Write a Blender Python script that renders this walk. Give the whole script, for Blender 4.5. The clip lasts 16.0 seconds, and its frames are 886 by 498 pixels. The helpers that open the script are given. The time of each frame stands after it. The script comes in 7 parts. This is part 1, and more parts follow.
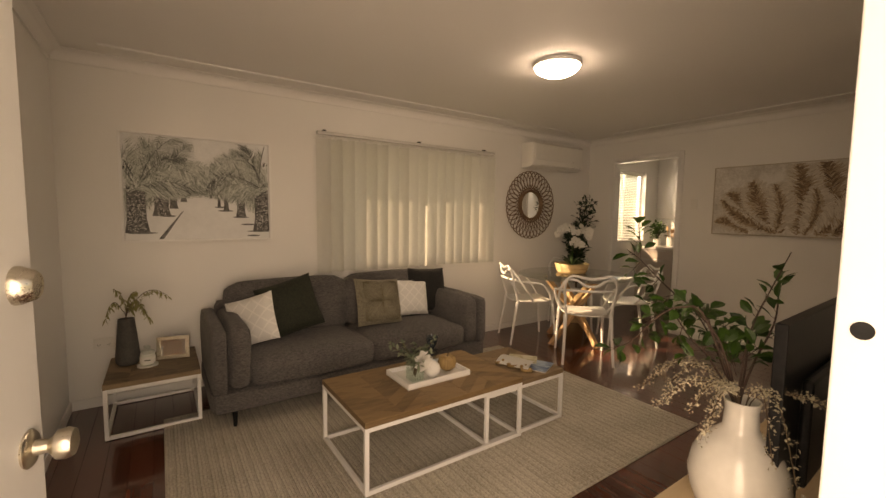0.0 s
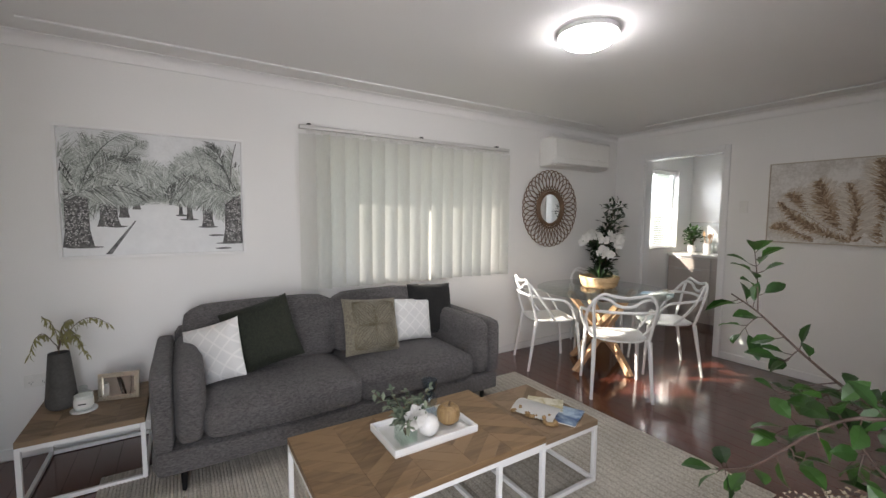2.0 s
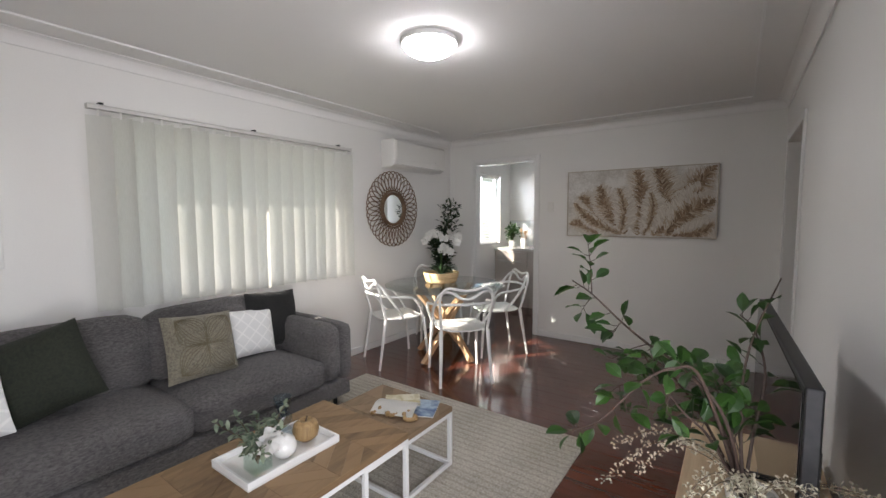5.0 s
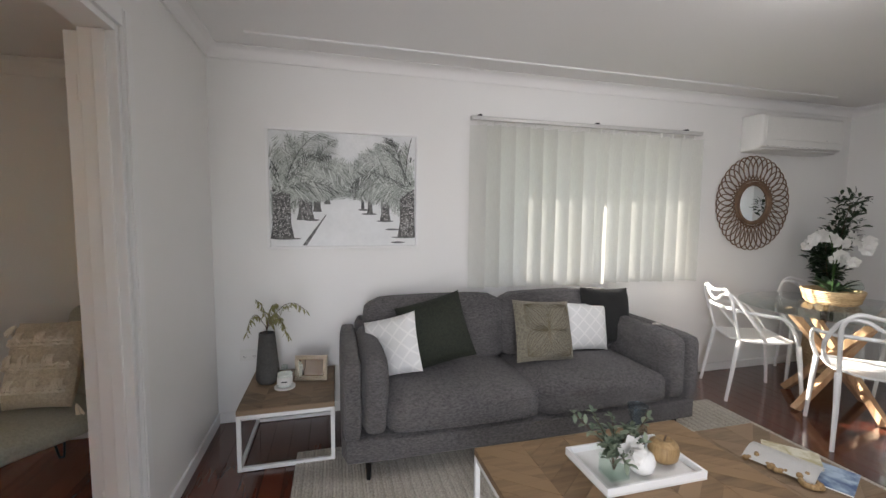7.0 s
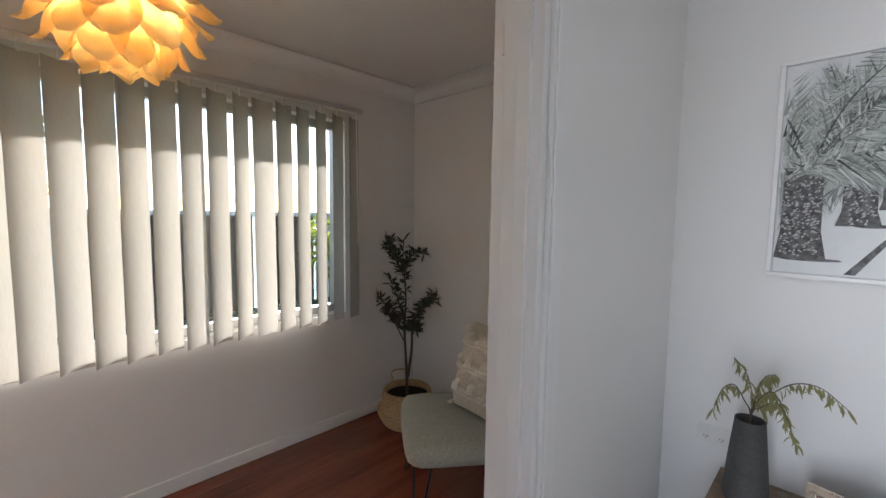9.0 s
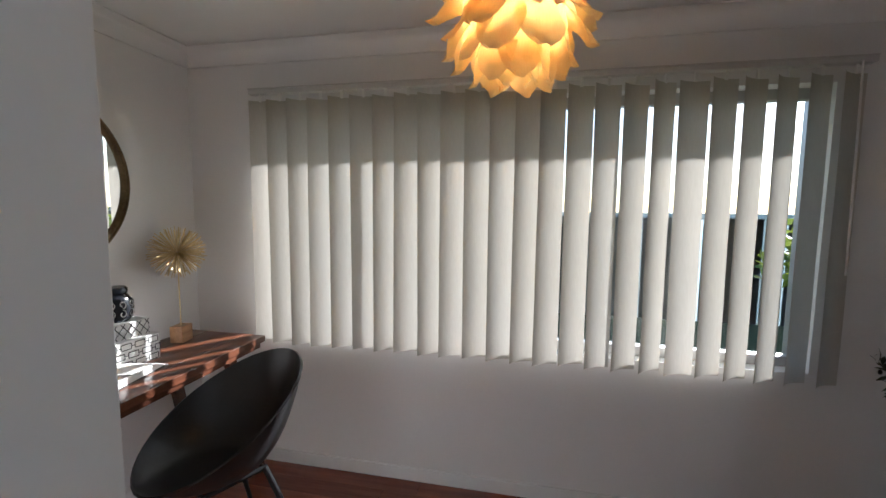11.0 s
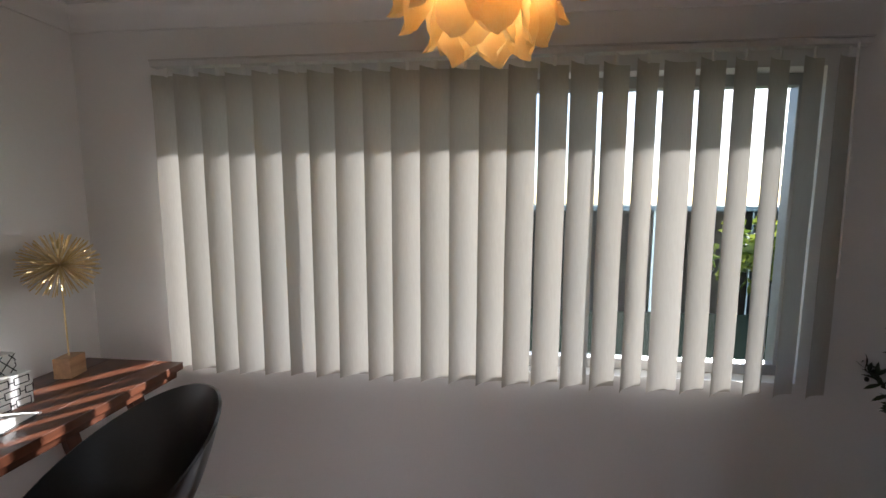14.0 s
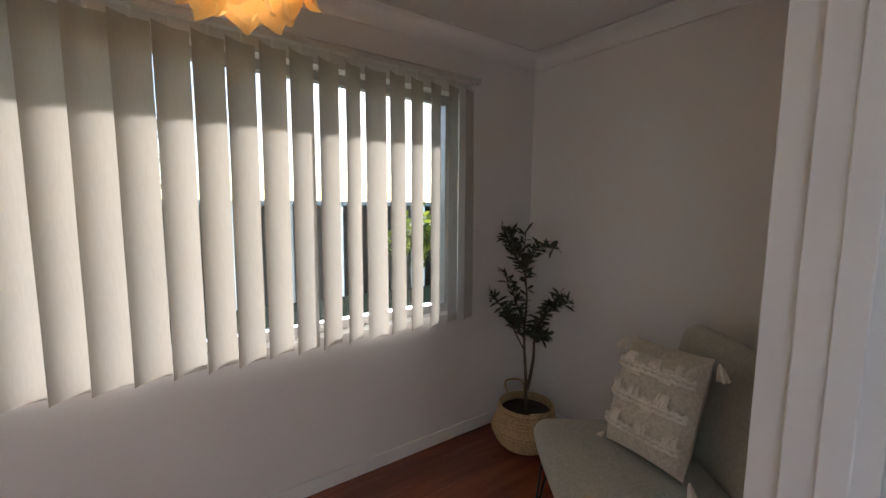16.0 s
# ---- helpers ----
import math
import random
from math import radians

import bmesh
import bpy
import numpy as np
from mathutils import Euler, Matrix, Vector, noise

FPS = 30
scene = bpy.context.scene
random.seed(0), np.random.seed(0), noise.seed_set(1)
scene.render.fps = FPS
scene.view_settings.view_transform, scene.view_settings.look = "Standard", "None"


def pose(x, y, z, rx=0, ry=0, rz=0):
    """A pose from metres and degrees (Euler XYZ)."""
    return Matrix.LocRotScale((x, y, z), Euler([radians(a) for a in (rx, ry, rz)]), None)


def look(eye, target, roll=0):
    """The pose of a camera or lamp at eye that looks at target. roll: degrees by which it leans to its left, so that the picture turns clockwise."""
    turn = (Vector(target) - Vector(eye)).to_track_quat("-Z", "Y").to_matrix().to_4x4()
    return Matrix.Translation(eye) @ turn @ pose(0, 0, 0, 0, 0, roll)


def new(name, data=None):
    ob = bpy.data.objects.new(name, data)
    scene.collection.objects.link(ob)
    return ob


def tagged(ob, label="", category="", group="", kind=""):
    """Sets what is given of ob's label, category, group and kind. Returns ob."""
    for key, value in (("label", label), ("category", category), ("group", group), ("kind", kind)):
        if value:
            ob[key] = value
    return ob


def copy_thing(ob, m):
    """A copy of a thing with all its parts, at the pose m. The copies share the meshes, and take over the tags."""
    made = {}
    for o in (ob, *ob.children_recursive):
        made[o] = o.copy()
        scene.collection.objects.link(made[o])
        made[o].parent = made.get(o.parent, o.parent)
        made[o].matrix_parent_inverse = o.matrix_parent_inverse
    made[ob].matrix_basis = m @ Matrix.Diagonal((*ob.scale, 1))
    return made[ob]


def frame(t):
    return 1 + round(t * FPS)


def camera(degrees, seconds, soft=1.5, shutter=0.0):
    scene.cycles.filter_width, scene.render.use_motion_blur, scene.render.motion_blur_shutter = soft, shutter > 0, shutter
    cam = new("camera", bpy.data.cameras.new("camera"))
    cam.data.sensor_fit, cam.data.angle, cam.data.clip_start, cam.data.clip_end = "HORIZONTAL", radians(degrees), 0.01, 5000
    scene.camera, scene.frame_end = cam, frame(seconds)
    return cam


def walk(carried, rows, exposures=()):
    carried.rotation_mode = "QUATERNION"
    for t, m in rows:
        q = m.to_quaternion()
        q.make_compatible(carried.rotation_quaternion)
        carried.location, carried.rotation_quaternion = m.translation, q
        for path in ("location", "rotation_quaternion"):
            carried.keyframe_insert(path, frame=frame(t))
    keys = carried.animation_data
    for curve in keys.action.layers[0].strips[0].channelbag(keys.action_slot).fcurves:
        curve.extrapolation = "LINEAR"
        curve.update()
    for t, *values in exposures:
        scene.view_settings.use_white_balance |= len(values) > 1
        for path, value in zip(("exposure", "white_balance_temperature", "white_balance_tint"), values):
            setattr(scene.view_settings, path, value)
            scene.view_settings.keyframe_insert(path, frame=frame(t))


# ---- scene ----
cam = camera(93.9, 16.0)
PATH = [
    (0, (0.557, 2.306, 1.376), (1.682, 3.952, 1.212), 0.7),
    (0.5, (0.617, 2.467, 1.384), (1.637, 4.18, 1.225), 0.5),
    (1, (0.71, 2.588, 1.379), (1.68, 4.33, 1.222), 0.5),
    (1.5, (0.863, 2.708, 1.401), (1.847, 4.442, 1.251), 0.4),
    (2, (0.943, 2.741, 1.42), (2.008, 4.426, 1.263), 0.4),
    (2.5, (0.968, 2.738, 1.418), (2.172, 4.328, 1.268), 0.2),
    (3, (0.969, 2.725, 1.414), (2.345, 4.17, 1.268), 0.0),
    (3.5, (0.964, 2.723, 1.413), (2.485, 4.013, 1.269), -0.16),
    (4, (0.948, 2.739, 1.416), (2.567, 3.904, 1.27), -0.24),
    (4.5, (0.925, 2.771, 1.419), (2.583, 3.878, 1.27), -0.24),
    (5, (0.898, 2.815, 1.419), (2.523, 3.971, 1.266), -0.16),
    (5.5, (0.872, 2.866, 1.411), (2.356, 4.199, 1.258), -0.0),
    (6, (0.847, 2.92, 1.398), (2.096, 4.474, 1.247), 0.2),
    (6.5, (0.802, 2.966, 1.406), (1.717, 4.737, 1.245), 0.5),
    (7, (0.752, 3.079, 1.385), (1.26, 5.007, 1.221), 0.5),
    (7.5, (0.659, 3.313, 1.366), (0.713, 5.306, 1.212), 0.5),
    (8, (0.564, 3.538, 1.378), (0.149, 5.487, 1.206), 0.5),
    (8.5, (0.543, 3.755, 1.371), (-0.35, 5.539, 1.22), 0.7),
    (9, (0.544, 3.978, 1.363), (-0.846, 5.407, 1.199), 0.8),
    (9.5, (0.5, 4.095, 1.353), (-1.243, 5.062, 1.195), 0.9),
    (10, (0.448, 4.193, 1.374), (-1.498, 4.625, 1.211), 0.9),
    (10.5, (0.366, 4.252, 1.395), (-1.625, 4.192, 1.221), 0.81),
    (11, (0.246, 4.251, 1.416), (-1.703, 3.844, 1.221), 0.58),
    (11.5, (0.12, 4.217, 1.434), (-1.768, 3.594, 1.217), 0.32),
    (12, (0.02, 4.177, 1.446), (-1.824, 3.441, 1.211), 0.09),
    (12.5, (-0.02, 4.158, 1.451), (-1.85, 3.389, 1.208), 0.0),
    (13, (-0.031, 4.167, 1.458), (-1.886, 3.461, 1.214), -0.1),
    (13.5, (-0.029, 4.185, 1.455), (-1.949, 3.677, 1.219), 0.1),
    (14, (-0.037, 4.209, 1.44), (-2.014, 4.003, 1.212), 0.2),
    (14.5, (-0.02, 4.198, 1.374), (-2.004, 4.37, 1.19), 0.2),
    (15, (0.001, 4.146, 1.347), (-1.909, 4.703, 1.141), 0.2),
    (15.5, (0.027, 4.054, 1.329), (-1.75, 4.948, 1.118), 0.4),
    (16, (0.081, 4.006, 1.346), (-1.527, 5.175, 1.129), 0.5),
]
EXPOSURES = [
    (0.0, 1.25, 13500, 24), (0.25, 1.50, 9600, 19), (0.6, 1.90, 7200, 15), (1.0, 1.97, 6600, 13), (2.2, 2.00, 6550, 13), (3.0, 2.10, 6500, 13), (5.5, 2.05, 6500, 13), (7.0, 2.10, 6500, 13), (7.6, 2.40, 6450, 13), (8.4, 2.40, 6250, 12),
    (9.0, 2.30, 6000, 12), (10.0, 2.30, 5550, 11), (12.5, 1.50, 5600, 11), (13.3, 1.55, 5600, 11), (14.2, 1.85, 5700, 13), (16.0, 2.00, 6000, 15),
]
walk(cam, [(t, look(eye, target, roll)) for t, eye, target, roll in PATH], EXPOSURES)

# ---- daylight: a clear afternoon, the sun low in the north-west ----
SUN_TRAVEL = Vector((1.40, -1.0, -0.92)).normalized()
world = bpy.data.worlds.new("sky")
scene.world = world
world.use_nodes = True
wn = world.node_tree
sky = wn.nodes.new("ShaderNodeTexSky")
sky.sky_type = "NISHITA"
sky.sun_disc = False
sky.sun_elevation = math.asin(-SUN_TRAVEL.z)
sky.sun_rotation = math.atan2(-SUN_TRAVEL.x, -SUN_TRAVEL.y)
wn.links.new(sky.outputs[0], wn.nodes["Background"].inputs[0])
wn.nodes["Background"].inputs[1].default_value = 0.07
sun_data = bpy.data.lights.new("sun", "SUN")
sun_data.energy, sun_data.angle, sun_data.color = 5.0, radians(1.0), (1.0, 0.93, 0.82)
sun = new("sun", sun_data)
sun.matrix_world = look((-6, 10, 6), Vector((-6, 10, 6)) + SUN_TRAVEL)


def window_light(name, x, y, z, w, h, rz, watts, color=(0.86, 0.93, 1.0)):
    """Stands in for the sky's light in a window's opening."""
    d = bpy.data.lights.new(name, "AREA")
    d.shape, d.size, d.size_y, d.energy, d.color = "RECTANGLE", w, h, watts, color
    ob = new(name, d)
    ob.matrix_world = pose(x, y, z, 90, 0, rz)
    return ob


window_light("sky_light_front_door", 0.45, 1.75, 1.15, 1.3, 2.1, -52, 21, (0.97, 0.97, 1.0))
kitchen_sky = window_light("sky_light_kitchen", 6.55, 6.32, 1.98, 0.85, 0.3, 180, 9)
kitchen_sky.matrix_world = pose(6.55, 6.32, 1.98, 40, 0, 180)


# ---- helpers for meshes ----
def part(name, bm, material, parent=None, label="", smooth=False):
    me = bpy.data.meshes.new(name)
    bm.normal_update()
    bm.to_mesh(me)
    bm.free()
    if material:
        me.materials.append(material)
    if smooth:
        me.shade_smooth()
        me.set_sharp_from_angle(angle=radians(40))
    ob = new(name, me)
    if parent:
        ob.parent = parent
    if label:
        ob["label"] = label
    return ob


def thing(name, m, label, category, group="", kind=""):
    ob = new(name)
    ob.empty_display_size = 0.1
    ob.matrix_basis = m
    return tagged(ob, label, category, group, kind)


def box(x0, y0, z0, x1, y1, z1, bevel=0.0, seg=2, bm=None):
    bm = bm or bmesh.new()
    lo, hi = Vector((min(x0, x1), min(y0, y1), min(z0, z1))), Vector((max(x0, x1), max(y0, y1), max(z0, z1)))
    r = bmesh.ops.create_cube(bm, size=1.0, matrix=Matrix.Translation((lo + hi) / 2) @ Matrix.Diagonal((*(hi - lo), 1)))
    if bevel > 0:
        bmesh.ops.bevel(bm, geom=list({e for v in r["verts"] for e in v.link_edges}), offset=bevel, segments=seg, profile=0.5, affect="EDGES")
    return bm


def lathe(profile, n=32, bm=None, m=None):
    """A turned body from (radius, height) pairs."""
    bm = bm or bmesh.new()
    rings = []
    for r, z in profile:
        if r < 1e-5:
            rings.append([bm.verts.new((0, 0, z))])
        else:
            rings.append([bm.verts.new((r * math.cos(2 * math.pi * i / n), r * math.sin(2 * math.pi * i / n), z)) for i in range(n)])
    for a, b in zip(rings, rings[1:]):
        for i in range(n):
            j = (i + 1) % n
            q = [a[i % len(a)], a[j % len(a)], b[j % len(b)], b[i % len(b)]]
            q = list(dict.fromkeys(q))
            if len(q) > 2:
                bm.faces.new(q)
    if m:
        bm.transform(m)
    return bm


def tube(points, radius, n=8, bm=None, closed=False, flat=1.0):
    """A rod along points; radius is a number or one per point; flat squashes it in the local normal."""
    bm = bm or bmesh.new()
    pts = [Vector(p) for p in points]
    rad = radius if isinstance(radius, (list, tuple)) else [radius] * len(pts)
    up, rings, k = None, [], len(pts)
    for i, p in enumerate(pts):
        d = (pts[(i + 1) % k] - pts[i - 1]) if closed else (pts[min(i + 1, k - 1)] - pts[max(i - 1, 0)])
        d.normalize()
        if up is None:
            up = Vector((0, 0, 1)) if abs(d.z) < 0.9 else Vector((1, 0, 0))
        side = d.cross(up).normalized()
        up = side.cross(d).normalized()
        rings.append([bm.verts.new(p + rad[i] * (math.cos(a) * side + flat * math.sin(a) * up)) for a in [2 * math.pi * j / n for j in range(n)]])
    for i in range(k if closed else k - 1):
        a, b = rings[i], rings[(i + 1) % k]
        for j in range(n):
            bm.faces.new((a[j], a[(j + 1) % n], b[(j + 1) % n], b[j]))
    if not closed:
        bm.faces.new(list(reversed(rings[0])))
        bm.faces.new(rings[-1])
    return bm


def bend(points, n=6):
    """A smooth line through points (Catmull-Rom)."""
    p = [Vector(q) for q in points]
    p = [2 * p[0] - p[1]] + p + [2 * p[-1] - p[-2]]
    out = []
    for i in range(1, len(p) - 2):
        for j in range(n):
            t = j / n
            a, b, c, d = p[i - 1], p[i], p[i + 1], p[i + 2]
            out.append(0.5 * ((2 * b) + (c - a) * t + (2 * a - 5 * b + 4 * c - d) * t * t + (3 * b - a - 3 * c + d) * t ** 3))
    return out + [p[-2]]


def prism(outline, axis_from, axis_to, plane="xy", bm=None):
    """Extrudes an outline of (a, b) pairs between two heights along the third axis."""
    bm = bm or bmesh.new()
    put = {"xy": lambda a, b, c: (a, b, c), "xz": lambda a, b, c: (a, c, b), "yz": lambda a, b, c: (c, a, b)}[plane]
    lo = [bm.verts.new(put(a, b, axis_from)) for a, b in outline]
    hi = [bm.verts.new(put(a, b, axis_to)) for a, b in outline]
    bm.faces.new(lo)
    bm.faces.new(list(reversed(hi)))
    for i in range(len(outline)):
        j = (i + 1) % len(outline)
        bm.faces.new((lo[i], hi[i], hi[j], lo[j]))
    bmesh.ops.recalc_face_normals(bm, faces=bm.faces)
    return bm


def cushion(w, h, d, n=14, pinch=0.12, seed=0, sag=0.0):
    """A stuffed cushion in the xz plane, w wide, h high, d thick, its corners pulled out."""
    bm = bmesh.new()
    rnd = random.Random(seed)
    ph = rnd.random() * 9
    def grid(sign):
        rows = []
        for i in range(n + 1):
            row = []
            for j in range(n + 1):
                u, v = 2 * i / n - 1, 2 * j / n - 1
                px = u * (1 - pinch * (1 - u * u) * 0 - pinch * (v * v - 1) ** 2 * 0.0 - pinch * 0.5 * (1 - v * v))
                pz = v * (1 - pinch * 0.5 * (1 - u * u))
                t = max(0.0, (1 - u ** 4) * (1 - v ** 4)) ** 0.5
                wob = 0.07 * noise.noise(Vector((u * 2.2 + ph, v * 2.2, sign)))
                row.append(bm.verts.new((px * w / 2, sign * d / 2 * (t * (1 + wob)), pz * h / 2 - sag * (1 - u * u) * (v + 1) * 0.5 * h)))
            rows.append(row)
        return rows
    for sign in (1, -1):
        g = grid(sign)
        for i in range(n):
            for j in range(n):
                q = (g[i][j], g[i + 1][j], g[i + 1][j + 1], g[i][j + 1])
                bm.faces.new(q if sign < 0 else tuple(reversed(q)))
    bmesh.ops.remove_doubles(bm, verts=bm.verts, dist=0.0005)
    return bm


def leaf_blade(bm, base, tip, width, normal, fold=0.15):
    """One leaf of six triangles, folded along its rib, from base to tip."""
    base, tip = Vector(base), Vector(tip)
    d = tip - base
    side = d.cross(Vector(normal))
    if side.length < 1e-6:
        side = d.cross(Vector((0.3, 0.5, 0.8)))
    side.normalize()
    up = side.cross(d).normalized()
    v = [bm.verts.new(base)]
    for f, w in ((0.3, 0.85), (0.6, 1.0), (0.85, 0.5)):
        c = base + d * f + up * (0.08 * d.length * math.sin(f * 3.0))
        v += [bm.verts.new(c - side * width / 2 * w + up * fold * width * w), bm.verts.new(c), bm.verts.new(c + side * width / 2 * w + up * fold * width * w)]
    e = bm.verts.new(tip)
    bm.faces.new((v[0], v[2], v[1])), bm.faces.new((v[0], v[3], v[2]))
    for k in (1, 4):
        bm.faces.new((v[k], v[k + 1], v[k + 4], v[k + 3])), bm.faces.new((v[k + 1], v[k + 2], v[k + 5], v[k + 4]))
    bm.faces.new((v[7], v[8], e)), bm.faces.new((v[8], v[9], e))


# ---- materials ----
def material(name):
    m = bpy.data.materials.new(name)
    m.use_nodes = True
    return m, m.node_tree.nodes, m.node_tree.links, m.node_tree.nodes["Principled BSDF"]


def ramp(nodes, links, fac, stops):
    r = nodes.new("ShaderNodeValToRGB")
    els = r.color_ramp.elements
    while len(els) < len(stops):
        els.new(0.5)
    for e, (pos, col) in zip(els, stops):
        e.position, e.color = pos, (*col, 1)
    links.new(fac, r.inputs[0])
    return r.outputs[0]


def coords(nodes, links, scale=(1, 1, 1), kind="Object", rot=(0, 0, 0)):
    tc = nodes.new("ShaderNodeTexCoord")
    mp = nodes.new("ShaderNodeMapping")
    mp.inputs["Scale"].default_value = scale
    mp.inputs["Rotation"].default_value = [radians(a) for a in rot]
    links.new(tc.outputs[kind], mp.inputs[0])
    return mp.outputs[0]


def noise_tex(nodes, links, vec, scale, detail=4, rough=0.55):
    n = nodes.new("ShaderNodeTexNoise")
    n.inputs["Scale"].default_value, n.inputs["Detail"].default_value, n.inputs["Roughness"].default_value = scale, detail, rough
    links.new(vec, n.inputs["Vector"])
    return n.outputs[0]


def bumped(nodes, links, bsdf, height, strength, distance=0.002):
    b = nodes.new("ShaderNodeBump")
    b.inputs["Strength"].default_value, b.inputs["Distance"].default_value = strength, distance
    links.new(height, b.inputs["Height"])
    links.new(b.outputs[0], bsdf.inputs["Normal"])


def surface(name, c1, c2, rough=0.5, metal=0.0, big=1.2, fine=60.0, bump=0.15, stretch=(1, 1, 1), spread=(0.35, 0.65), sheen=0.0, coat=0.0, rough_var=0.06):
    """A worn, grained surface: two tones mixed at two scales, with fine relief."""
    m, n, l, b = material(name)
    v = coords(n, l, stretch)
    a, f = noise_tex(n, l, v, big), noise_tex(n, l, v, fine, 3)
    mix = n.new("ShaderNodeMath")
    mix.operation = "MULTIPLY_ADD"
    l.new(f, mix.inputs[0])
    mix.inputs[1].default_value = 0.35
    sc = n.new("ShaderNodeMath")
    sc.operation = "MULTIPLY"
    l.new(a, sc.inputs[0])
    sc.inputs[1].default_value = 0.65
    l.new(sc.outputs[0], mix.inputs[2])
    l.new(ramp(n, l, mix.outputs[0], [(spread[0], c1), (spread[1], c2)]), b.inputs["Base Color"])
    rr = n.new("ShaderNodeMapRange")
    l.new(mix.outputs[0], rr.inputs[0])
    rr.inputs[3].default_value, rr.inputs[4].default_value = max(0.02, rough - rough_var), min(1, rough + rough_var)
    l.new(rr.outputs[0], b.inputs["Roughness"])
    b.inputs["Metallic"].default_value = metal
    b.inputs["Sheen Weight"].default_value = sheen
    b.inputs["Coat Weight"].default_value = coat
    b.inputs["Coat Roughness"].default_value = 0.08
    if bump:
        bumped(n, l, b, f, bump)
    return m


def wood(name, dark, light, scale=1.0, rough=0.4, coat=0.0, along="x", random_tone=0.25, bump=0.12):
    """Grain along one axis, with a tone of its own for each board."""
    m, n, l, b = material(name)
    s = {"x": (0.7, 9, 9), "y": (9, 0.7, 9), "z": (9, 9, 0.7)}[along]
    v = coords(n, l, tuple(k * scale for k in s))
    info = n.new("ShaderNodeObjectInfo")
    add = n.new("ShaderNodeVectorMath")
    add.operation = "MULTIPLY_ADD"
    l.new(info.outputs["Random"], add.inputs[0])
    add.inputs[1].default_value = (37, 23, 41)
    l.new(v, add.inputs[2])
    g1, g2 = noise_tex(n, l, add.outputs[0], 2.0, 6, 0.6), noise_tex(n, l, add.outputs[0], 14.0, 3)
    mix = n.new("ShaderNodeMath")
    mix.operation = "MULTIPLY_ADD"
    l.new(g2, mix.inputs[0])
    mix.inputs[1].default_value = 0.3
    l.new(g1, mix.inputs[2])
    sub = n.new("ShaderNodeMath")
    sub.operation = "MULTIPLY_ADD"
    l.new(info.outputs["Random"], sub.inputs[0])
    sub.inputs[1].default_value = random_tone
    l.new(mix.outputs[0], sub.inputs[2])
    l.new(ramp(n, l, sub.outputs[0], [(0.42, dark), (0.95, light)]), b.inputs["Base Color"])
    b.inputs["Roughness"].default_value = rough
    b.inputs["Coat Weight"].default_value = coat
    b.inputs["Coat Roughness"].default_value = 0.07
    bumped(n, l, b, g2, bump, 0.001)
    return m


def weave(name, c1, c2, scale, rough=0.9, bump=0.5, sheen=0.3, stretch=(1, 1, 1)):
    """Woven cloth: crossing threads over soft blotches."""
    m, n, l, b = material(name)
    v = coords(n, l, stretch)
    w1, w2 = n.new("ShaderNodeTexWave"), n.new("ShaderNodeTexWave")
    for w, d in ((w1, "X"), (w2, "Z")):
        w.bands_direction = d
        w.inputs["Scale"].default_value, w.inputs["Distortion"].default_value = scale, 1.5
        w.inputs["Detail"].default_value = 2
        l.new(v, w.inputs["Vector"])
    th = n.new("ShaderNodeMath")
    th.operation = "MULTIPLY"
    l.new(w1.outputs[1], th.inputs[0]), l.new(w2.outputs[1], th.inputs[1])
    sp, bl = noise_tex(n, l, v, 90, 3, 0.7), noise_tex(n, l, v, 3.5)
    s1 = n.new("ShaderNodeMath")
    s1.operation = "MULTIPLY_ADD"
    l.new(bl, s1.inputs[0])
    s1.inputs[1].default_value = 0.35
    l.new(sp, s1.inputs[2])
    l.new(ramp(n, l, s1.outputs[0], [(0.50, c1), (0.85, c2)]), b.inputs["Base Color"])
    b.inputs["Roughness"].default_value = rough
    b.inputs["Sheen Weight"].default_value = sheen
    b.inputs["Sheen Roughness"].default_value = 0.6
    h = n.new("ShaderNodeMath")
    h.operation = "ADD"
    l.new(th.outputs[0], h.inputs[0]), l.new(sp, h.inputs[1])
    bumped(n, l, b, h.outputs[0], bump, 0.0015)
    return m


def see_through(name, color=(1, 1, 1), rough=0.0, ior=1.45):
    """Thin clear glass: light goes straight through, the surface adds gloss."""
    m, n, l, b = material(name)
    clear, gloss, mix, fres = n.new("ShaderNodeBsdfTransparent"), n.new("ShaderNodeBsdfGlossy"), n.new("ShaderNodeMixShader"), n.new("ShaderNodeLayerWeight")
    clear.inputs[0].default_value = (*color, 1)
    gloss.inputs["Roughness"].default_value = rough
    fres.inputs["Blend"].default_value = 0.5
    edge, rim = n.new("ShaderNodeMath"), n.new("ShaderNodeMath")
    edge.operation, rim.operation = "POWER", "MULTIPLY_ADD"
    l.new(fres.outputs["Facing"], edge.inputs[0])
    edge.inputs[1].default_value = 5.0
    l.new(edge.outputs[0], rim.inputs[0])
    f0 = ((ior - 1) / (ior + 1)) ** 2
    rim.inputs[1].default_value, rim.inputs[2].default_value = 1 - f0, f0
    l.new(rim.outputs[0], mix.inputs[0])
    l.new(clear.outputs[0], mix.inputs[1]), l.new(gloss.outputs[0], mix.inputs[2])
    l.new(mix.outputs[0], n["Material Output"].inputs[0])
    return m


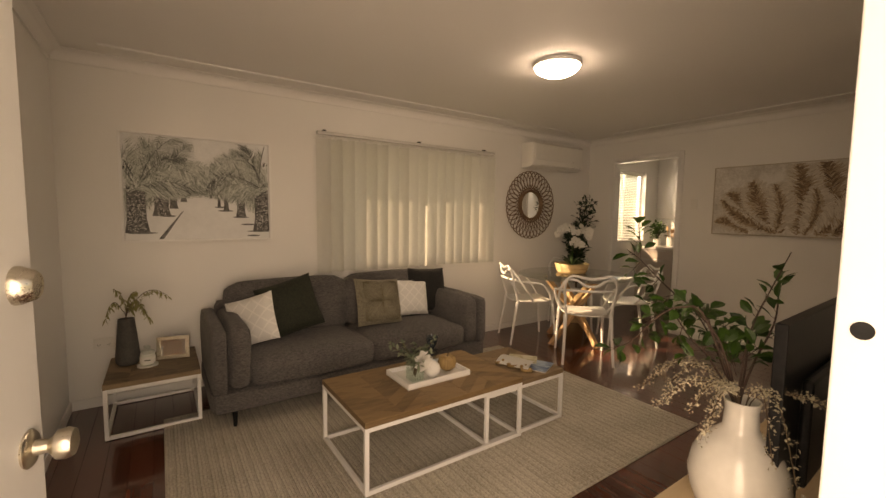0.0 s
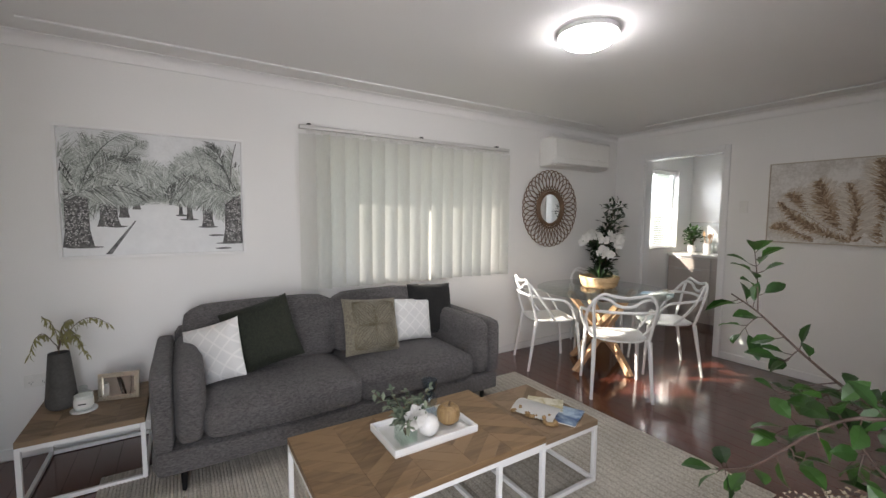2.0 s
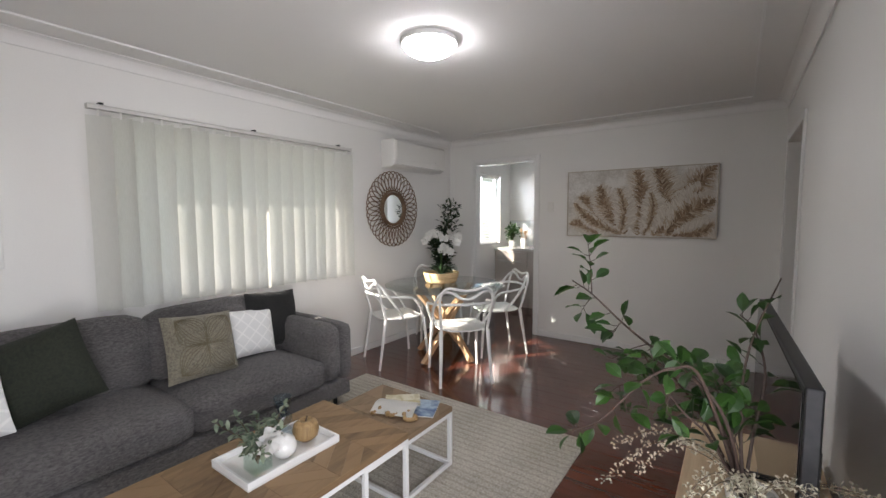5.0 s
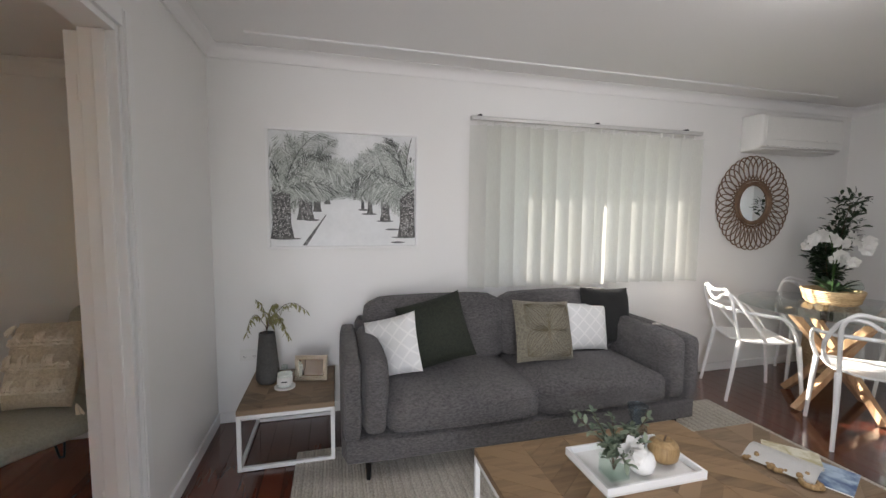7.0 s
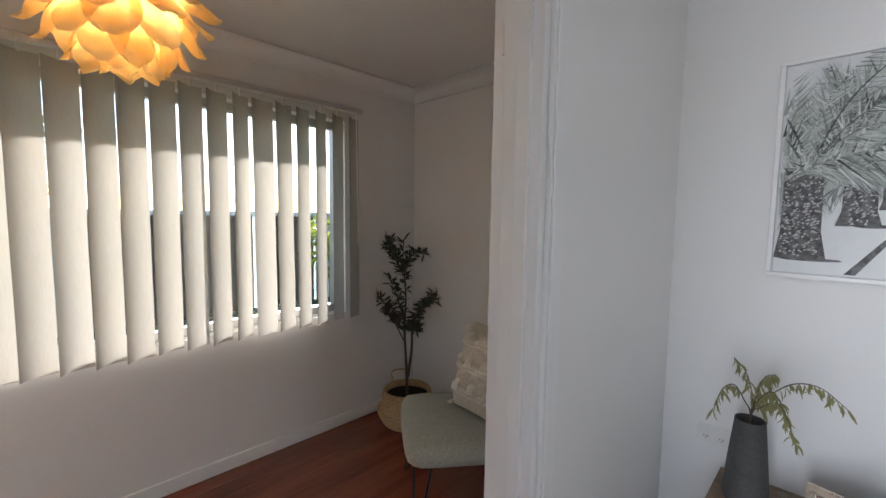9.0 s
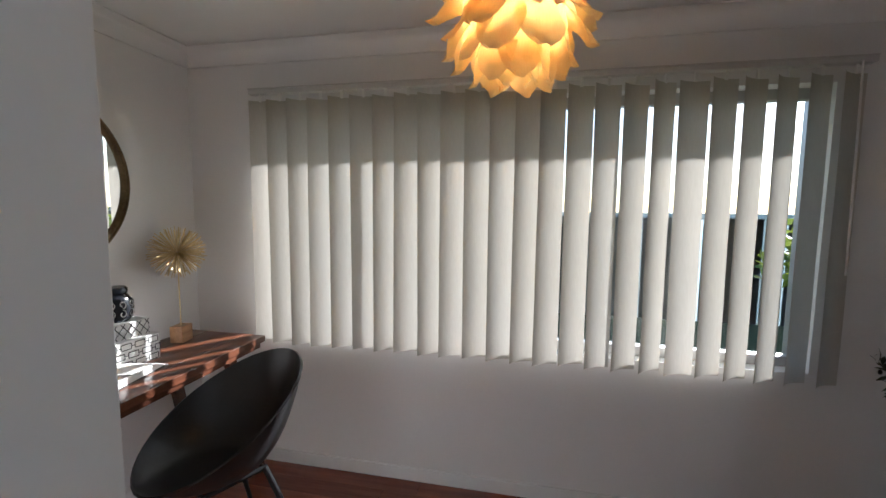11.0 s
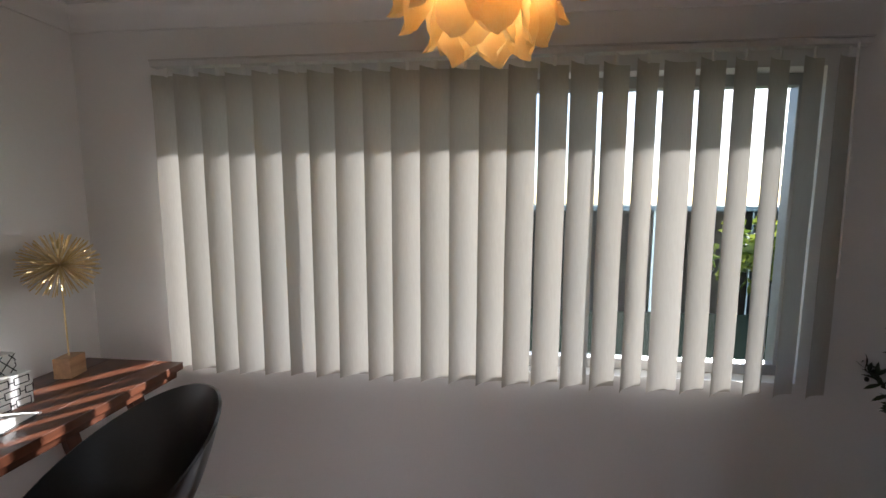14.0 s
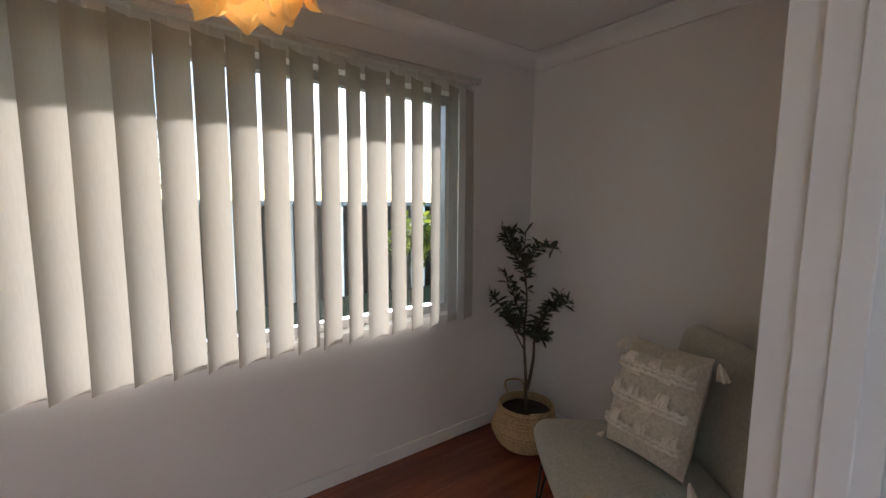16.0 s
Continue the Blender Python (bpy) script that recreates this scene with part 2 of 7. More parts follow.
def cloth_slat(name, c1, c2, through_share=0.5):
    """Blind fabric that lets some light pass."""
    m, n, l, b = material(name)
    v = coords(n, l, (40, 40, 4))
    info = n.new("ShaderNodeObjectInfo")
    f = noise_tex(n, l, v, 6, 3)
    k = n.new("ShaderNodeMath")
    k.operation = "MULTIPLY_ADD"
    l.new(info.outputs["Random"], k.inputs[0])
    k.inputs[1].default_value = 0.5
    l.new(f, k.inputs[2])
    col = ramp(n, l, k.outputs[0], [(0.3, c1), (1.1, c2)])
    l.new(col, b.inputs["Base Color"])
    b.inputs["Roughness"].default_value = 0.8
    tr = n.new("ShaderNodeBsdfTranslucent")
    l.new(col, tr.inputs[0])
    mx = n.new("ShaderNodeMixShader")
    mx.inputs[0].default_value = through_share
    l.new(b.outputs[0], mx.inputs[1]), l.new(tr.outputs[0], mx.inputs[2])
    l.new(mx.outputs[0], n["Material Output"].inputs[0])
    bumped(n, l, b, f, 0.1, 0.001)
    return m


def glowing(name, color, strength):
    m, n, l, b = material(name)
    b.inputs["Base Color"].default_value = (*color, 1)
    b.inputs["Emission Color"].default_value = (*color, 1)
    b.inputs["Emission Strength"].default_value = strength
    return m


M_WALL = surface("wall_paint", (0.78, 0.77, 0.75), (0.82, 0.81, 0.79), 0.42, big=0.8, fine=120, bump=0.05)
M_WALL_STUDY = surface("wall_paint_study", (0.76, 0.745, 0.73), (0.80, 0.785, 0.77), 0.42, big=0.8, fine=120, bump=0.05)
M_CEIL = surface("ceiling_paint", (0.80, 0.79, 0.775), (0.83, 0.82, 0.805), 0.75, big=0.5, fine=150, bump=0.06)
M_TRIM = surface("gloss_trim_paint", (0.795, 0.79, 0.78), (0.815, 0.81, 0.80), 0.3, big=1.0, fine=60, bump=0.015)
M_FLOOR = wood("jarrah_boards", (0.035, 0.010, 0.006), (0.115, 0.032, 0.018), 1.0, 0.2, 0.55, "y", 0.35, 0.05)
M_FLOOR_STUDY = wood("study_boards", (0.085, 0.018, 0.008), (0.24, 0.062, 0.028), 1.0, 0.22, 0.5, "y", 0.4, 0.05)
M_UNDER = surface("dark_joint", (0.015, 0.006, 0.004), (0.03, 0.01, 0.006), 0.6)
M_WHITE_METAL = surface("white_powder_coat", (0.78, 0.78, 0.77), (0.84, 0.84, 0.83), 0.35, big=3, fine=200, bump=0.05)
M_BLACK_METAL = surface("black_metal", (0.012, 0.012, 0.013), (0.03, 0.03, 0.032), 0.4, 0.6, bump=0.05)
M_NICKEL = surface("satin_nickel", (0.55, 0.5, 0.42), (0.68, 0.63, 0.54), 0.28, 1.0, big=8, fine=300, bump=0.03)
M_ALU = surface("anodised_aluminium", (0.42, 0.41, 0.4), (0.55, 0.54, 0.53), 0.4, 0.8, big=4, fine=200, bump=0.03)
M_GLASS = see_through("window_glass", (0.95, 0.98, 0.97))
M_BOARD = surface("white_plastic", (0.74, 0.73, 0.70), (0.8, 0.79, 0.76), 0.38, bump=0.03)

# ---- the structure ----
X1, Y0, Y1, ZC = 5.55, 2.50, 6.0, 2.415          # living room
SX0, SX1, SY0, SZC = -1.722, -0.12, 2.43, 2.23    # study
KX1, KY0 = 7.36, 3.6                             # kitchen


def structure(name, bm, mat, label, category, smooth=False):
    return tagged(part(name, bm, mat, None, "", smooth), label, category, "", "structure")


def wall_x(x0, x1, y0, y1, z1, holes, bm=None):
    """A wall along y between x0 and x1, with holes (ya, yb, za, zb)."""
    bm = bm or bmesh.new()
    ya = y0
    for a, b, c, d in sorted(holes):
        box(x0, ya, 0, x1, a, z1, bm=bm)
        if c > 0.001:
            box(x0, a, 0, x1, b, c, bm=bm)
        if d < z1:
            box(x0, a, d, x1, b, z1, bm=bm)
        ya = b
    box(x0, ya, 0, x1, y1, z1, bm=bm)
    return bm


def wall_y(y0, y1, x0, x1, z1, holes, bm=None):
    bm = wall_x(y0, y1, x0, x1, z1, holes, bm)
    for v in bm.verts:
        v.co.x, v.co.y = v.co.y, v.co.x
    bmesh.ops.reverse_faces(bm, faces=bm.faces)
    return bm


NW = (1.86, 3.58, 0.93, 2.0)      # living window in the north wall
KW = (6.1, 7.0, 1.0, 2.08)        # kitchen window
SW = (2.82, 5.42, 0.735, 1.93)     # study window in the west wall
OPEN = (3.78, 4.90, 0.0, 2.06)    # opening between living room and study
KD = (4.775, 5.62, 0.0, 2.1)       # kitchen doorway
HALL = (4.3, 5.32, 0.0, 2.02)     # opening to the hall
FRONT = (0.22, 1.50, 0.0, 2.06)   # front door

structure("wall_north", wall_y(Y1, Y1 + 0.14, SX0 - 0.14, KX1 + 0.12, ZC + 0.15, [NW, KW]), M_WALL, "off-white painted north wall with two windows", "wall")
structure("wall_east", wall_x(X1, X1 + 0.12, Y0 - 1.2, Y1, ZC + 0.1, [KD]), M_WALL, "off-white painted wall with the kitchen doorway", "wall")
structure("wall_south", wall_y(Y0 - 0.10, Y0, 0.0, X1, ZC + 0.1, [FRONT, HALL]), M_WALL, "off-white painted wall with the front door", "wall")
structure("wall_west", wall_x(SX1, 0.0, SY0 - 0.12, Y1, ZC + 0.1, [OPEN]), M_WALL, "off-white painted wall between living room and study", "wall")
structure("wall_study_west", wall_x(SX0 - 0.14, SX0, SY0 - 0.12, Y1, ZC, [SW]), M_WALL_STUDY, "off-white painted study wall with a wide window", "wall")
structure("wall_study_south", box(SX0, SY0 - 0.12, 0, SX1, SY0, ZC), M_WALL_STUDY, "off-white painted study wall behind the desk", "wall")
structure("wall_kitchen_east", box(KX1, KY0, 0, KX1 + 0.12, Y1, ZC + 0.1), M_WALL, "off-white painted kitchen wall", "wall")
structure("wall_kitchen_south", box(X1 + 0.12, KY0 - 0.12, 0, KX1 + 0.12, KY0, ZC + 0.1), M_WALL, "off-white painted kitchen wall", "wall")
structure("wall_hall_south", wall_y(1.22, 1.32, 3.2, X1, ZC + 0.1, []), M_WALL, "off-white painted hall wall", "wall")
structure("wall_hall_west", box(3.1, 1.22, 0, 3.2, Y0 - 0.12, ZC + 0.1), M_WALL, "off-white painted hall wall", "wall")
structure("ceiling_living", box(-0.06, Y0 - 0.06, ZC, X1 + 0.06, Y1 + 0.05, ZC + 0.1), M_CEIL, "smooth white painted ceiling", "ceiling")
structure("ceiling_study", box(SX0 - 0.05, SY0 - 0.05, SZC, SX1 + 0.02, Y1 - 0.002, SZC + 0.1), M_CEIL, "smooth white painted study ceiling", "ceiling")
structure("ceiling_kitchen", box(X1 + 0.1, KY0 - 0.1, ZC, KX1 + 0.1, Y1 + 0.05, ZC + 0.1), M_CEIL, "white kitchen ceiling", "ceiling")
structure("ceiling_hall", box(3.1, 1.22, ZC, X1 + 0.1, Y0 - 0.06, ZC + 0.1), M_CEIL, "white hall ceiling", "ceiling")
structure("roof", box(SX0 - 0.66, SY0 - 0.3, ZC + 0.26, KX1 + 0.6, Y1 + 0.55, ZC + 0.4), M_TRIM, "flat eaves and roof over the rooms", "roof")
structure("eave_west", box(SX0 - 0.66, SY0 - 1.5, 2.09, SX0 - 0.145, Y1 + 0.7, 2.2), M_TRIM, "white eave along the west wall", "eave")
structure("eave_north", box(SX0 - 0.14, Y1 + 0.145, 2.07, KX1 + 0.6, Y1 + 0.56, 2.2), M_TRIM, "white eave along the north wall", "eave")


def cove(x0, y0, x1, y1, z, size, steps=6):
    """A hollow cornice round a room, its inner face a quarter of a circle."""
    bm = bmesh.new()
    prof = [(0.0, -size), (0.012, -size)]
    for i in range(steps + 1):
        a = math.pi / 2 * i / steps
        prof.append((0.012 + (size - 0.012) * (1 - math.cos(a)), -size + 0.008 + (size - 0.016) * math.sin(a)))
    prof += [(size, -0.002), (size + 0.004, -0.002)]
    rings = []
    for d, h in prof:
        rings.append([bm.verts.new(p) for p in ((x0 + d, y0 + d, z + h), (x1 - d, y0 + d, z + h), (x1 - d, y1 - d, z + h), (x0 + d, y1 - d, z + h))])
    for a, b in zip(rings, rings[1:]):
        for i in range(4):
            bm.faces.new((a[i], a[(i + 1) % 4], b[(i + 1) % 4], b[i]))
    return bm


structure("cornice_living", cove(0.001, Y0 + 0.001, X1 - 0.001, Y1 - 0.001, ZC, 0.075), M_CEIL, "white cove cornice of the living room", "cornice", True)
structure("cornice_study", cove(SX0 + 0.001, SY0 + 0.001, SX1 - 0.001, Y1 - 0.001, SZC, 0.085), M_CEIL, "white cove cornice of the study", "cornice", True)
bm = bmesh.new()
for a in ((0.27, 5.715, 4.9, 5.733), (5.24, 2.76, 5.252, 5.45), (3.0, 2.748, 5.252, 2.76)):
    box(a[0], a[1], ZC - 0.013, a[2], a[3], ZC - 0.001, 0.002, 1, bm=bm)
structure("ceiling_bead", bm, M_TRIM, "thin raised bead round the plaster ceiling", "moulding")

# skirting boards, butted end to end
def skirting(runs, h=0.072, d=0.014):
    bm = bmesh.new()
    for x0, y0, x1, y1 in runs:
        box(x0, y0, 0.0, x1, y1, h, 0.004, 2, bm=bm)
    return bm


d = 0.014
structure("baseboard", skirting([(0.001, Y1 - d, X1 - 0.001, Y1 - 0.001), (X1 - d, Y0 + 0.02, X1 - 0.001, 4.72), (X1 - d, 5.675, X1 - 0.001, Y1 - 0.02),
                                 (0.001, 4.975, d, Y1 - 0.02), (0.001, Y0, d, 3.71), (1.62, Y0 + 0.001, 4.24, Y0 + d), (5.38, Y0 + 0.001, X1 - 0.02, Y0 + d)]),
          M_TRIM, "low white gloss skirting board", "skirting")
structure("baseboard_study", skirting([(SX0 + 0.001, SY0 + d, SX0 + d, Y1 - 0.02), (SX0 + 0.001, SY0 + 0.001, SX1 - 0.001, SY0 + d - 0.001), (SX0 + 0.02, Y1 - d, SX1 - 0.02, Y1 - 0.001)]),
          M_TRIM, "low white gloss skirting board in the study", "skirting")


def architrave_x(name, x, out, ya, yb, zt, w, label):
    """A door surround on a wall along y; out is the side it stands proud to."""
    root = thing(name, pose(x, ya, 0), label, "door frame", "", "structure")
    t = 0.016 * out
    g = yb - ya
    part("side_trim", box(0, -w, 0, t, 0, zt + w, 0.004), M_TRIM, root)
    part("side_trim", box(0, g, 0, t, g + w, zt + w, 0.004), M_TRIM, root)
    part("head_trim", box(0, 0.0005, zt, t, g - 0.0005, zt + w, 0.004), M_TRIM, root)
    return root


def lining_x(root, x0, x1, ya, yb, zt, t=0.02):
    base = root.matrix_basis.translation
    for nm, b in (("jamb_lining", (x0, ya, 0, x1, ya + t, zt)), ("jamb_lining", (x0, yb - t, 0, x1, yb, zt)), ("head_lining", (x0, ya + t, zt - t, x1, yb - t, zt))):
        part(nm, box(b[0] - base.x, b[1] - base.y, b[2], b[3] - base.x, b[4] - base.y, b[5], 0.002), M_TRIM, root)


a = architrave_x("door_frame_kitchen", X1, -1, KD[0], KD[1], KD[3], 0.05, "white gloss frame of the kitchen doorway")
lining_x(a, X1, X1 + 0.12, KD[0], KD[1], KD[3])
a = architrave_x("door_frame_study", 0.0, 1, OPEN[0], OPEN[1], OPEN[3], 0.07, "white gloss frame of the study opening")
lining_x(a, -0.118, 0.0, OPEN[0], OPEN[1], OPEN[3], 0.025)
part("door_stop", box(-0.07, 1.083, 0, -0.03, 1.0945, 2.035, 0.002), M_TRIM, a)
part("trim_bead", box(0.0162, 1.125, 0, 0.022, 1.145, 2.12, 0.003), M_TRIM, a)
for z in (0.25, 1.83):
    part("hinge", tube([(-0.128, 1.112, z - 0.045), (-0.128, 1.112, z + 0.045)], 0.007, 8), M_TRIM, a, "painted steel hinge", True)
# the study door, folded right back against the study's wall
dl = thing("door_study", pose(-0.1225, 4.905, 0.012), "white painted door folded back against the study wall", "door", "", "structure")
part("leaf", box(-0.052, 0, 0, 0, 0.80, 2.02, 0.002), M_TRIM, dl)
# frame of the hall opening
a = thing("door_frame_hall", pose(HALL[0], Y0, 0), "white painted frame of the hall opening", "door frame", "", "structure")
part("side_trim", box(-0.05, 0, 0, 0, 0.014, HALL[3] + 0.05, 0.004), M_TRIM, a)
part("side_trim", box(1.02, 0, 0, 1.07, 0.014, HALL[3] + 0.05, 0.004), M_TRIM, a)
part("head_trim", box(0.0005, 0, HALL[3], 1.0195, 0.014, HALL[3] + 0.05, 0.004), M_TRIM, a)
# front door: frame, strike plate, leaf with knob and deadbolt
a = thing("door_frame_front", pose(FRONT[1], Y0 - 0.17, 0), "white painted front door frame with a strike hole", "door frame", "", "structure")
part("jamb_post", box(-0.014, -0.02, 0, -0.001, 0.169, 2.06, 0.004), M_TRIM, a)
part("jamb_post", box(-1.35, -0.02, 0, -1.281, 0.068, 2.06, 0.004), M_TRIM, a)
part("head_post", box(-1.35, -0.02, 2.061, 0.11, 0.068, 2.14, 0.004), M_TRIM, a)
part("strike_hole", lathe([(0, 0), (0.015, 0), (0.015, 0.001), (0, 0.001)], 20, m=pose(-0.0142, 0.134, 1.198, 0, -90, 0)), M_BLACK_METAL, a)
leaf = thing("door_front", pose(0.195, Y0 + 0.02, 0.01, 0, 0, -9.5), "white painted front door standing open inward", "door", "", "structure")
part("leaf", box(-0.02, 0, 0, 0.02, 0.86, 2.03, 0.003), M_TRIM, leaf)
KNOB = [(0, 0), (0.033, 0), (0.034, 0.004), (0.03, 0.008), (0.014, 0.011), (0.012, 0.03), (0.018, 0.036), (0.026, 0.042), (0.028, 0.055), (0.024, 0.066), (0.012, 0.07), (0, 0.07)]
part("knob", lathe(KNOB, 28, m=pose(0.02, 0.80, 0.94, 0, 90, 0)), M_NICKEL, leaf, "round satin nickel door knob", True)
part("deadbolt", lathe([(0, 0), (0.034, 0), (0.034, 0.006), (0.026, 0.026), (0.022, 0.03), (0.02, 0.028), (0.0, 0.028)], 28, m=pose(0.02, 0.80, 1.235, 0, 90, 0)), M_NICKEL, leaf, "round satin nickel deadbolt", True)

# floors: a slab below and separate boards
structure("floor_slab", box(SX0 - 0.1, 1.2, -0.12, KX1 + 0.1, Y1 + 0.1, -0.019), M_UNDER, "dark underfloor seen in the joints", "floor")


def boards(name, x0, x1, y0, y1, width, mat, label, seed):
    root = tagged(new(name), label, "floor", "", "structure")
    rnd = random.Random(seed)
    shared = {}
    x, k = x0, 0
    while x < x1 - 0.002:
        w = min(width, x1 - x)
        y = y0
        cut = y0 + rnd.uniform(0.5, 2.2)
        while y < y1 - 0.01:
            e = min(cut, y1)
            if y1 - e < 0.3:
                e = y1
            bm = box(0.0006, 0.0006, -0.018, w - 0.0006, e - y - 0.0006, 0.0, 0.0007, 1)
            ob = part("board", bm, mat, root)
            ob.location = (x, y, rnd.uniform(-0.0004, 0.0))
            y, cut = e, e + rnd.uniform(1.4, 2.6)
        x += w
    return root


# ---- windows ----
def window_y(name, x0, x1, z0, z1, y, mullions, label):
    root = thing(name, pose(x0, y, z0), label, "window", "", "structure")
    w, h = x1 - x0, z1 - z0
    fr = part("window_frame", box(0, 0, 0, w, 0.05, 0.045, 0.003), M_ALU, root)
    for b in ((0, 0, h - 0.045, w, 0.05, h), (0, 0, 0.0455, 0.04, 0.05, h - 0.0455), (w - 0.04, 0, 0.0455, w, 0.05, h - 0.0455)):
        part("window_frame", box(*b, 0.003), M_ALU, root)
    edges = [0.04] + [w * m for m in mullions] + [w - 0.04]
    for m in mullions:
        part("mullion", box(w * m - 0.014, 0.014, 0.0455, w * m + 0.014, 0.036, h - 0.0455, 0.003), M_ALU, root)
    for a, b in zip(edges, edges[1:]):
        p = part("pane", box(a + 0.021, 0.023, 0.046, b - 0.021, 0.027, h - 0.046), M_GLASS, root)
        p.visible_shadow = False
    part("window_sill", box(-0.03, -0.07, -0.022, w + 0.03, -0.001, -0.001, 0.004), M_TRIM, root)
    return root


window_y("window_living", NW[0] + 0.002, NW[1] - 0.002, NW[2] + 0.002, NW[3] - 0.002, Y1 + 0.07, [0.5], "aluminium sliding window behind vertical blinds")
window_y("window_kitchen", KW[0] + 0.002, KW[1] - 0.002, KW[2] + 0.002, KW[3] - 0.002, Y1 + 0.07, [0.5], "aluminium kitchen window")
w = window_y("window_study", 0.002, SW[1] - SW[0] - 0.002, SW[2] + 0.002, SW[3] - 0.002, 0.0, [0.27, 0.73], "wide aluminium sliding window in the study")
w.matrix_basis = pose(SX0 - 0.07, SW[0] + 0.002, SW[2] + 0.002, 0, 0, 90)


def vertical_blind(name, m, length, drop, pitch, slat_w, angle, mat, label, seed, wand=True, odd=(), belly=0.013):
    """A head rail along local x with hanging slats below it; local -y faces the room."""
    root = thing(name, m, label, "blind")
    rnd = random.Random(seed)
    part("head_rail", box(0, -0.02, 0, length, 0.02, 0.022, 0.003), M_WHITE_RAIL, root, "grey aluminium head rail")
    part("rail_lip", box(0, -0.024, 0.022, length, 0.024, 0.027, 0.001), M_WHITE_RAIL, root)
    n = int(length / pitch)
    curve = []
    for j in range(7):
        u = j / 6 - 0.5
        curve.append((u * slat_w, belly * (1 - 4 * u * u)))
    bm = bmesh.new()
    top = [bm.verts.new((a, b, -0.03)) for a, b in curve]
    mid = [[bm.verts.new((a, b + 0.001 * math.sin(k * 1.7), -0.03 - (drop - 0.03) * k / 8)) for a, b in curve] for k in range(1, 9)]
    for r0, r1 in zip([top] + mid, mid):
        for j in range(6):
            bm.faces.new((r0[j], r0[j + 1], r1[j + 1], r1[j]))
    me = None
    for i in range(n):
        if me is None:
            s = part("slat", bm, mat, root, "", True)
            me = s.data
        else:
            s = new("slat", me)
            s.parent = root
        a = angle + rnd.uniform(-2.5, 2.5) + dict(odd).get(i, 0)
        s.matrix_basis = pose(pitch * (i + 0.5) + rnd.uniform(-0.003, 0.003), 0, rnd.uniform(-0.004, 0.004), rnd.uniform(-0.3, 0.3), rnd.uniform(-0.25, 0.25), a)
        h = part("hanger", box(-0.006, -0.003, -0.036, 0.006, 0.003, 0.0), M_BOARD, root) if i == 0 else new("hanger", hang)
        hang = h.data
        h.parent = root
        h.matrix_basis = pose(pitch * (i + 0.5), 0, 0, 0, 0, a)
    if wand:
        part("wand", tube([(length - 0.06, -0.035, 0.0), (length - 0.055, -0.05, -0.8)], 0.004, 6), M_BOARD, root, "thin plastic control wand")
    return root


M_WHITE_RAIL = surface("blind_rail", (0.56, 0.55, 0.53), (0.64, 0.63, 0.61), 0.4, 0.1, bump=0.03)
M_SLAT_N = cloth_slat("cream_blind_fabric", (0.60, 0.60, 0.55), (0.70, 0.70, 0.66), 0.28)
M_SLAT_S = cloth_slat("grey_blind_fabric", (0.48, 0.445, 0.385), (0.55, 0.52, 0.465), 0.23)
vertical_blind("vertical_blind_living", pose(1.70, Y1 - 0.07, 2.06), 2.02, 1.21, 0.112, 0.127, -31, M_SLAT_N, "cream fabric vertical blind drawn over the living room window", 3, False, ((3, 6), (9, -8), (12, 10), (16, 8)))
vertical_blind("vertical_blind_study", pose(SX0 + 0.06, 2.85, 1.975, 0, 0, 90), 2.65, 1.27, 0.1104, 0.127, 28, M_SLAT_S, "grey fabric vertical blind with slats turned partly open", 5, True, ((0, -22), (1, -5), (3, -4), (17, 9), (18, -13), (22, 5), (21, 3)), 0.018)
for i, x in enumerate((1.78, 2.75, 3.6)):
    part("bracket", box(x - 1.70 - 0.012, 0.02, 0.03, x - 1.70 + 0.012, 0.06, 0.05, 0.002), M_BLACK_METAL, bpy.data.objects["vertical_blind_living"])

# ---- outside ----
M_GROUND = surface("lawn_ground", (0.05, 0.075, 0.03), (0.12, 0.13, 0.06), 0.95, big=0.6, fine=25, bump=0.6)
M_FENCE = surface("pale_fence_paint", (0.50, 0.56, 0.60), (0.60, 0.66, 0.70), 0.6, big=0.7, fine=30)
M_BARK = surface("bark", (0.06, 0.045, 0.03), (0.14, 0.11, 0.08), 0.9, fine=30, bump=0.6, stretch=(1, 1, 0.3))


def leafy(name, c1, c2, rough=0.45, share=0.3):
    m, n, l, b = material(name)
    g = n.new("ShaderNodeNewGeometry")
    col = ramp(n, l, g.outputs["Random Per Island"], [(0.0, c1), (1.0, c2)])
    l.new(col, b.inputs["Base Color"])
    b.inputs["Roughness"].default_value = rough
    t = n.new("ShaderNodeBsdfTranslucent")
    l.new(col, t.inputs[0])
    mx = n.new("ShaderNodeMixShader")
    mx.inputs[0].default_value = share
    l.new(b.outputs[0], mx.inputs[1]), l.new(t.outputs[0], mx.inputs[2])
    l.new(mx.outputs[0], n["Material Output"].inputs[0])
    return m


M_TREE = leafy("garden_foliage", (0.02, 0.04, 0.012), (0.09, 0.13, 0.035))
M_HEDGE = leafy("lime_foliage", (0.10, 0.16, 0.02), (0.35, 0.38, 0.06))
structure("ground", box(-400, -400, -0.5, 400, 400, -0.4), M_GROUND, "green and brown garden ground", "ground")


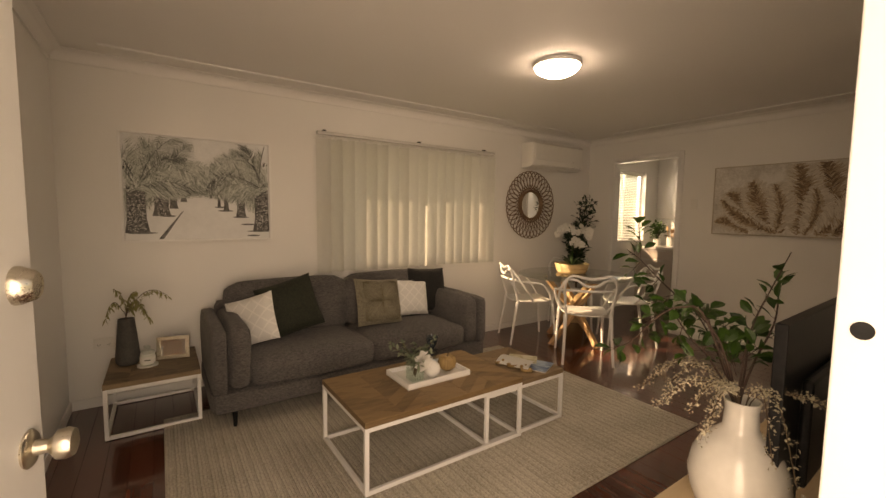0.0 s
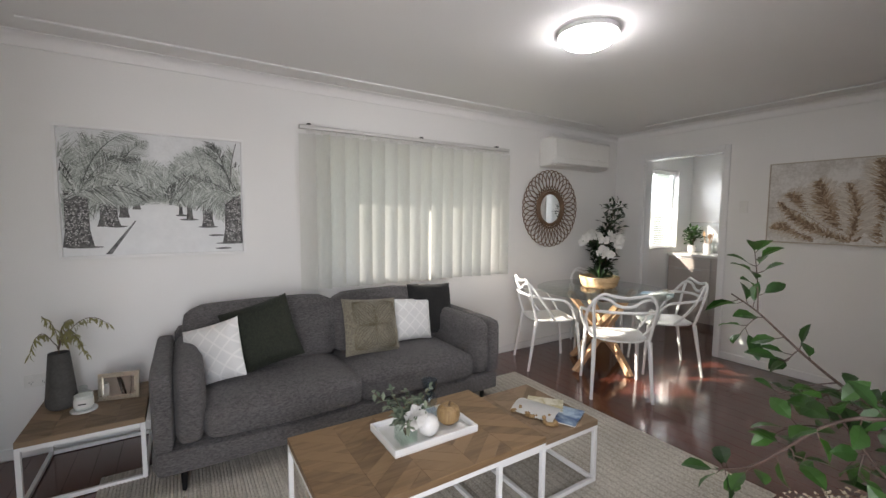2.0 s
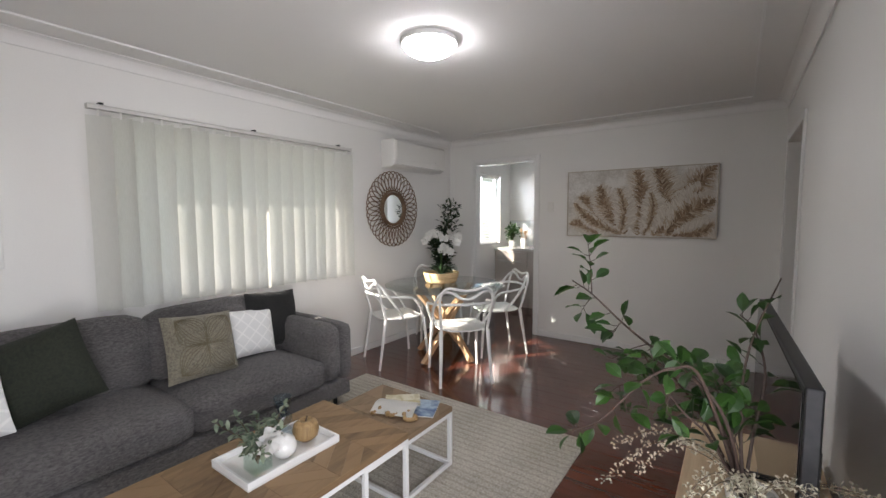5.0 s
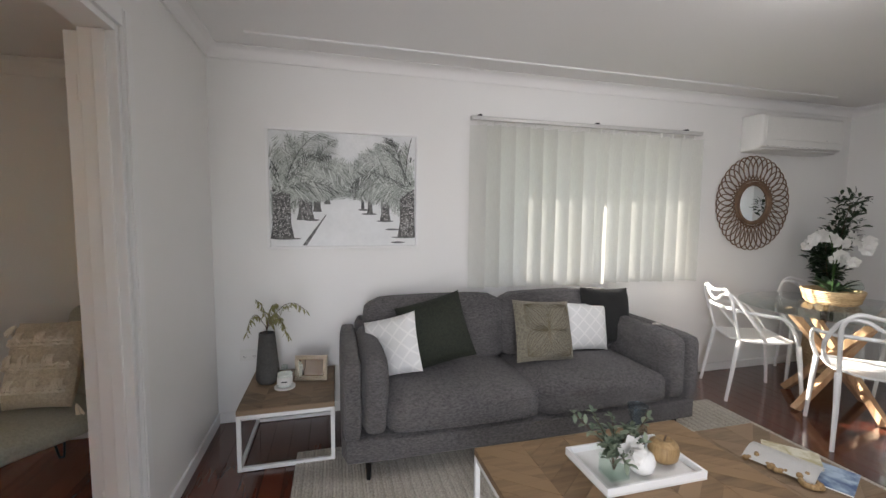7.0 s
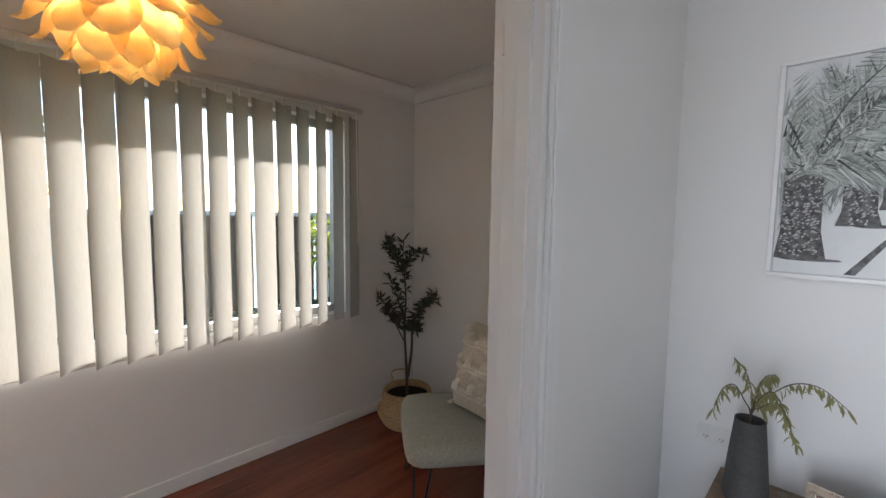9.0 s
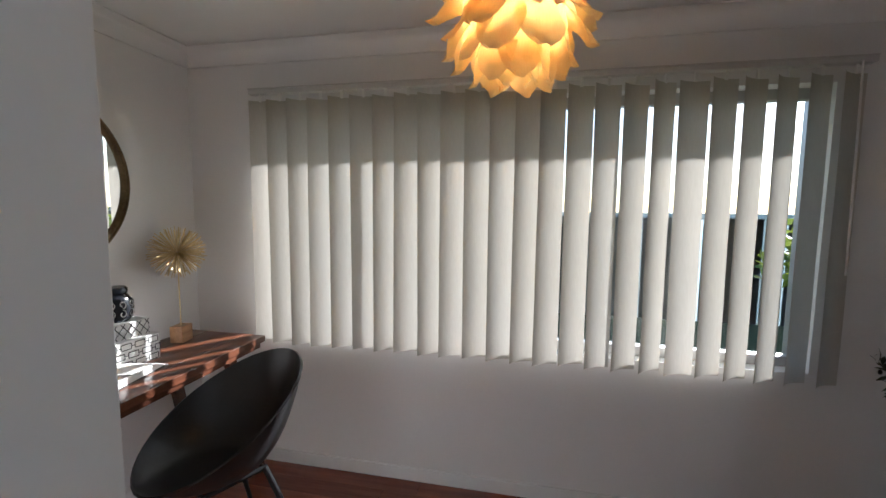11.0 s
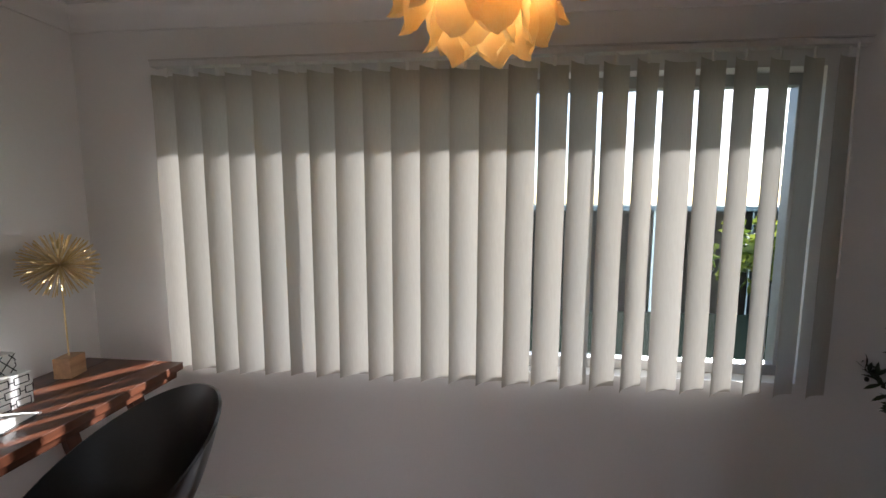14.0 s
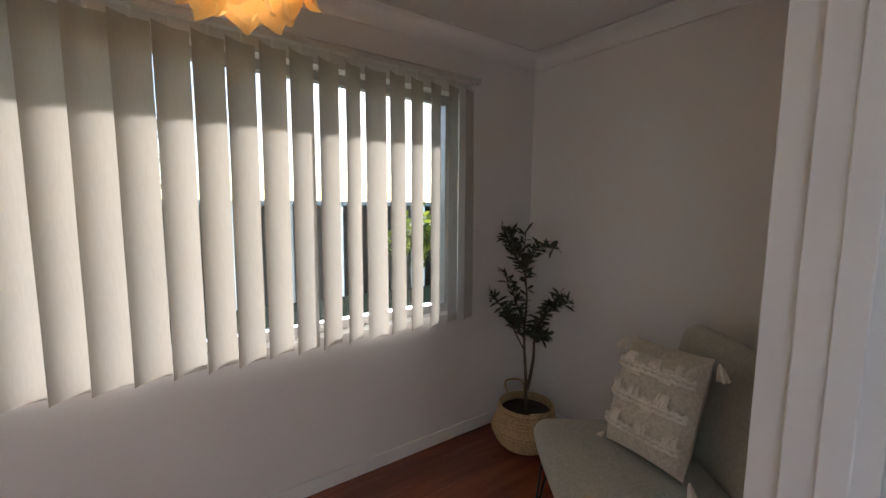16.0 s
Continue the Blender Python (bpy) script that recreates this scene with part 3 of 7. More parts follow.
def garden_tree(m, height, spread, leaves, mat, label, seed):
    root = thing("garden_tree", m, label, "tree", "garden trees")
    rnd = random.Random(seed)
    tr = bmesh.new()
    tube(bend([(0, 0, 0), (0.1, 0.05, height * 0.25), (-0.05, 0.1, height * 0.5), (0.05, 0, height * 0.8)], 4), [0.14 - 0.1 * i / 12 for i in range(13)], 8, tr)
    cl = []
    for i in range(9):
        a, h = rnd.uniform(0, 6.28), rnd.uniform(0.3, 0.75) * height
        r = spread * rnd.uniform(0.5, 0.95)
        e = (r * math.cos(a), r * math.sin(a), h + rnd.uniform(0.2, 0.3) * height)
        tube(bend([(0, 0, h * 0.8), (e[0] * 0.5, e[1] * 0.5, h), e], 3), [0.05, 0.045, 0.04, 0.035, 0.03, 0.02, 0.012], 6, tr)
        cl += [Vector(e), Vector(e) * 0.7 + Vector((0, 0, 0.3))]
    part("trunk", tr, M_BARK, root, "", True)
    lf = bmesh.new()
    for i in range(leaves):
        c = rnd.choice(cl)
        p = c + Vector((rnd.gauss(0, 1), rnd.gauss(0, 1), rnd.gauss(0, 0.7))) * spread * 0.25
        q = p + Vector((rnd.gauss(0, 1), rnd.gauss(0, 1), rnd.gauss(-0.3, 0.8))).normalized() * rnd.uniform(0.12, 0.24)
        s = (q - p).cross(Vector((rnd.random(), rnd.random(), rnd.random()))).normalized() * 0.05
        v = [lf.verts.new(p), lf.verts.new((p + q) / 2 + s), lf.verts.new(q), lf.verts.new((p + q) / 2 - s)]
        lf.faces.new(v)
    part("crown", lf, mat, root)
    return root


garden_tree(pose(-10.5, 2.2, -0.4), 3.6, 1.8, 2600, M_TREE, "dark leafy garden tree beyond the fence", 1)
garden_tree(pose(-5.0, 13.4, -0.4), 4.2, 2.4, 3000, M_TREE, "dark leafy garden tree behind the house", 2)
garden_tree(pose(-8.5, 17.5, -0.4), 4.8, 2.8, 3000, M_TREE, "dark leafy garden tree behind the house", 3)
garden_tree(pose(3.2, 13.8, -0.4), 3.4, 2.2, 2600, M_HEDGE, "yellow-green leafy shrub in the garden", 4)
garden_tree(pose(8.3, 10.6, -0.4), 3.2, 1.6, 2400, M_HEDGE, "yellow-green leafy shrub near the kitchen", 5)
garden_tree(pose(-5.6, 8.3, -0.4), 1.5, 0.9, 1400, M_HEDGE, "low yellow-green shrub by the fence", 6)
fence = thing("garden_fence", pose(-7.2, -2, -0.4), "pale painted metal garden fence", "fence")
sheet = []
for i in range(60):
    sheet += [(0.0 if i % 2 else 0.03, i * 0.3), (0.0 if i % 2 else 0.03, i * 0.3 + 0.26)]
bm = bmesh.new()
lo = [bm.verts.new((a, b, 0)) for a, b in sheet]
hi = [bm.verts.new((a, b, 1.75)) for a, b in sheet]
for i in range(len(sheet) - 1):
    bm.faces.new((lo[i], lo[i + 1], hi[i + 1], hi[i]))
bmesh.ops.solidify(bm, geom=bm.faces[:], thickness=0.006)
part("fence_sheet", bm, M_FENCE, fence)
part("fence_rail", box(-0.02, 0, 1.7, 0.05, 18, 1.78, 0.005), M_FENCE, fence)

# ---- living room ----
M_SOFA = weave("charcoal_sofa_weave", (0.046, 0.042, 0.043), (0.145, 0.135, 0.134), 300, 0.92, 0.6, 0.12, (0.6, 0.6, 1.6))
M_RUG = weave("natural_rug_weave", (0.33, 0.30, 0.25), (0.62, 0.585, 0.51), 60, 0.95, 0.9, 0.1, (1, 1, 1))
M_RUG_DARK = weave("grey_rug_weave", (0.27, 0.245, 0.20), (0.53, 0.495, 0.43), 60, 0.95, 0.9, 0.1)
M_GREEN_VELVET = weave("dark_green_velvet", (0.006, 0.009, 0.005), (0.022, 0.027, 0.015), 200, 0.8, 0.3, 0.03)
M_BLACK_CLOTH = weave("black_velvet", (0.004, 0.004, 0.004), (0.012, 0.012, 0.012), 200, 0.85, 0.3, 0.05)
M_OLIVE = weave("olive_beaded_cloth", (0.13, 0.115, 0.08), (0.30, 0.27, 0.20), 160, 0.75, 0.8, 0.2)
M_BEAD = surface("dark_bronze_beads", (0.09, 0.075, 0.045), (0.2, 0.17, 0.11), 0.45, 0.2)
M_OAK = wood("parquet_elm", (0.10, 0.056, 0.025), (0.26, 0.165, 0.085), 1.6, 0.55, 0.0, "x", 0.5, 0.25)
M_OAK_DARK = wood("grey_brown_elm", (0.10, 0.065, 0.035), (0.24, 0.165, 0.10), 1.6, 0.6, 0.0, "x", 0.4, 0.25)
M_PINE = wood("pale_oak", (0.42, 0.24, 0.12), (0.68, 0.45, 0.27), 1.5, 0.5, 0.0, "z", 0.15, 0.1)
M_CHAIR = surface("white_chair_plastic", (0.76, 0.76, 0.75), (0.82, 0.82, 0.81), 0.32, big=3, fine=90, bump=0.02)
M_CLEAR = see_through("clear_glass", (0.93, 0.97, 0.95))
M_WICKER = wood("basket_cane", (0.35, 0.22, 0.10), (0.72, 0.54, 0.32), 3.0, 0.7, 0.0, "x", 0.3, 0.5)
M_RATTAN = surface("brown_rattan", (0.10, 0.055, 0.03), (0.24, 0.15, 0.09), 0.6, big=9, fine=70, bump=0.3)
M_CERAMIC_W = surface("white_ceramic", (0.74, 0.73, 0.70), (0.82, 0.81, 0.79), 0.25, big=5, fine=80, bump=0.05)
M_CERAMIC_G = surface("matt_grey_ceramic", (0.055, 0.053, 0.05), (0.10, 0.097, 0.092), 0.75, big=5, fine=80, bump=0.2)
M_LEAF = leafy("green_leaf", (0.009, 0.034, 0.005), (0.035, 0.095, 0.014), 0.45, 0.25)
M_LEAF_DARK = leafy("dark_leaf", (0.010, 0.028, 0.010), (0.035, 0.065, 0.025), 0.4, 0.15)
M_LEAF_SAGE = leafy("sage_leaf", (0.09, 0.13, 0.09), (0.26, 0.31, 0.22), 0.6)
M_PETAL = leafy("white_petal", (0.78, 0.77, 0.74), (0.86, 0.85, 0.83), 0.6, 0.35)
M_TWIG = surface("twig_bark", (0.06, 0.04, 0.025), (0.15, 0.10, 0.065), 0.8, fine=90, bump=0.4)
M_OLIVE_TWIG = surface("olive_green_bud", (0.18, 0.17, 0.06), (0.33, 0.31, 0.13), 0.7)
M_MIRROR, n_, l_, b_ = material("mirror_silver")
b_.inputs["Base Color"].default_value = (0.9, 0.91, 0.91, 1)
b_.inputs["Metallic"].default_value, b_.inputs["Roughness"].default_value = 1.0, 0.015
M_SCREEN = surface("black_tv_glass", (0.008, 0.008, 0.009), (0.014, 0.014, 0.015), 0.12, big=2, bump=0.0)
M_PAPER = surface("paper", (0.72, 0.71, 0.68), (0.80, 0.79, 0.76), 0.8, big=6, fine=80, bump=0.05)
M_SOIL = surface("dark_soil", (0.015, 0.01, 0.007), (0.05, 0.035, 0.022), 0.95, fine=60, bump=0.8)


def lattice_cloth(name, ground, line, scale):
    """White cloth with a quilted trellis of diamonds."""
    m, n, l, b = material(name)
    v = coords(n, l, (scale, scale, scale), rot=(0, 45, 0))
    sep = n.new("ShaderNodeSeparateXYZ")
    l.new(v, sep.inputs[0])
    outs = []
    for k in ("X", "Z"):
        fr = n.new("ShaderNodeMath")
        fr.operation = "PINGPONG"
        l.new(sep.outputs[k], fr.inputs[0])
        fr.inputs[1].default_value = 0.5
        outs.append(fr.outputs[0])
    mn = n.new("ShaderNodeMath")
    mn.operation = "MINIMUM"
    l.new(outs[0], mn.inputs[0]), l.new(outs[1], mn.inputs[1])
    l.new(ramp(n, l, mn.outputs[0], [(0.05, line), (0.10, ground)]), b.inputs["Base Color"])
    b.inputs["Roughness"].default_value = 0.9
    bumped(n, l, b, noise_tex(n, l, coords(n, l), 160), 0.3)
    return m


M_LATTICE = lattice_cloth("white_trellis_cloth", (0.72, 0.72, 0.71), (0.82, 0.815, 0.80), 15)


def soft_box(x0, y0, z0, x1, y1, z1, r=0.05, puff=0.015, n=6, seed=0):
    """An upholstered block: rounded edges, faces slightly swollen and uneven."""
    bm = box(x0, y0, z0, x1, y1, z1)
    bmesh.ops.subdivide_edges(bm, edges=bm.edges[:], cuts=n, use_grid_fill=True)
    c, h = Vector(((x0 + x1) / 2, (y0 + y1) / 2, (z0 + z1) / 2)), Vector(((x1 - x0) / 2, (y1 - y0) / 2, (z1 - z0) / 2))
    for v in bm.verts:
        p = v.co - c
        inner = Vector([max(-h[i] + r, min(h[i] - r, p[i])) for i in range(3)])
        d = p - inner
        if d.length > 1e-6:
            d = d.normalized() * r
        q = inner + d
        u = [1 - (p[i] / h[i]) ** 2 for i in range(3)]
        for i in range(3):
            j, k = (i + 1) % 3, (i + 2) % 3
            if abs(abs(p[i]) - h[i]) < 1e-5:
                q[i] += math.copysign(puff * math.sqrt(max(0, u[j] * u[k])), p[i])
        q += 0.004 * noise.noise_vector(q * 5 + Vector((seed * 3.1, 0, 0)))
        v.co = c + q
    bmesh.ops.smooth_vert(bm, verts=bm.verts, factor=0.3, use_axis_x=True, use_axis_y=True, use_axis_z=True)
    return bm


def sofa():
    root = thing("sofa", pose(0.78, 5.11, 0), "charcoal grey woven two-seat sofa with black legs", "sofa")
    W, D = 2.18, 0.86
    part("base", soft_box(0.0, 0.0, 0.115, W, D, 0.25, 0.02, 0.004, 8), M_SOFA, root, "", True)
    for x in (0.0, W - 0.10):
        part("arm_shell", soft_box(x, 0.0, 0.235, x + 0.10, D - 0.02, 0.645, 0.03, 0.006, 8), M_SOFA, root, "", True)
    part("arm_pad", soft_box(0.10, -0.005, 0.25, 0.235, D - 0.1, 0.655, 0.055, 0.012, 8, 1), M_SOFA, root, "", True)
    part("arm_pad", soft_box(W - 0.235, -0.005, 0.25, W - 0.10, D - 0.1, 0.655, 0.055, 0.012, 8, 2), M_SOFA, root, "", True)
    part("back_frame", soft_box(0.1, D - 0.16, 0.25, W - 0.1, D, 0.70, 0.03, 0.0, 8), M_SOFA, root, "", True)
    m = W / 2
    for i, (a, b) in enumerate(((0.237, m - 0.002), (m + 0.002, W - 0.237))):
        part("seat_cushion", soft_box(a, -0.015, 0.245, b, D - 0.18, 0.425, 0.05, 0.022, 10, 3 + i), M_SOFA, root, "", True)
        bc = soft_box(a - (0.07 if i == 0 else -0.004), 0, 0, b + (0.07 if i else -0.004), 0.19, 0.43, 0.06, 0.025, 10, 6 + i)
        bc.transform(pose(0, D - 0.34, 0.42, -9, 0, 0))
        part("back_cushion", bc, M_SOFA, root, "", True)
    for x, y in ((0.13, 0.05), (W - 0.13, 0.05), (0.13, D - 0.08), (W - 0.13, D - 0.08)):
        part("leg", lathe([(0, 0.0), (0.011, 0.0), (0.018, 0.125), (0, 0.125)], 12, m=pose(x, y, 0.006)), M_BLACK_METAL, root, "tapered black leg", True)
    return root


sofa()


def pillow(name, x, y, z, w, h, d, rx, ry, rz, mat, label, seed):
    root = thing(name, pose(x, y, z, rx, ry, rz), label, "cushion", "sofa cushions")
    part("cover", cushion(w, h, d, 16, 0.10, seed), mat, root, "", True)
    return root


pillow("throw_cushion", 1.08, 5.50, 0.60, 0.36, 0.35, 0.13, -16, -17, -34, M_LATTICE, "white trellis-patterned cushion leaning on the sofa arm", 1)
pillow("throw_cushion", 1.35, 5.53, 0.665, 0.42, 0.41, 0.15, -16, -17, -14, M_GREEN_VELVET, "dark green velvet cushion leaning on the sofa back", 2)
ol = pillow("throw_cushion", 2.08, 5.50, 0.63, 0.44, 0.40, 0.14, -20, 5, 6, M_OLIVE, "olive brown beaded cushion with a petal pattern", 3)
pillow("throw_cushion", 2.46, 5.60, 0.61, 0.34, 0.33, 0.12, -14, 3, 0, M_LATTICE, "small white trellis-patterned cushion on the sofa", 4)
pillow("throw_cushion", 2.67, 5.665, 0.655, 0.44, 0.42, 0.14, -12, 4, 6, M_BLACK_CLOTH, "black velvet cushion leaning on the sofa back", 5)


def bead_pattern(root, w, h, d):
    """Rows of beads that follow four petals on the front of the cushion."""
    bm = bmesh.new()
    for q in range(4):
        a0 = math.pi / 4 + q * math.pi / 2
        for k in range(1, 6):
            wd = 0.09 * k / 5
            for s in (-1, 1):
                pts = []
                for i in range(13):
                    t = i / 12
                    r = t * 0.23
                    o = s * wd * math.sin(math.pi * t)
                    u, v = r * math.cos(a0) - o * math.sin(a0), r * math.sin(a0) + o * math.cos(a0)
                    if abs(u) < w * 0.44 and abs(v) < h * 0.44:
                        un, vn = u / (w / 2), v / (h / 2)
                        th = max(0, (1 - un ** 4) * (1 - vn ** 4)) ** 0.5
                        pts.append((u, -d / 2 * th - 0.001, v))
                if len(pts) > 3:
                    tube(pts, 0.0022, 4, bm)
    tagged(part("bead_rows", bm, M_BEAD, root, "rows of small dark bronze beads"), kind="stuff")


bead_pattern(ol, 0.44, 0.40, 0.14)


def frame_table(name, m, w, d, h, mat, label, planks, bar=0.022, top=0.03):
    """A parquet top on a white metal frame of square tube."""
    root = thing(name, m, label, "table")
    b = bar
    part("tabletop", box(0, 0, h - top, w, d, h - 0.004, 0.002), mat, root)
    # herringbone pieces on the top, cut to the edge
    rnd = random.Random(len(label))
    pw = 0.085
    step = w / planks
    for c in range(planks):
        xa, xb = c * step, (c + 1) * step
        s = 1 if c % 2 else -1
        slope = s * 1.0
        y = -step * 1.2
        while y < d + step * 1.2:
            poly = [(xa + 0.0008, y + 0.0008), (xb - 0.0008, y + slope * step * 0.8 + 0.0008), (xb - 0.0008, y + pw + slope * step * 0.8 - 0.0008), (xa + 0.0008, y + pw - 0.0008)]
            for lim, keep in ((0.002, 1), (d - 0.002, -1)):
                out = []
                for (ax, ay), (bx_, by) in zip(poly, poly[1:] + poly[:1]):
                    ia, ib = (ay - lim) * keep >= 0, (by - lim) * keep >= 0
                    if ia:
                        out.append((ax, ay))
                    if ia != ib:
                        t = (lim - ay) / (by - ay)
                        out.append((ax + t * (bx_ - ax), lim))
                poly = out
                if not poly:
                    break
            if len(poly) > 2:
                part("parquet_piece", prism(poly, h - 0.0045, h - rnd.uniform(0.0, 0.0006)), mat, root)
            y += pw
    z = h - top
    for x in (0, w - b):
        for y in (0, d - b):
            part("leg", box(x, y, 0.004, x + b, y + b, z, 0.002), M_WHITE_METAL, root)
    for z0 in (0.004, z - b):
        for y in (0, d - b):
            part("long_rail", box(b + 0.0005, y + 0.001, z0, w - b - 0.0005, y + b - 0.001, z0 + b, 0.002), M_WHITE_METAL, root)
        for x in (0, w - b):
            part("short_rail", box(x + 0.001, b + 0.0005, z0, x + b - 0.001, d - b - 0.0005, z0 + b, 0.002), M_WHITE_METAL, root)
    return root


frame_table("side_table", pose(0.238, 5.385, 0), 0.505, 0.57, 0.345, M_OAK_DARK, "small elm-topped side table on a white metal frame", 4)
frame_table("coffee_table", pose(1.325, 4.065, 0.010), 1.04, 0.63, 0.375, M_OAK, "parquet-topped coffee table on a white metal frame", 5)
frame_table("nesting_table", pose(2.095, 4.085, 0.010), 0.675, 0.54, 0.345, M_OAK_DARK, "smaller nesting table pushed under the coffee table", 4)

# rug: a flat body with raised ribs
rug = thing("rug", pose(0.53, 3.53, 0), "flat-woven natural cream and grey rug under the tables", "rug")
part("backing", box(0, 0, 0.001, 2.95, 1.98, 0.007, 0.002), M_RUG, rug)
bm = bmesh.new()
rnd = random.Random(5)
k, y = 0, 0.012
bm2 = bmesh.new()
while y < 2.94:
    n = 20
    pts = [(y + 0.0015 * math.sin(i * 1.3 + k), 0.01 + 1.96 * i / n, 0.0065 + 0.0016 * rnd.random()) for i in range(n + 1)]
    tube(pts, 0.0075, 5, bm2 if k % 3 == 2 else bm, flat=0.7)
    y, k = y + 0.0165, k + 1
tagged(part("woven_ribs", bm, M_RUG, rug), kind="stuff")
tagged(part("darker_ribs", bm2, M_RUG_DARK, rug), kind="stuff")

# ceiling light
M_SHADE_ON = glowing("lit_opal_dome", (0.98, 0.98, 1.0), 13.5)
cl = thing("ceiling_light", pose(2.83, 4.28, ZC), "round white opal ceiling light, switched on", "ceiling light")
part("base_ring", lathe([(0, -0.001), (0.160, -0.001), (0.162, -0.020), (0.157, -0.026), (0, -0.026)], 40), M_TRIM, cl, "", True)
part("dome", lathe([(0.152, -0.026), (0.146, -0.040), (0.125, -0.060), (0.09, -0.077), (0.045, -0.087), (0, -0.09)], 40), M_SHADE_ON, cl, "glowing opal dome", True)

# split air conditioner
ac = thing("air_conditioner", pose(4.215, Y1, 1.955), "white wall-mounted split air conditioner", "air conditioner")
prof = [(0, 0.0), (-0.14, 0.005), (-0.195, 0.03), (-0.205, 0.08), (-0.205, 0.27), (-0.19, 0.295), (-0.16, 0.305), (0, 0.305)]
bm = prism(prof, 0.0, 0.93, "yz")
bmesh.ops.bevel(bm, geom=[e for e in bm.edges if abs(e.verts[0].co.x - e.verts[1].co.x) < 1e-4], offset=0.02, segments=3, profile=0.5, affect="EDGES")
part("body", bm, M_BOARD, ac, "", True)
part("front_panel", box(0.03, -0.211, 0.085, 0.90, -0.2, 0.275, 0.004), M_BOARD, ac)
part("louvre", box(0.05, -0.19, 0.008, 0.88, -0.12, 0.016, 0.003), M_BOARD, ac)
part("outlet_slot", box(0.045, -0.196, 0.034, 0.885, -0.185, 0.05), M_BLACK_METAL, ac)
part("status_light", box(0.70, -0.213, 0.10, 0.72, -0.21, 0.105), M_ALU, ac)

# rattan mirror
rm = thing("rattan_mirror", pose(4.38, Y1, 1.512), "round mirror in a looped brown rattan frame", "mirror")
part("mirror_glass", lathe([(0, -0.02), (0.17, -0.02), (0.172, -0.012), (0, -0.012)], 48, m=pose(0, 0, 0, 90, 0, 0) @ pose(0, 0, 0.035)), M_MIRROR, rm, "round mirror glass", True)
for r, t in ((0.18, 0.013), (0.205, 0.009), (0.165, 0.007)):
    part("ring", tube([(r * math.cos(a), -0.03, r * math.sin(a)) for a in [2 * math.pi * i / 56 for i in range(56)]], t, 7, closed=True), M_RATTAN, rm, "", True)
lp = None
N = 36
for i in range(N):
    if lp is None:
        pts = []
        for k in range(21):
            t = 2 * math.pi * k / 20
            pts.append((0.075 * math.sin(t), -0.022 - 0.008 * math.sin(t / 2 + 0.7), 0.312 - 0.105 * math.cos(t)))
        lp = part("loop", tube(pts[:-1], 0.0052, 6, closed=True), M_RATTAN, rm, "", True)
        o = lp
    else:
        o = new("loop", lp.data)
        o.parent = rm
    o.matrix_basis = pose(0, 0.0006 * (i % 3), 0, 0, 360 * i / N, 0)


# ---- pictures ----
def framed(name, x0, z0, w, h, label):
    root = thing(name, pose(x0, Y1 - 0.001, z0), label, "picture")
    for b in ((0, -0.03, 0, w, -0.001, 0.016), (0, -0.03, h - 0.016, w, -0.001, h), (0, -0.03, 0.0165, 0.016, -0.001, h - 0.0165), (w - 0.016, -0.03, 0.0165, w, -0.001, h - 0.0165)):
        part("frame_bar", box(*b, 0.002), M_TRIM, root, "thin white frame")
    return root


M_PRINT_LIGHT = surface("print_pale_sky", (0.66, 0.67, 0.67), (0.78, 0.79, 0.79), 0.5, big=5, fine=60, bump=0.02)
M_PRINT_SAND = surface("print_white_path", (0.73, 0.74, 0.74), (0.80, 0.81, 0.81), 0.5, big=7, fine=40, bump=0.02)
M_PRINT_DARK = surface("print_dark_grey", (0.06, 0.06, 0.06), (0.20, 0.20, 0.20), 0.55, big=25, fine=120, bump=0.02, spread=(0.4, 0.6))
M_PRINT_PALE_FROND = leafy("print_pale_fronds", (0.30, 0.33, 0.30), (0.66, 0.69, 0.66), 0.6, 0.0)
M_PRINT_MID_FROND = leafy("print_mid_fronds", (0.13, 0.15, 0.13), (0.42, 0.44, 0.41), 0.6, 0.0)
M_PRINT_DARK_FROND = leafy("print_dark_fronds", (0.03, 0.033, 0.03), (0.15, 0.16, 0.15), 0.6, 0.0)
M_PRINT_TRUNK = surface("print_palm_bark", (0.05, 0.05, 0.05), (0.17, 0.165, 0.16), 0.6, big=45, fine=160, bump=0.0, spread=(0.42, 0.6))
M_PRINT_SCALE = leafy("print_bark_scales", (0.30, 0.29, 0.28), (0.62, 0.61, 0.60), 0.6, 0.0)


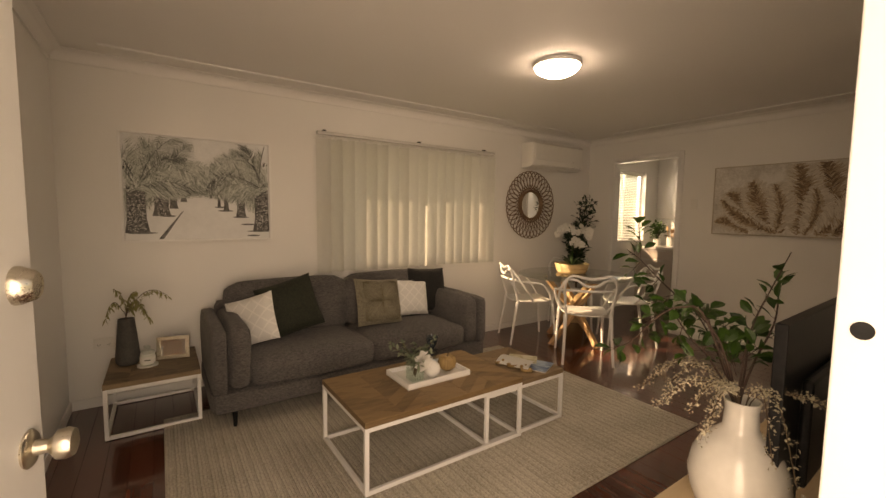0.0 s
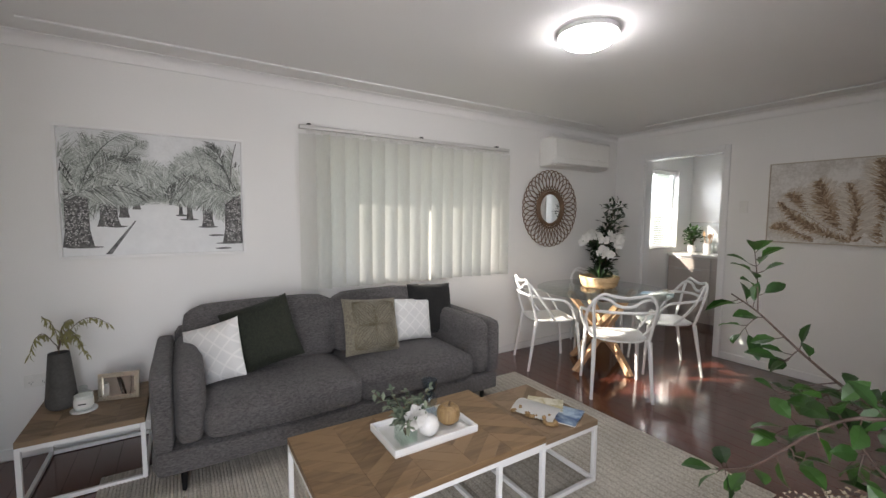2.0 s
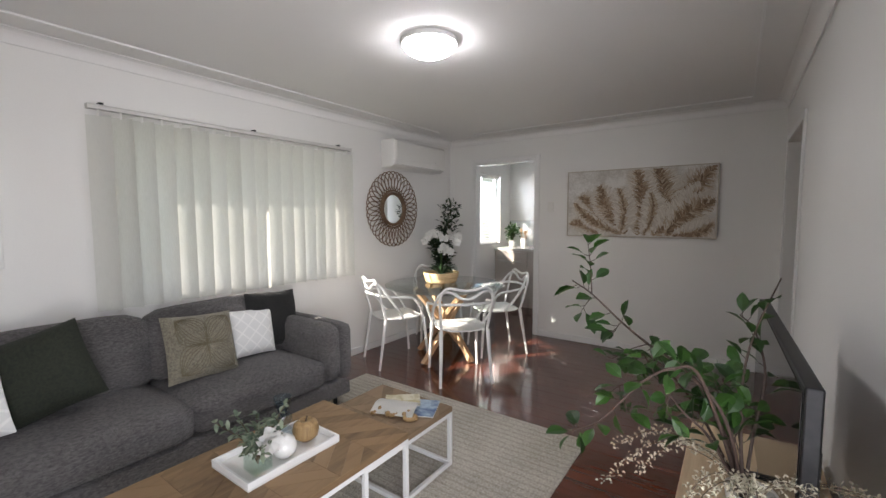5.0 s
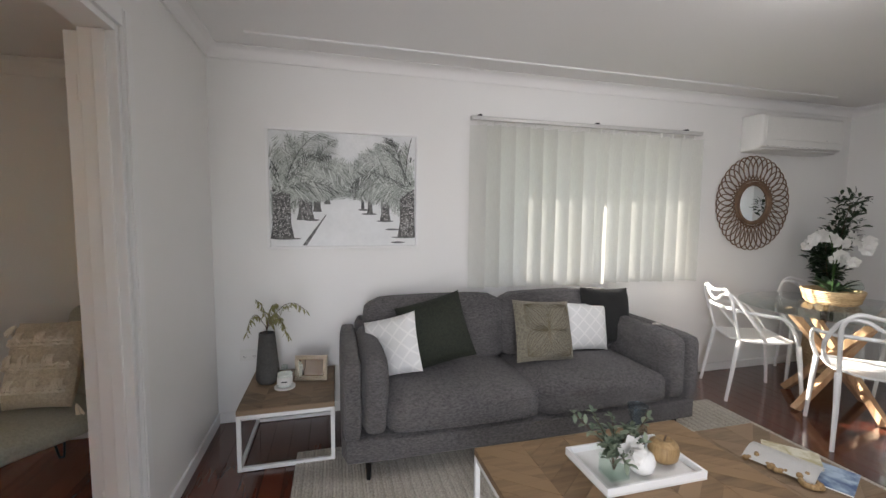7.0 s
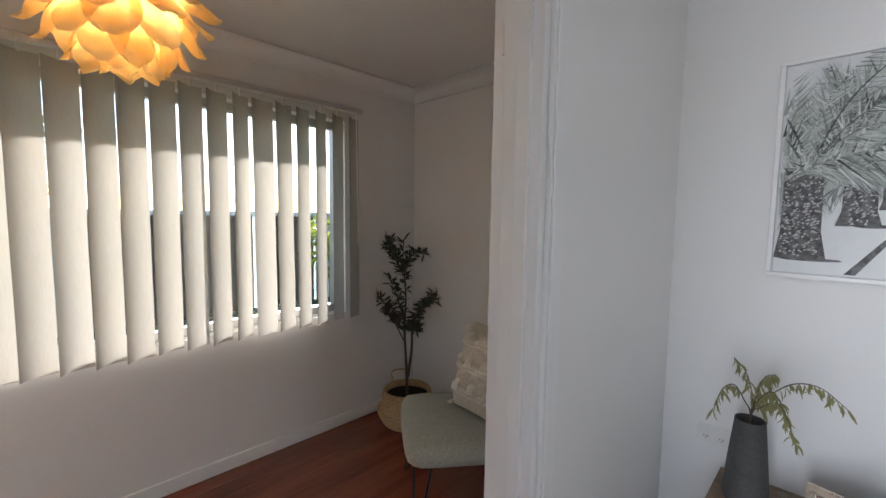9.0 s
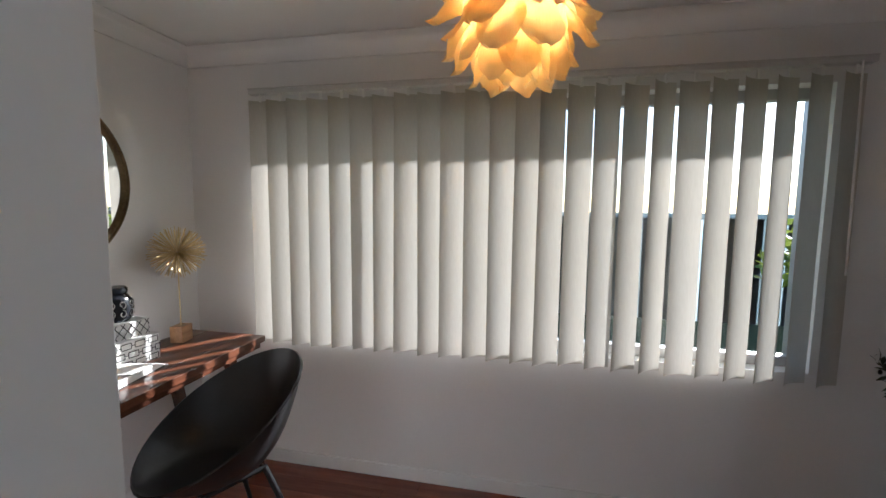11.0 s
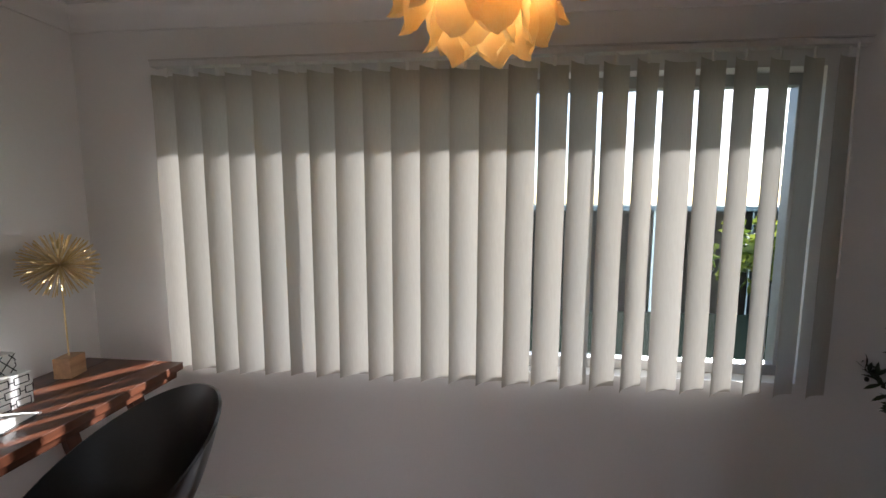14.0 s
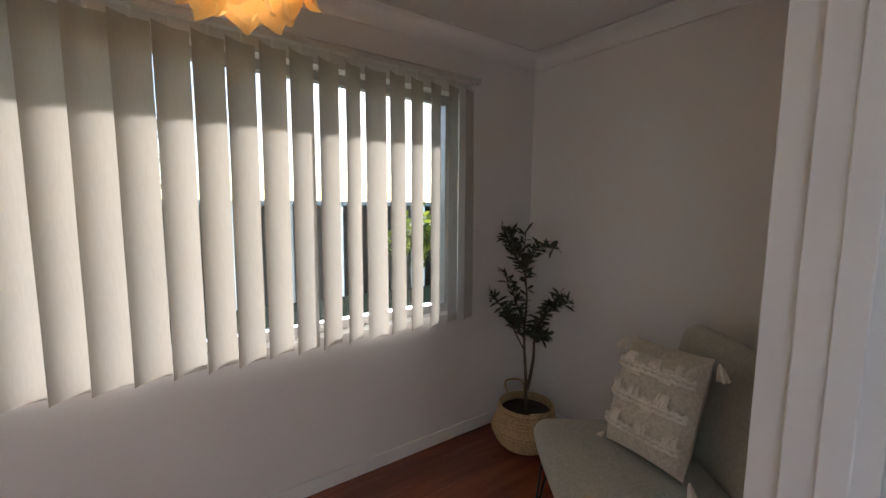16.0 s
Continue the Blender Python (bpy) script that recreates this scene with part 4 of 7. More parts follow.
def palm_print():
    W, H = 0.995, 0.79
    root = framed("palm_picture", 0.332, 1.15, W, H, "black and white print of a palm avenue, white frame")
    part("print_sheet", box(0.0165, -0.012, 0.0165, W - 0.0165, -0.004, H - 0.0165), M_PRINT_LIGHT, root)
    y = -0.0125
    rnd = random.Random(8)

    def flat(points, mat, name, dy):
        bm = bmesh.new()
        bm.faces.new([bm.verts.new((a * W, y - dy, b * H)) for a, b in points])
        bmesh.ops.recalc_face_normals(bm, faces=bm.faces)
        return part(name, bm, mat, root)

    flat([(0.02, 0.025), (0.98, 0.025), (0.98, 0.30), (0.7, 0.40), (0.56, 0.45), (0.48, 0.46), (0.40, 0.42), (0.25, 0.36), (0.02, 0.30)], M_PRINT_SAND, "printed_path", 0.0003)
    flat([(0.215, 0.03), (0.245, 0.03), (0.375, 0.29), (0.367, 0.29)], M_PRINT_DARK, "printed_kerb", 0.0005)
    for cx, cz, w in ((0.77, 0.238, 0.06), (0.66, 0.30, 0.055), (0.62, 0.335, 0.035), (0.28, 0.245, 0.05), (0.12, 0.088, 0.09), (0.91, 0.095, 0.10), (0.82, 0.165, 0.05), (0.86, 0.05, 0.05)):
        flat([(min(0.98, max(0.02, cx + w * math.cos(a))), cz + 0.008 * math.sin(a)) for a in [2 * math.pi * i / 14 for i in range(14)]], M_PRINT_DARK, "printed_shadow", 0.0006)
    layers = {"pale": bmesh.new(), "mid": bmesh.new(), "dark": bmesh.new()}
    trunks, scales = bmesh.new(), bmesh.new()

    def inside(*pts):
        return all(0.021 < a < 0.979 and 0.03 < b < 0.972 for a, b in pts)

    def blade(bm, ax, az, bx, bz, w, dy):
        if inside((ax, az), (bx, bz), (ax + w, az)):
            bm.faces.new([bm.verts.new((q * W, y - dy, v * H)) for q, v in ((ax - w, az), (bx, bz), (ax + w, az + w * 0.5))])

    def frond(cx, cz, ang, ln, dy, tone):
        """One arching frond: hanging leaflets below its rib, a darker line along it."""
        px, pz, a = cx, cz, ang
        n = 30
        droop = (2.6 if math.cos(ang) > 0 else -2.6) * abs(math.cos(ang)) ** 0.5 / n
        for i in range(n):
            t = i / n
            a -= droop * (0.4 + 1.2 * t)
            nx, nz = px + math.cos(a) * ln / n, pz + math.sin(a) * ln / n * 1.26
            fall = ln * 0.34 * math.sin(math.pi * min(1, 0.15 + 0.85 * t)) + 0.006
            for k in range(10):
                s = rnd.choice((1, 1, -1))
                la = a + (-1.0 if math.cos(a) > 0 else 1.0) * s * rnd.uniform(0.5, 1.15)
                f = fall * rnd.uniform(0.6, 1.15) * (1.0 if s > 0 else 0.55)
                if nz + math.sin(la) * f * 1.26 < 0.455 - 0.52 * abs(nx + math.cos(la) * f - 0.5):
                    continue
                which = tone if rnd.random() < 0.72 else ("pale" if tone != "pale" else "mid")
                blade(layers[which], nx, nz, nx + math.cos(la) * f, nz + math.sin(la) * f * 1.26, 0.0022 + 0.0042 * ln, dy + rnd.uniform(0.0, 0.00025))
            if tone != "pale" and 0.1 < t < 0.9 and nz > 0.47 - 0.5 * abs(nx - 0.5):
                blade(layers["dark"], px, pz + 0.001, nx + (nx - px) * 0.6, nz + (nz - pz) * 0.6, 0.002 + 0.006 * ln, dy + 0.0003)
            px, pz = nx, nz

    # far crowns first, the near palms at both edges last: trunk middle, foot, half width, height, reach of the fronds, number of fronds
    rows = [(0.50, 0.45, 0.008, 0.06, 0.13, 10), (0.43, 0.44, 0.010, 0.07, 0.15, 10), (0.56, 0.42, 0.008, 0.10, 0.17, 11), (0.38, 0.38, 0.020, 0.09, 0.20, 12), (0.615, 0.34, 0.011, 0.15, 0.20, 12),
            (0.665, 0.305, 0.018, 0.17, 0.24, 13), (0.315, 0.315, 0.026, 0.13, 0.28, 14), (0.77, 0.24, 0.034, 0.22, 0.30, 15), (0.24, 0.245, 0.052, 0.22, 0.36, 17), (0.925, 0.10, 0.062, 0.42, 0.46, 20), (0.09, 0.09, 0.068, 0.42, 0.46, 20)]
    for k, (cx, base, r, h, reach, count) in enumerate(rows):
        dy = 0.0008 + k * 0.0007
        quad = [(cx - r * 1.12, base), (cx + r * 1.12, base), (cx + r * 0.85, base + h * 0.3), (cx + r * 0.8, base + h), (cx - r * 0.8, base + h), (cx - r * 0.85, base + h * 0.3)]
        trunks.faces.new([trunks.verts.new((max(0.0185, min(0.9815, a)) * W, y - dy, b * H)) for a, b in quad])
        if r > 0.03:
            for j in range(int(h * r * 9000)):
                a, b = cx + rnd.uniform(-0.8, 0.8) * r, base + rnd.uniform(0.02, 0.97) * h
                blade(scales, a, b, a + rnd.uniform(-0.004, 0.004), b + rnd.uniform(0.006, 0.013), rnd.uniform(0.003, 0.007), dy + 0.0001 + rnd.uniform(0, 0.0001))
        for j in range(count):
            ang = math.pi * (0.04 + 0.92 * (j + 0.5) / count) + rnd.uniform(-0.08, 0.08)
            tone = ("pale", "mid", "mid", "pale", "dark")[(j * 2 + k) % 5] if r > 0.012 else ("pale", "mid")[j % 2]
            frond(cx + rnd.uniform(-0.4, 0.4) * r, base + h * rnd.uniform(0.9, 1.0), ang, reach * rnd.uniform(0.85, 1.35), dy + 0.0002, tone)
    for nm, b_m, mt in (("printed_bark", trunks, M_PRINT_TRUNK), ("printed_bark_texture", scales, M_PRINT_SCALE), ("printed_pale_foliage", layers["pale"], M_PRINT_PALE_FROND),
                        ("printed_mid_foliage", layers["mid"], M_PRINT_MID_FROND), ("printed_dark_foliage", layers["dark"], M_PRINT_DARK_FROND)):
        bmesh.ops.recalc_face_normals(b_m, faces=b_m.faces)
        tagged(part(nm, b_m, mt, root), kind="stuff")
    return root


palm_print()

M_CANVAS = surface("painted_canvas_ground", (0.50, 0.47, 0.43), (0.72, 0.70, 0.67), 0.7, big=5, fine=50, bump=0.2, spread=(0.4, 0.6))
M_FEATHER = leafy("painted_feather_brown", (0.13, 0.08, 0.045), (0.34, 0.235, 0.15), 0.7, 0.0)
M_FEATHER_TAN = leafy("painted_feather_tan", (0.30, 0.22, 0.145), (0.54, 0.45, 0.35), 0.7, 0.0)
M_FEATHER_PALE = leafy("painted_feather_pale", (0.48, 0.43, 0.37), (0.68, 0.64, 0.58), 0.7, 0.0)
M_GOLD_EDGE = surface("champagne_edge", (0.42, 0.36, 0.29), (0.55, 0.49, 0.41), 0.5, 0.3)


def feather_canvas():
    L, H = 1.395, 0.69
    root = thing("feather_painting", pose(X1 - 0.001, 4.375, 1.215, 0, 0, -90), "long canvas painted with soft brown and cream plumes", "painting")
    part("canvas", box(0, -0.034, 0, L, -0.001, H, 0.003), M_CANVAS, root)
    for b in ((-0.008, -0.038, -0.008, L + 0.008, -0.001, -0.0005), (-0.008, -0.038, H + 0.0005, L + 0.008, -0.001, H + 0.008), (-0.008, -0.038, 0, -0.0005, -0.001, H), (L + 0.0005, -0.038, 0, L + 0.008, -0.001, H)):
        part("edge_strip", box(*b, 0.001), M_GOLD_EDGE, root, "thin champagne edge")
    rnd = random.Random(4)
    # foot and head of each plume, its half width and how far the brown reaches from its rib
    plumes = [(0.60, 0.30, 0.98, 0.98, 0.20, 0.75), (0.66, 0.02, 0.64, 1.00, 0.20, 0.8), (0.52, 0.02, 0.50, 0.98, 0.17, 0.75), (0.24, 0.20, 0.10, 0.60, 0.13, 0.7), (0.44, 0.04, 0.25, 0.74, 0.16, 0.75), (0.40, 0.02, 0.38, 0.70, 0.13, 0.35),
              (0.24, 0.02, 0.03, 0.18, 0.10, 0.9), (0.56, 0.02, 0.60, 0.62, 0.13, 0.3), (0.62, 0.02, 0.90, 0.66, 0.20, 0.4), (0.70, 0.02, 0.98, 0.50, 0.17, 0.8), (0.74, 0.02, 0.98, 0.20, 0.13, 0.5), (0.40, 0.04, 0.06, 0.50, 0.09, 0.8)]
    bms = [bmesh.new(), bmesh.new(), bmesh.new()]
    for k, (x0, z0, x1, z1, half, brown) in enumerate(plumes):
        p0, p1 = Vector((x0 * L, z0 * H)), Vector((x1 * L, z1 * H))
        d = p1 - p0
        dn = d.normalized()
        nn = Vector((-dn.y, dn.x))
        bow = rnd.choice((-1, 1)) * 0.05
        for tone, share, count in ((0, 1.0, 1500), (1, 0.35 + 0.45 * brown, 1100), (2, 0.62 * brown, 520)):
            for i in range(count):
                t = rnd.random() ** 0.85
                c = p0 + d * t + nn * bow * math.sin(math.pi * t)
                s = rnd.choice((-1, 1))
                reach = 1.65 * half * H * math.sin(math.pi * min(0.96, 0.10 + 0.82 * t)) ** 0.7 * share * rnd.uniform(0.25, 1.1)
                out = (nn * s * rnd.uniform(0.55, 1.0) + dn * rnd.uniform(0.25, 1.0)).normalized()
                e = c + out * reach
                m_ = c + out * reach * 0.55 + dn * 0.02 * rnd.uniform(-0.3, 1.0)
                w = Vector((-out.y, out.x)) * rnd.uniform(0.0035, 0.009)
                q = [c - w * 0.4, m_ - w, e, m_ + w, c + w * 0.4]
                if all(0.004 < a.x < L - 0.004 and 0.004 < a.y < H - 0.004 for a in q):
                    dz = 0.0346 + 0.0003 * k + 0.00005 * tone + rnd.uniform(0, 0.00025)
                    bms[tone].faces.new([bms[tone].verts.new((a.x, -dz, a.y)) for a in q])
    for nm, bm, mt in zip(("painted_cream_down", "painted_tan_down", "painted_brown_down"), bms, (M_FEATHER_PALE, M_FEATHER_TAN, M_FEATHER)):
        bmesh.ops.recalc_face_normals(bm, faces=bm.faces)
        tagged(part(nm, bm, mt, root), kind="stuff")
    stem = bend([(0.02 * L, -0.0392, 0.44 * H), (0.12 * L, -0.0392, 0.42 * H), (0.26 * L, -0.0392, 0.25 * H), (0.38 * L, -0.0392, 0.02 * H)], 8)
    part("painted_stem", tube(stem, 0.005, 5, flat=0.3), M_FEATHER, root, "thin dark painted stem")
    return root


feather_canvas()


def socket(name, m, label, holes=2):
    root = thing(name, m, label, "power point")
    part("plate", box(-0.058, -0.009, -0.037, 0.058, 0, 0.037, 0.003), M_BOARD, root)
    for x in (-0.028, 0.028)[:holes]:
        part("rocker", box(x - 0.008, -0.012, 0.012, x + 0.008, -0.008, 0.026, 0.001), M_BOARD, root)
        for dx, r in ((-0.007, 30), (0.007, -30), (0, 0)):
            s = box(-0.0012, -0.0096, -0.004, 0.0012, -0.0088, 0.004)
            s.transform(pose(x + dx, 0, -0.01 - (0.008 if dx == 0 else 0), 0, r, 0))
            part("pin_slot", s, M_BLACK_METAL, root)
    return root


socket("power_point", pose(0.20, Y1 - 0.0005, 0.45), "white double power point low on the wall")
sw = thing("light_switch", pose(X1 - 0.0005, 4.59, 1.53, 0, 0, -90), "white plastic light switch beside the doorway", "light switch")
part("plate", box(-0.037, -0.008, -0.058, 0.037, 0, 0.058, 0.003), M_BOARD, sw)
part("rocker", box(-0.007, -0.011, -0.01, 0.007, -0.0075, 0.01, 0.001), M_BOARD, sw)

# ---- dining corner ----
TC = Vector((4.29, 5.21, 0))
dt = thing("dining_table", pose(*TC), "round glass dining table on crossed pale oak legs", "table")
part("glass_top", lathe([(0, 0.737), (0.594, 0.737), (0.6, 0.740), (0.6, 0.746), (0.594, 0.749), (0, 0.749)], 64), M_CLEAR, dt, "round clear glass top with a dark edge", True)
for i in range(4):
    a = radians(172 + 90 * i)
    foot, top = Vector((0.33 * math.cos(a), 0.33 * math.sin(a), 0.0)), Vector((-0.33 * math.cos(a - 0.12), -0.33 * math.sin(a - 0.12), 0.733))
    off = Vector((-math.sin(a), math.cos(a), 0)) * 0.034
    bm = box(-0.03, -0.024, 0, 0.03, 0.024, 1, 0.004)
    d_ = top - foot
    z = d_.normalized()
    x = (Vector((math.cos(a), math.sin(a), 0)) - z * z.dot(Vector((math.cos(a), math.sin(a), 0)))).normalized()
    y = z.cross(x)
    mm = Matrix((x, y, d_)).transposed().to_4x4()
    mm.translation = foot + off
    bm.transform(mm)
    for v in bm.verts:
        v.co.z = min(max(v.co.z, 0.001), 0.736)
    part("leg", bm, M_PINE, dt)


def master_chair():
    root = thing("dining_chair", pose(0, 0, 0), "white moulded plastic dining chair with a woven looped back", "chair", "chairs round the table")
    # seat: a thin dished plate
    bm = bmesh.new()
    n = 10
    for s in (0, -1):
        g = []
        for i in range(n + 1):
            u = 2 * i / n - 1
            row = []
            for j in range(n + 1):
                v = 2 * j / n - 1
                k = 1 - 0.09 * u ** 4 * v ** 4 * 2
                wx = 0.215 - 0.015 * (v < 0) * abs(v)
                row.append(bm.verts.new((u * wx * k, v * 0.215 * k, 0.462 + 0.014 * u * u - 0.012 * (1 - v * v) + 0.012 * s - (0.02 * max(0, v - 0.6) ** 1.5))))
            g.append(row)
        for i in range(n):
            for j in range(n):
                q = (g[i][j], g[i + 1][j], g[i + 1][j + 1], g[i][j + 1])
                bm.faces.new(q if s == 0 else tuple(reversed(q)))
        edge = [g[i][0] for i in range(n + 1)] + [g[n][j] for j in range(1, n + 1)] + [g[i][n] for i in range(n - 1, -1, -1)] + [g[0][j] for j in range(n - 1, 0, -1)]
        if s == 0:
            up = edge
    for a, b, c, e in zip(up, up[1:] + up[:1], edge[1:] + edge[:1], edge):
        bm.faces.new((a, e, c, b))
    part("seat", bm, M_CHAIR, root, "", True)
    for sx in (-1, 1):
        part("leg", tube(bend([(sx * 0.235, 0.235, 0.0), (sx * 0.222, 0.215, 0.25), (sx * 0.212, 0.195, 0.45)], 4), [0.012, 0.0125, 0.013, 0.014, 0.015, 0.016, 0.017, 0.018, 0.019], 8), M_CHAIR, root, "", True)
        part("leg", tube(bend([(sx * 0.225, -0.265, 0.0), (sx * 0.212, -0.225, 0.25), (sx * 0.205, -0.19, 0.46)], 4), [0.012, 0.0125, 0.013, 0.014, 0.015, 0.016, 0.017, 0.018, 0.019], 8), M_CHAIR, root, "", True)
    def mirror(p):
        return p + [(-a, b, c) for a, b, c in reversed(p[:-1])]
    loops = [
        ("back_loop", mirror([(-0.20, -0.185, 0.46), (-0.215, -0.225, 0.60), (-0.225, -0.265, 0.76), (-0.17, -0.285, 0.835), (-0.08, -0.292, 0.825), (0, -0.295, 0.815)])),
        ("arm_loop", mirror([(-0.212, 0.19, 0.455), (-0.255, 0.14, 0.56), (-0.275, 0.06, 0.655), (-0.268, -0.06, 0.675), (-0.235, -0.19, 0.69), (-0.13, -0.27, 0.70), (0, -0.287, 0.70)])),
        ("middle_loop", mirror([(-0.205, -0.02, 0.465), (-0.25, -0.08, 0.55), (-0.262, -0.16, 0.66), (-0.215, -0.25, 0.79), (-0.13, -0.284, 0.80), (-0.06, -0.288, 0.755), (0, -0.29, 0.745)])),
    ]
    for nm, pts in loops:
        part(nm, tube(bend(pts, 5), 0.0125, 8), M_CHAIR, root, "", True)
    return root


first = master_chair()


def face(x, y, tx, ty):
    return pose(x, y, 0, 0, 0, math.degrees(math.atan2(-(tx - x), ty - y)))


spots = [(3.94, 5.55, 4.5, 5.28), (3.95, 4.81, 4.37, 5.26), (4.78, 4.89, 4.32, 5.29), (4.72, 5.60, 4.32, 5.19)]
first.matrix_basis = face(*spots[0])
for s in spots[1:]:
    copy_thing(first, face(*s))

# orchid in a round cane basket on the table
bk = thing("basket", pose(4.37, 5.31, 0.7495), "round coiled cane basket on the glass table", "basket")
for i in range(7):
    r = 0.155 + 0.004 * i - (0.01 if i == 0 else 0)
    part("coil", tube([(r * math.cos(a), r * math.sin(a), 0.009 + 0.0145 * i + 0.001 * math.sin(7 * a + i)) for a in [2 * math.pi * k / 48 for k in range(48)]], 0.0085, 7, closed=True), M_WICKER, bk, "", True)
part("base", lathe([(0, 0.002), (0.15, 0.002), (0.15, 0.01), (0, 0.01)], 32), M_WICKER, bk)
part("moss", lathe([(0, 0.085), (0.08, 0.08), (0.15, 0.06), (0.152, 0.012), (0, 0.012)], 24), M_SOIL, bk, "dark moss fill", True)


def orchid(m, seed):
    root = thing("orchid", m, "white moth orchid with dark strap leaves", "plant")
    rnd = random.Random(seed)
    lf = bmesh.new()
    for i in range(13):
        a = rnd.uniform(0, 6.28)
        r = rnd.uniform(0.12, 0.2)
        leaf_blade(lf, (0.02 * math.cos(a), 0.02 * math.sin(a), 0), (r * math.cos(a), r * math.sin(a), rnd.uniform(-0.01, 0.12)), 0.055, (0, 0, 1), 0.2)
    part("leaves", lf, M_LEAF_DARK, root)
    for k, (dx, dy, h) in enumerate(((0.075, -0.075, 0.40), (-0.07, 0.06, 0.43), (0.01, -0.04, 0.27))):
        pts = bend([(0, 0, 0), (dx * 0.1, dy * 0.1, h * 0.6), (dx * 0.5, dy * 0.5, h), (dx * 1.3, dy * 1.3, h * 0.97), (dx * 1.8, dy * 1.8, h * 0.82)], 5)
        part("stem", tube(pts, 0.0035, 6), M_LEAF, root, "thin green flower stem", True)
        fl = bmesh.new()
        for p in pts[9::2]:
            for rep in range(2):
                c = p + Vector((rnd.uniform(-0.035, 0.035), rnd.uniform(-0.035, 0.035), rnd.uniform(-0.025, 0.02)))
                yaw, tilt = rnd.uniform(-2.6, -1.2), rnd.uniform(-0.4, 0.2)
                nrm = Vector((math.cos(yaw), math.sin(yaw), tilt)).normalized()
                sx = nrm.cross(Vector((0, 0, 1))).normalized()
                uz = sx.cross(nrm)
                for j in range(5):
                    a = 2 * math.pi * j / 5 + 0.3
                    leaf_blade(fl, c, c + (sx * math.cos(a) + uz * math.sin(a)) * 0.045 + nrm * 0.006, 0.048, nrm, 0.1)
        part("blossoms", fl, M_PETAL, root, "white orchid blossoms")
    return root


orchid(pose(4.37, 5.31, 0.832), 3)
gd = thing("glass_bowl", pose(4.48, 5.24, 0.842), "small clear glass dome in the basket", "bowl")
part("bowl", lathe([(0, 0.0), (0.04, 0.0), (0.055, 0.03), (0.045, 0.07), (0.02, 0.085), (0, 0.087)], 24), M_CLEAR, gd, "", True)


def shrub(name, m, pot_r, pot_h, height, spread, count, leaf_l, leaf_w, mat, pot_mat, label, pot_label, seed, stems=5, trunk=0.35):
    """A potted plant: thin stems, many pointed leaves."""
    root = thing(name, m, label, "plant")
    rnd = random.Random(seed)
    part("pot", lathe([(0, 0.001), (pot_r * 0.75, 0.001), (pot_r * 0.9, pot_h * 0.2), (pot_r, pot_h * 0.55), (pot_r * 0.95, pot_h), (pot_r * 0.9, pot_h), (pot_r * 0.9, pot_h * 0.86), (0, pot_h * 0.86)], 28), pot_mat, root, pot_label, True)
    st, lf = bmesh.new(), bmesh.new()
    lines = []
    for i in range(stems):
        a = 2 * math.pi * i / stems + rnd.uniform(-0.4, 0.4)
        r = spread * rnd.uniform(0.35, 1.0)
        h = height * rnd.uniform(0.7, 1.0)
        if i == 0:
            r, h = 0.04, height
        pts = bend([(0, 0, pot_h * 0.8), (0.02 * math.cos(a), 0.02 * math.sin(a), height * trunk), (r * 0.5 * math.cos(a), r * 0.5 * math.sin(a), (h + height * trunk) / 2), (r * math.cos(a), r * math.sin(a), h)], 6)
        tube(pts, [0.009 - 0.007 * k / (len(pts) - 1) for k in range(len(pts))], 6, st)
        lines.append(pts)
    part("stems", st, M_TWIG, root, "", True)
    for i in range(count):
        pts = rnd.choice(lines)
        k = rnd.randrange(len(pts) // 3, len(pts))
        p = pts[k] + Vector((rnd.gauss(0, 0.012), rnd.gauss(0, 0.012), rnd.gauss(0, 0.02)))
        d = Vector((rnd.gauss(0, 1), rnd.gauss(0, 1), rnd.gauss(0.35, 0.6))).normalized()
        twig = p + d * rnd.uniform(0.0, 0.07)
        leaf_blade(lf, twig, twig + d * leaf_l * rnd.uniform(0.7, 1.2), leaf_w * rnd.uniform(0.8, 1.2), (rnd.gauss(0, 0.4), rnd.gauss(0, 0.4), 1), 0.15)
    part("leaves", lf, mat, root)
    return root


shrub("corner_plant", pose(5.04, 5.76, 0), 0.15, 0.34, 1.55, 0.24, 1000, 0.07, 0.03, M_LEAF_DARK, M_WICKER, "tall dark-leaved plant in a cane pot in the corner", "round cane pot", 7, 7, 0.5)

# ---- television and low cabinet ----
M_BEECH = wood("pale_beech", (0.46, 0.33, 0.20), (0.62, 0.48, 0.32), 1.2, 0.5, 0.0, "x", 0.1, 0.08)
cb = thing("tv_cabinet", pose(1.62, Y0 + 0.025, 0), "low pale timber television cabinet", "cabinet")
part("top", box(0, 0, 0.47, 1.40, 0.42, 0.5, 0.003), M_BEECH, cb)
part("side_panel", box(0.0, 0.002, 0.05, 0.02, 0.418, 0.4695, 0.002), M_BEECH, cb)
part("side_panel", box(1.38, 0.002, 0.05, 1.40, 0.418, 0.4695, 0.002), M_BEECH, cb)
part("back_panel", box(0.0205, 0.002, 0.05, 1.3795, 0.012, 0.4695), M_BEECH, cb)
part("bottom_panel", box(0.0205, 0.0125, 0.05, 1.3795, 0.395, 0.07), M_BEECH, cb)
for i in range(2):
    dr = part("door", box(0.022 + i * 0.679, 0.397, 0.052, 0.698 + i * 0.679, 0.417, 0.468, 0.002), M_BEECH, cb)
    part("handle", box(0.62 if i == 0 else 0.75, 0.417, 0.33, 0.632 if i == 0 else 0.762, 0.43, 0.43, 0.003), M_BLACK_METAL, dr)
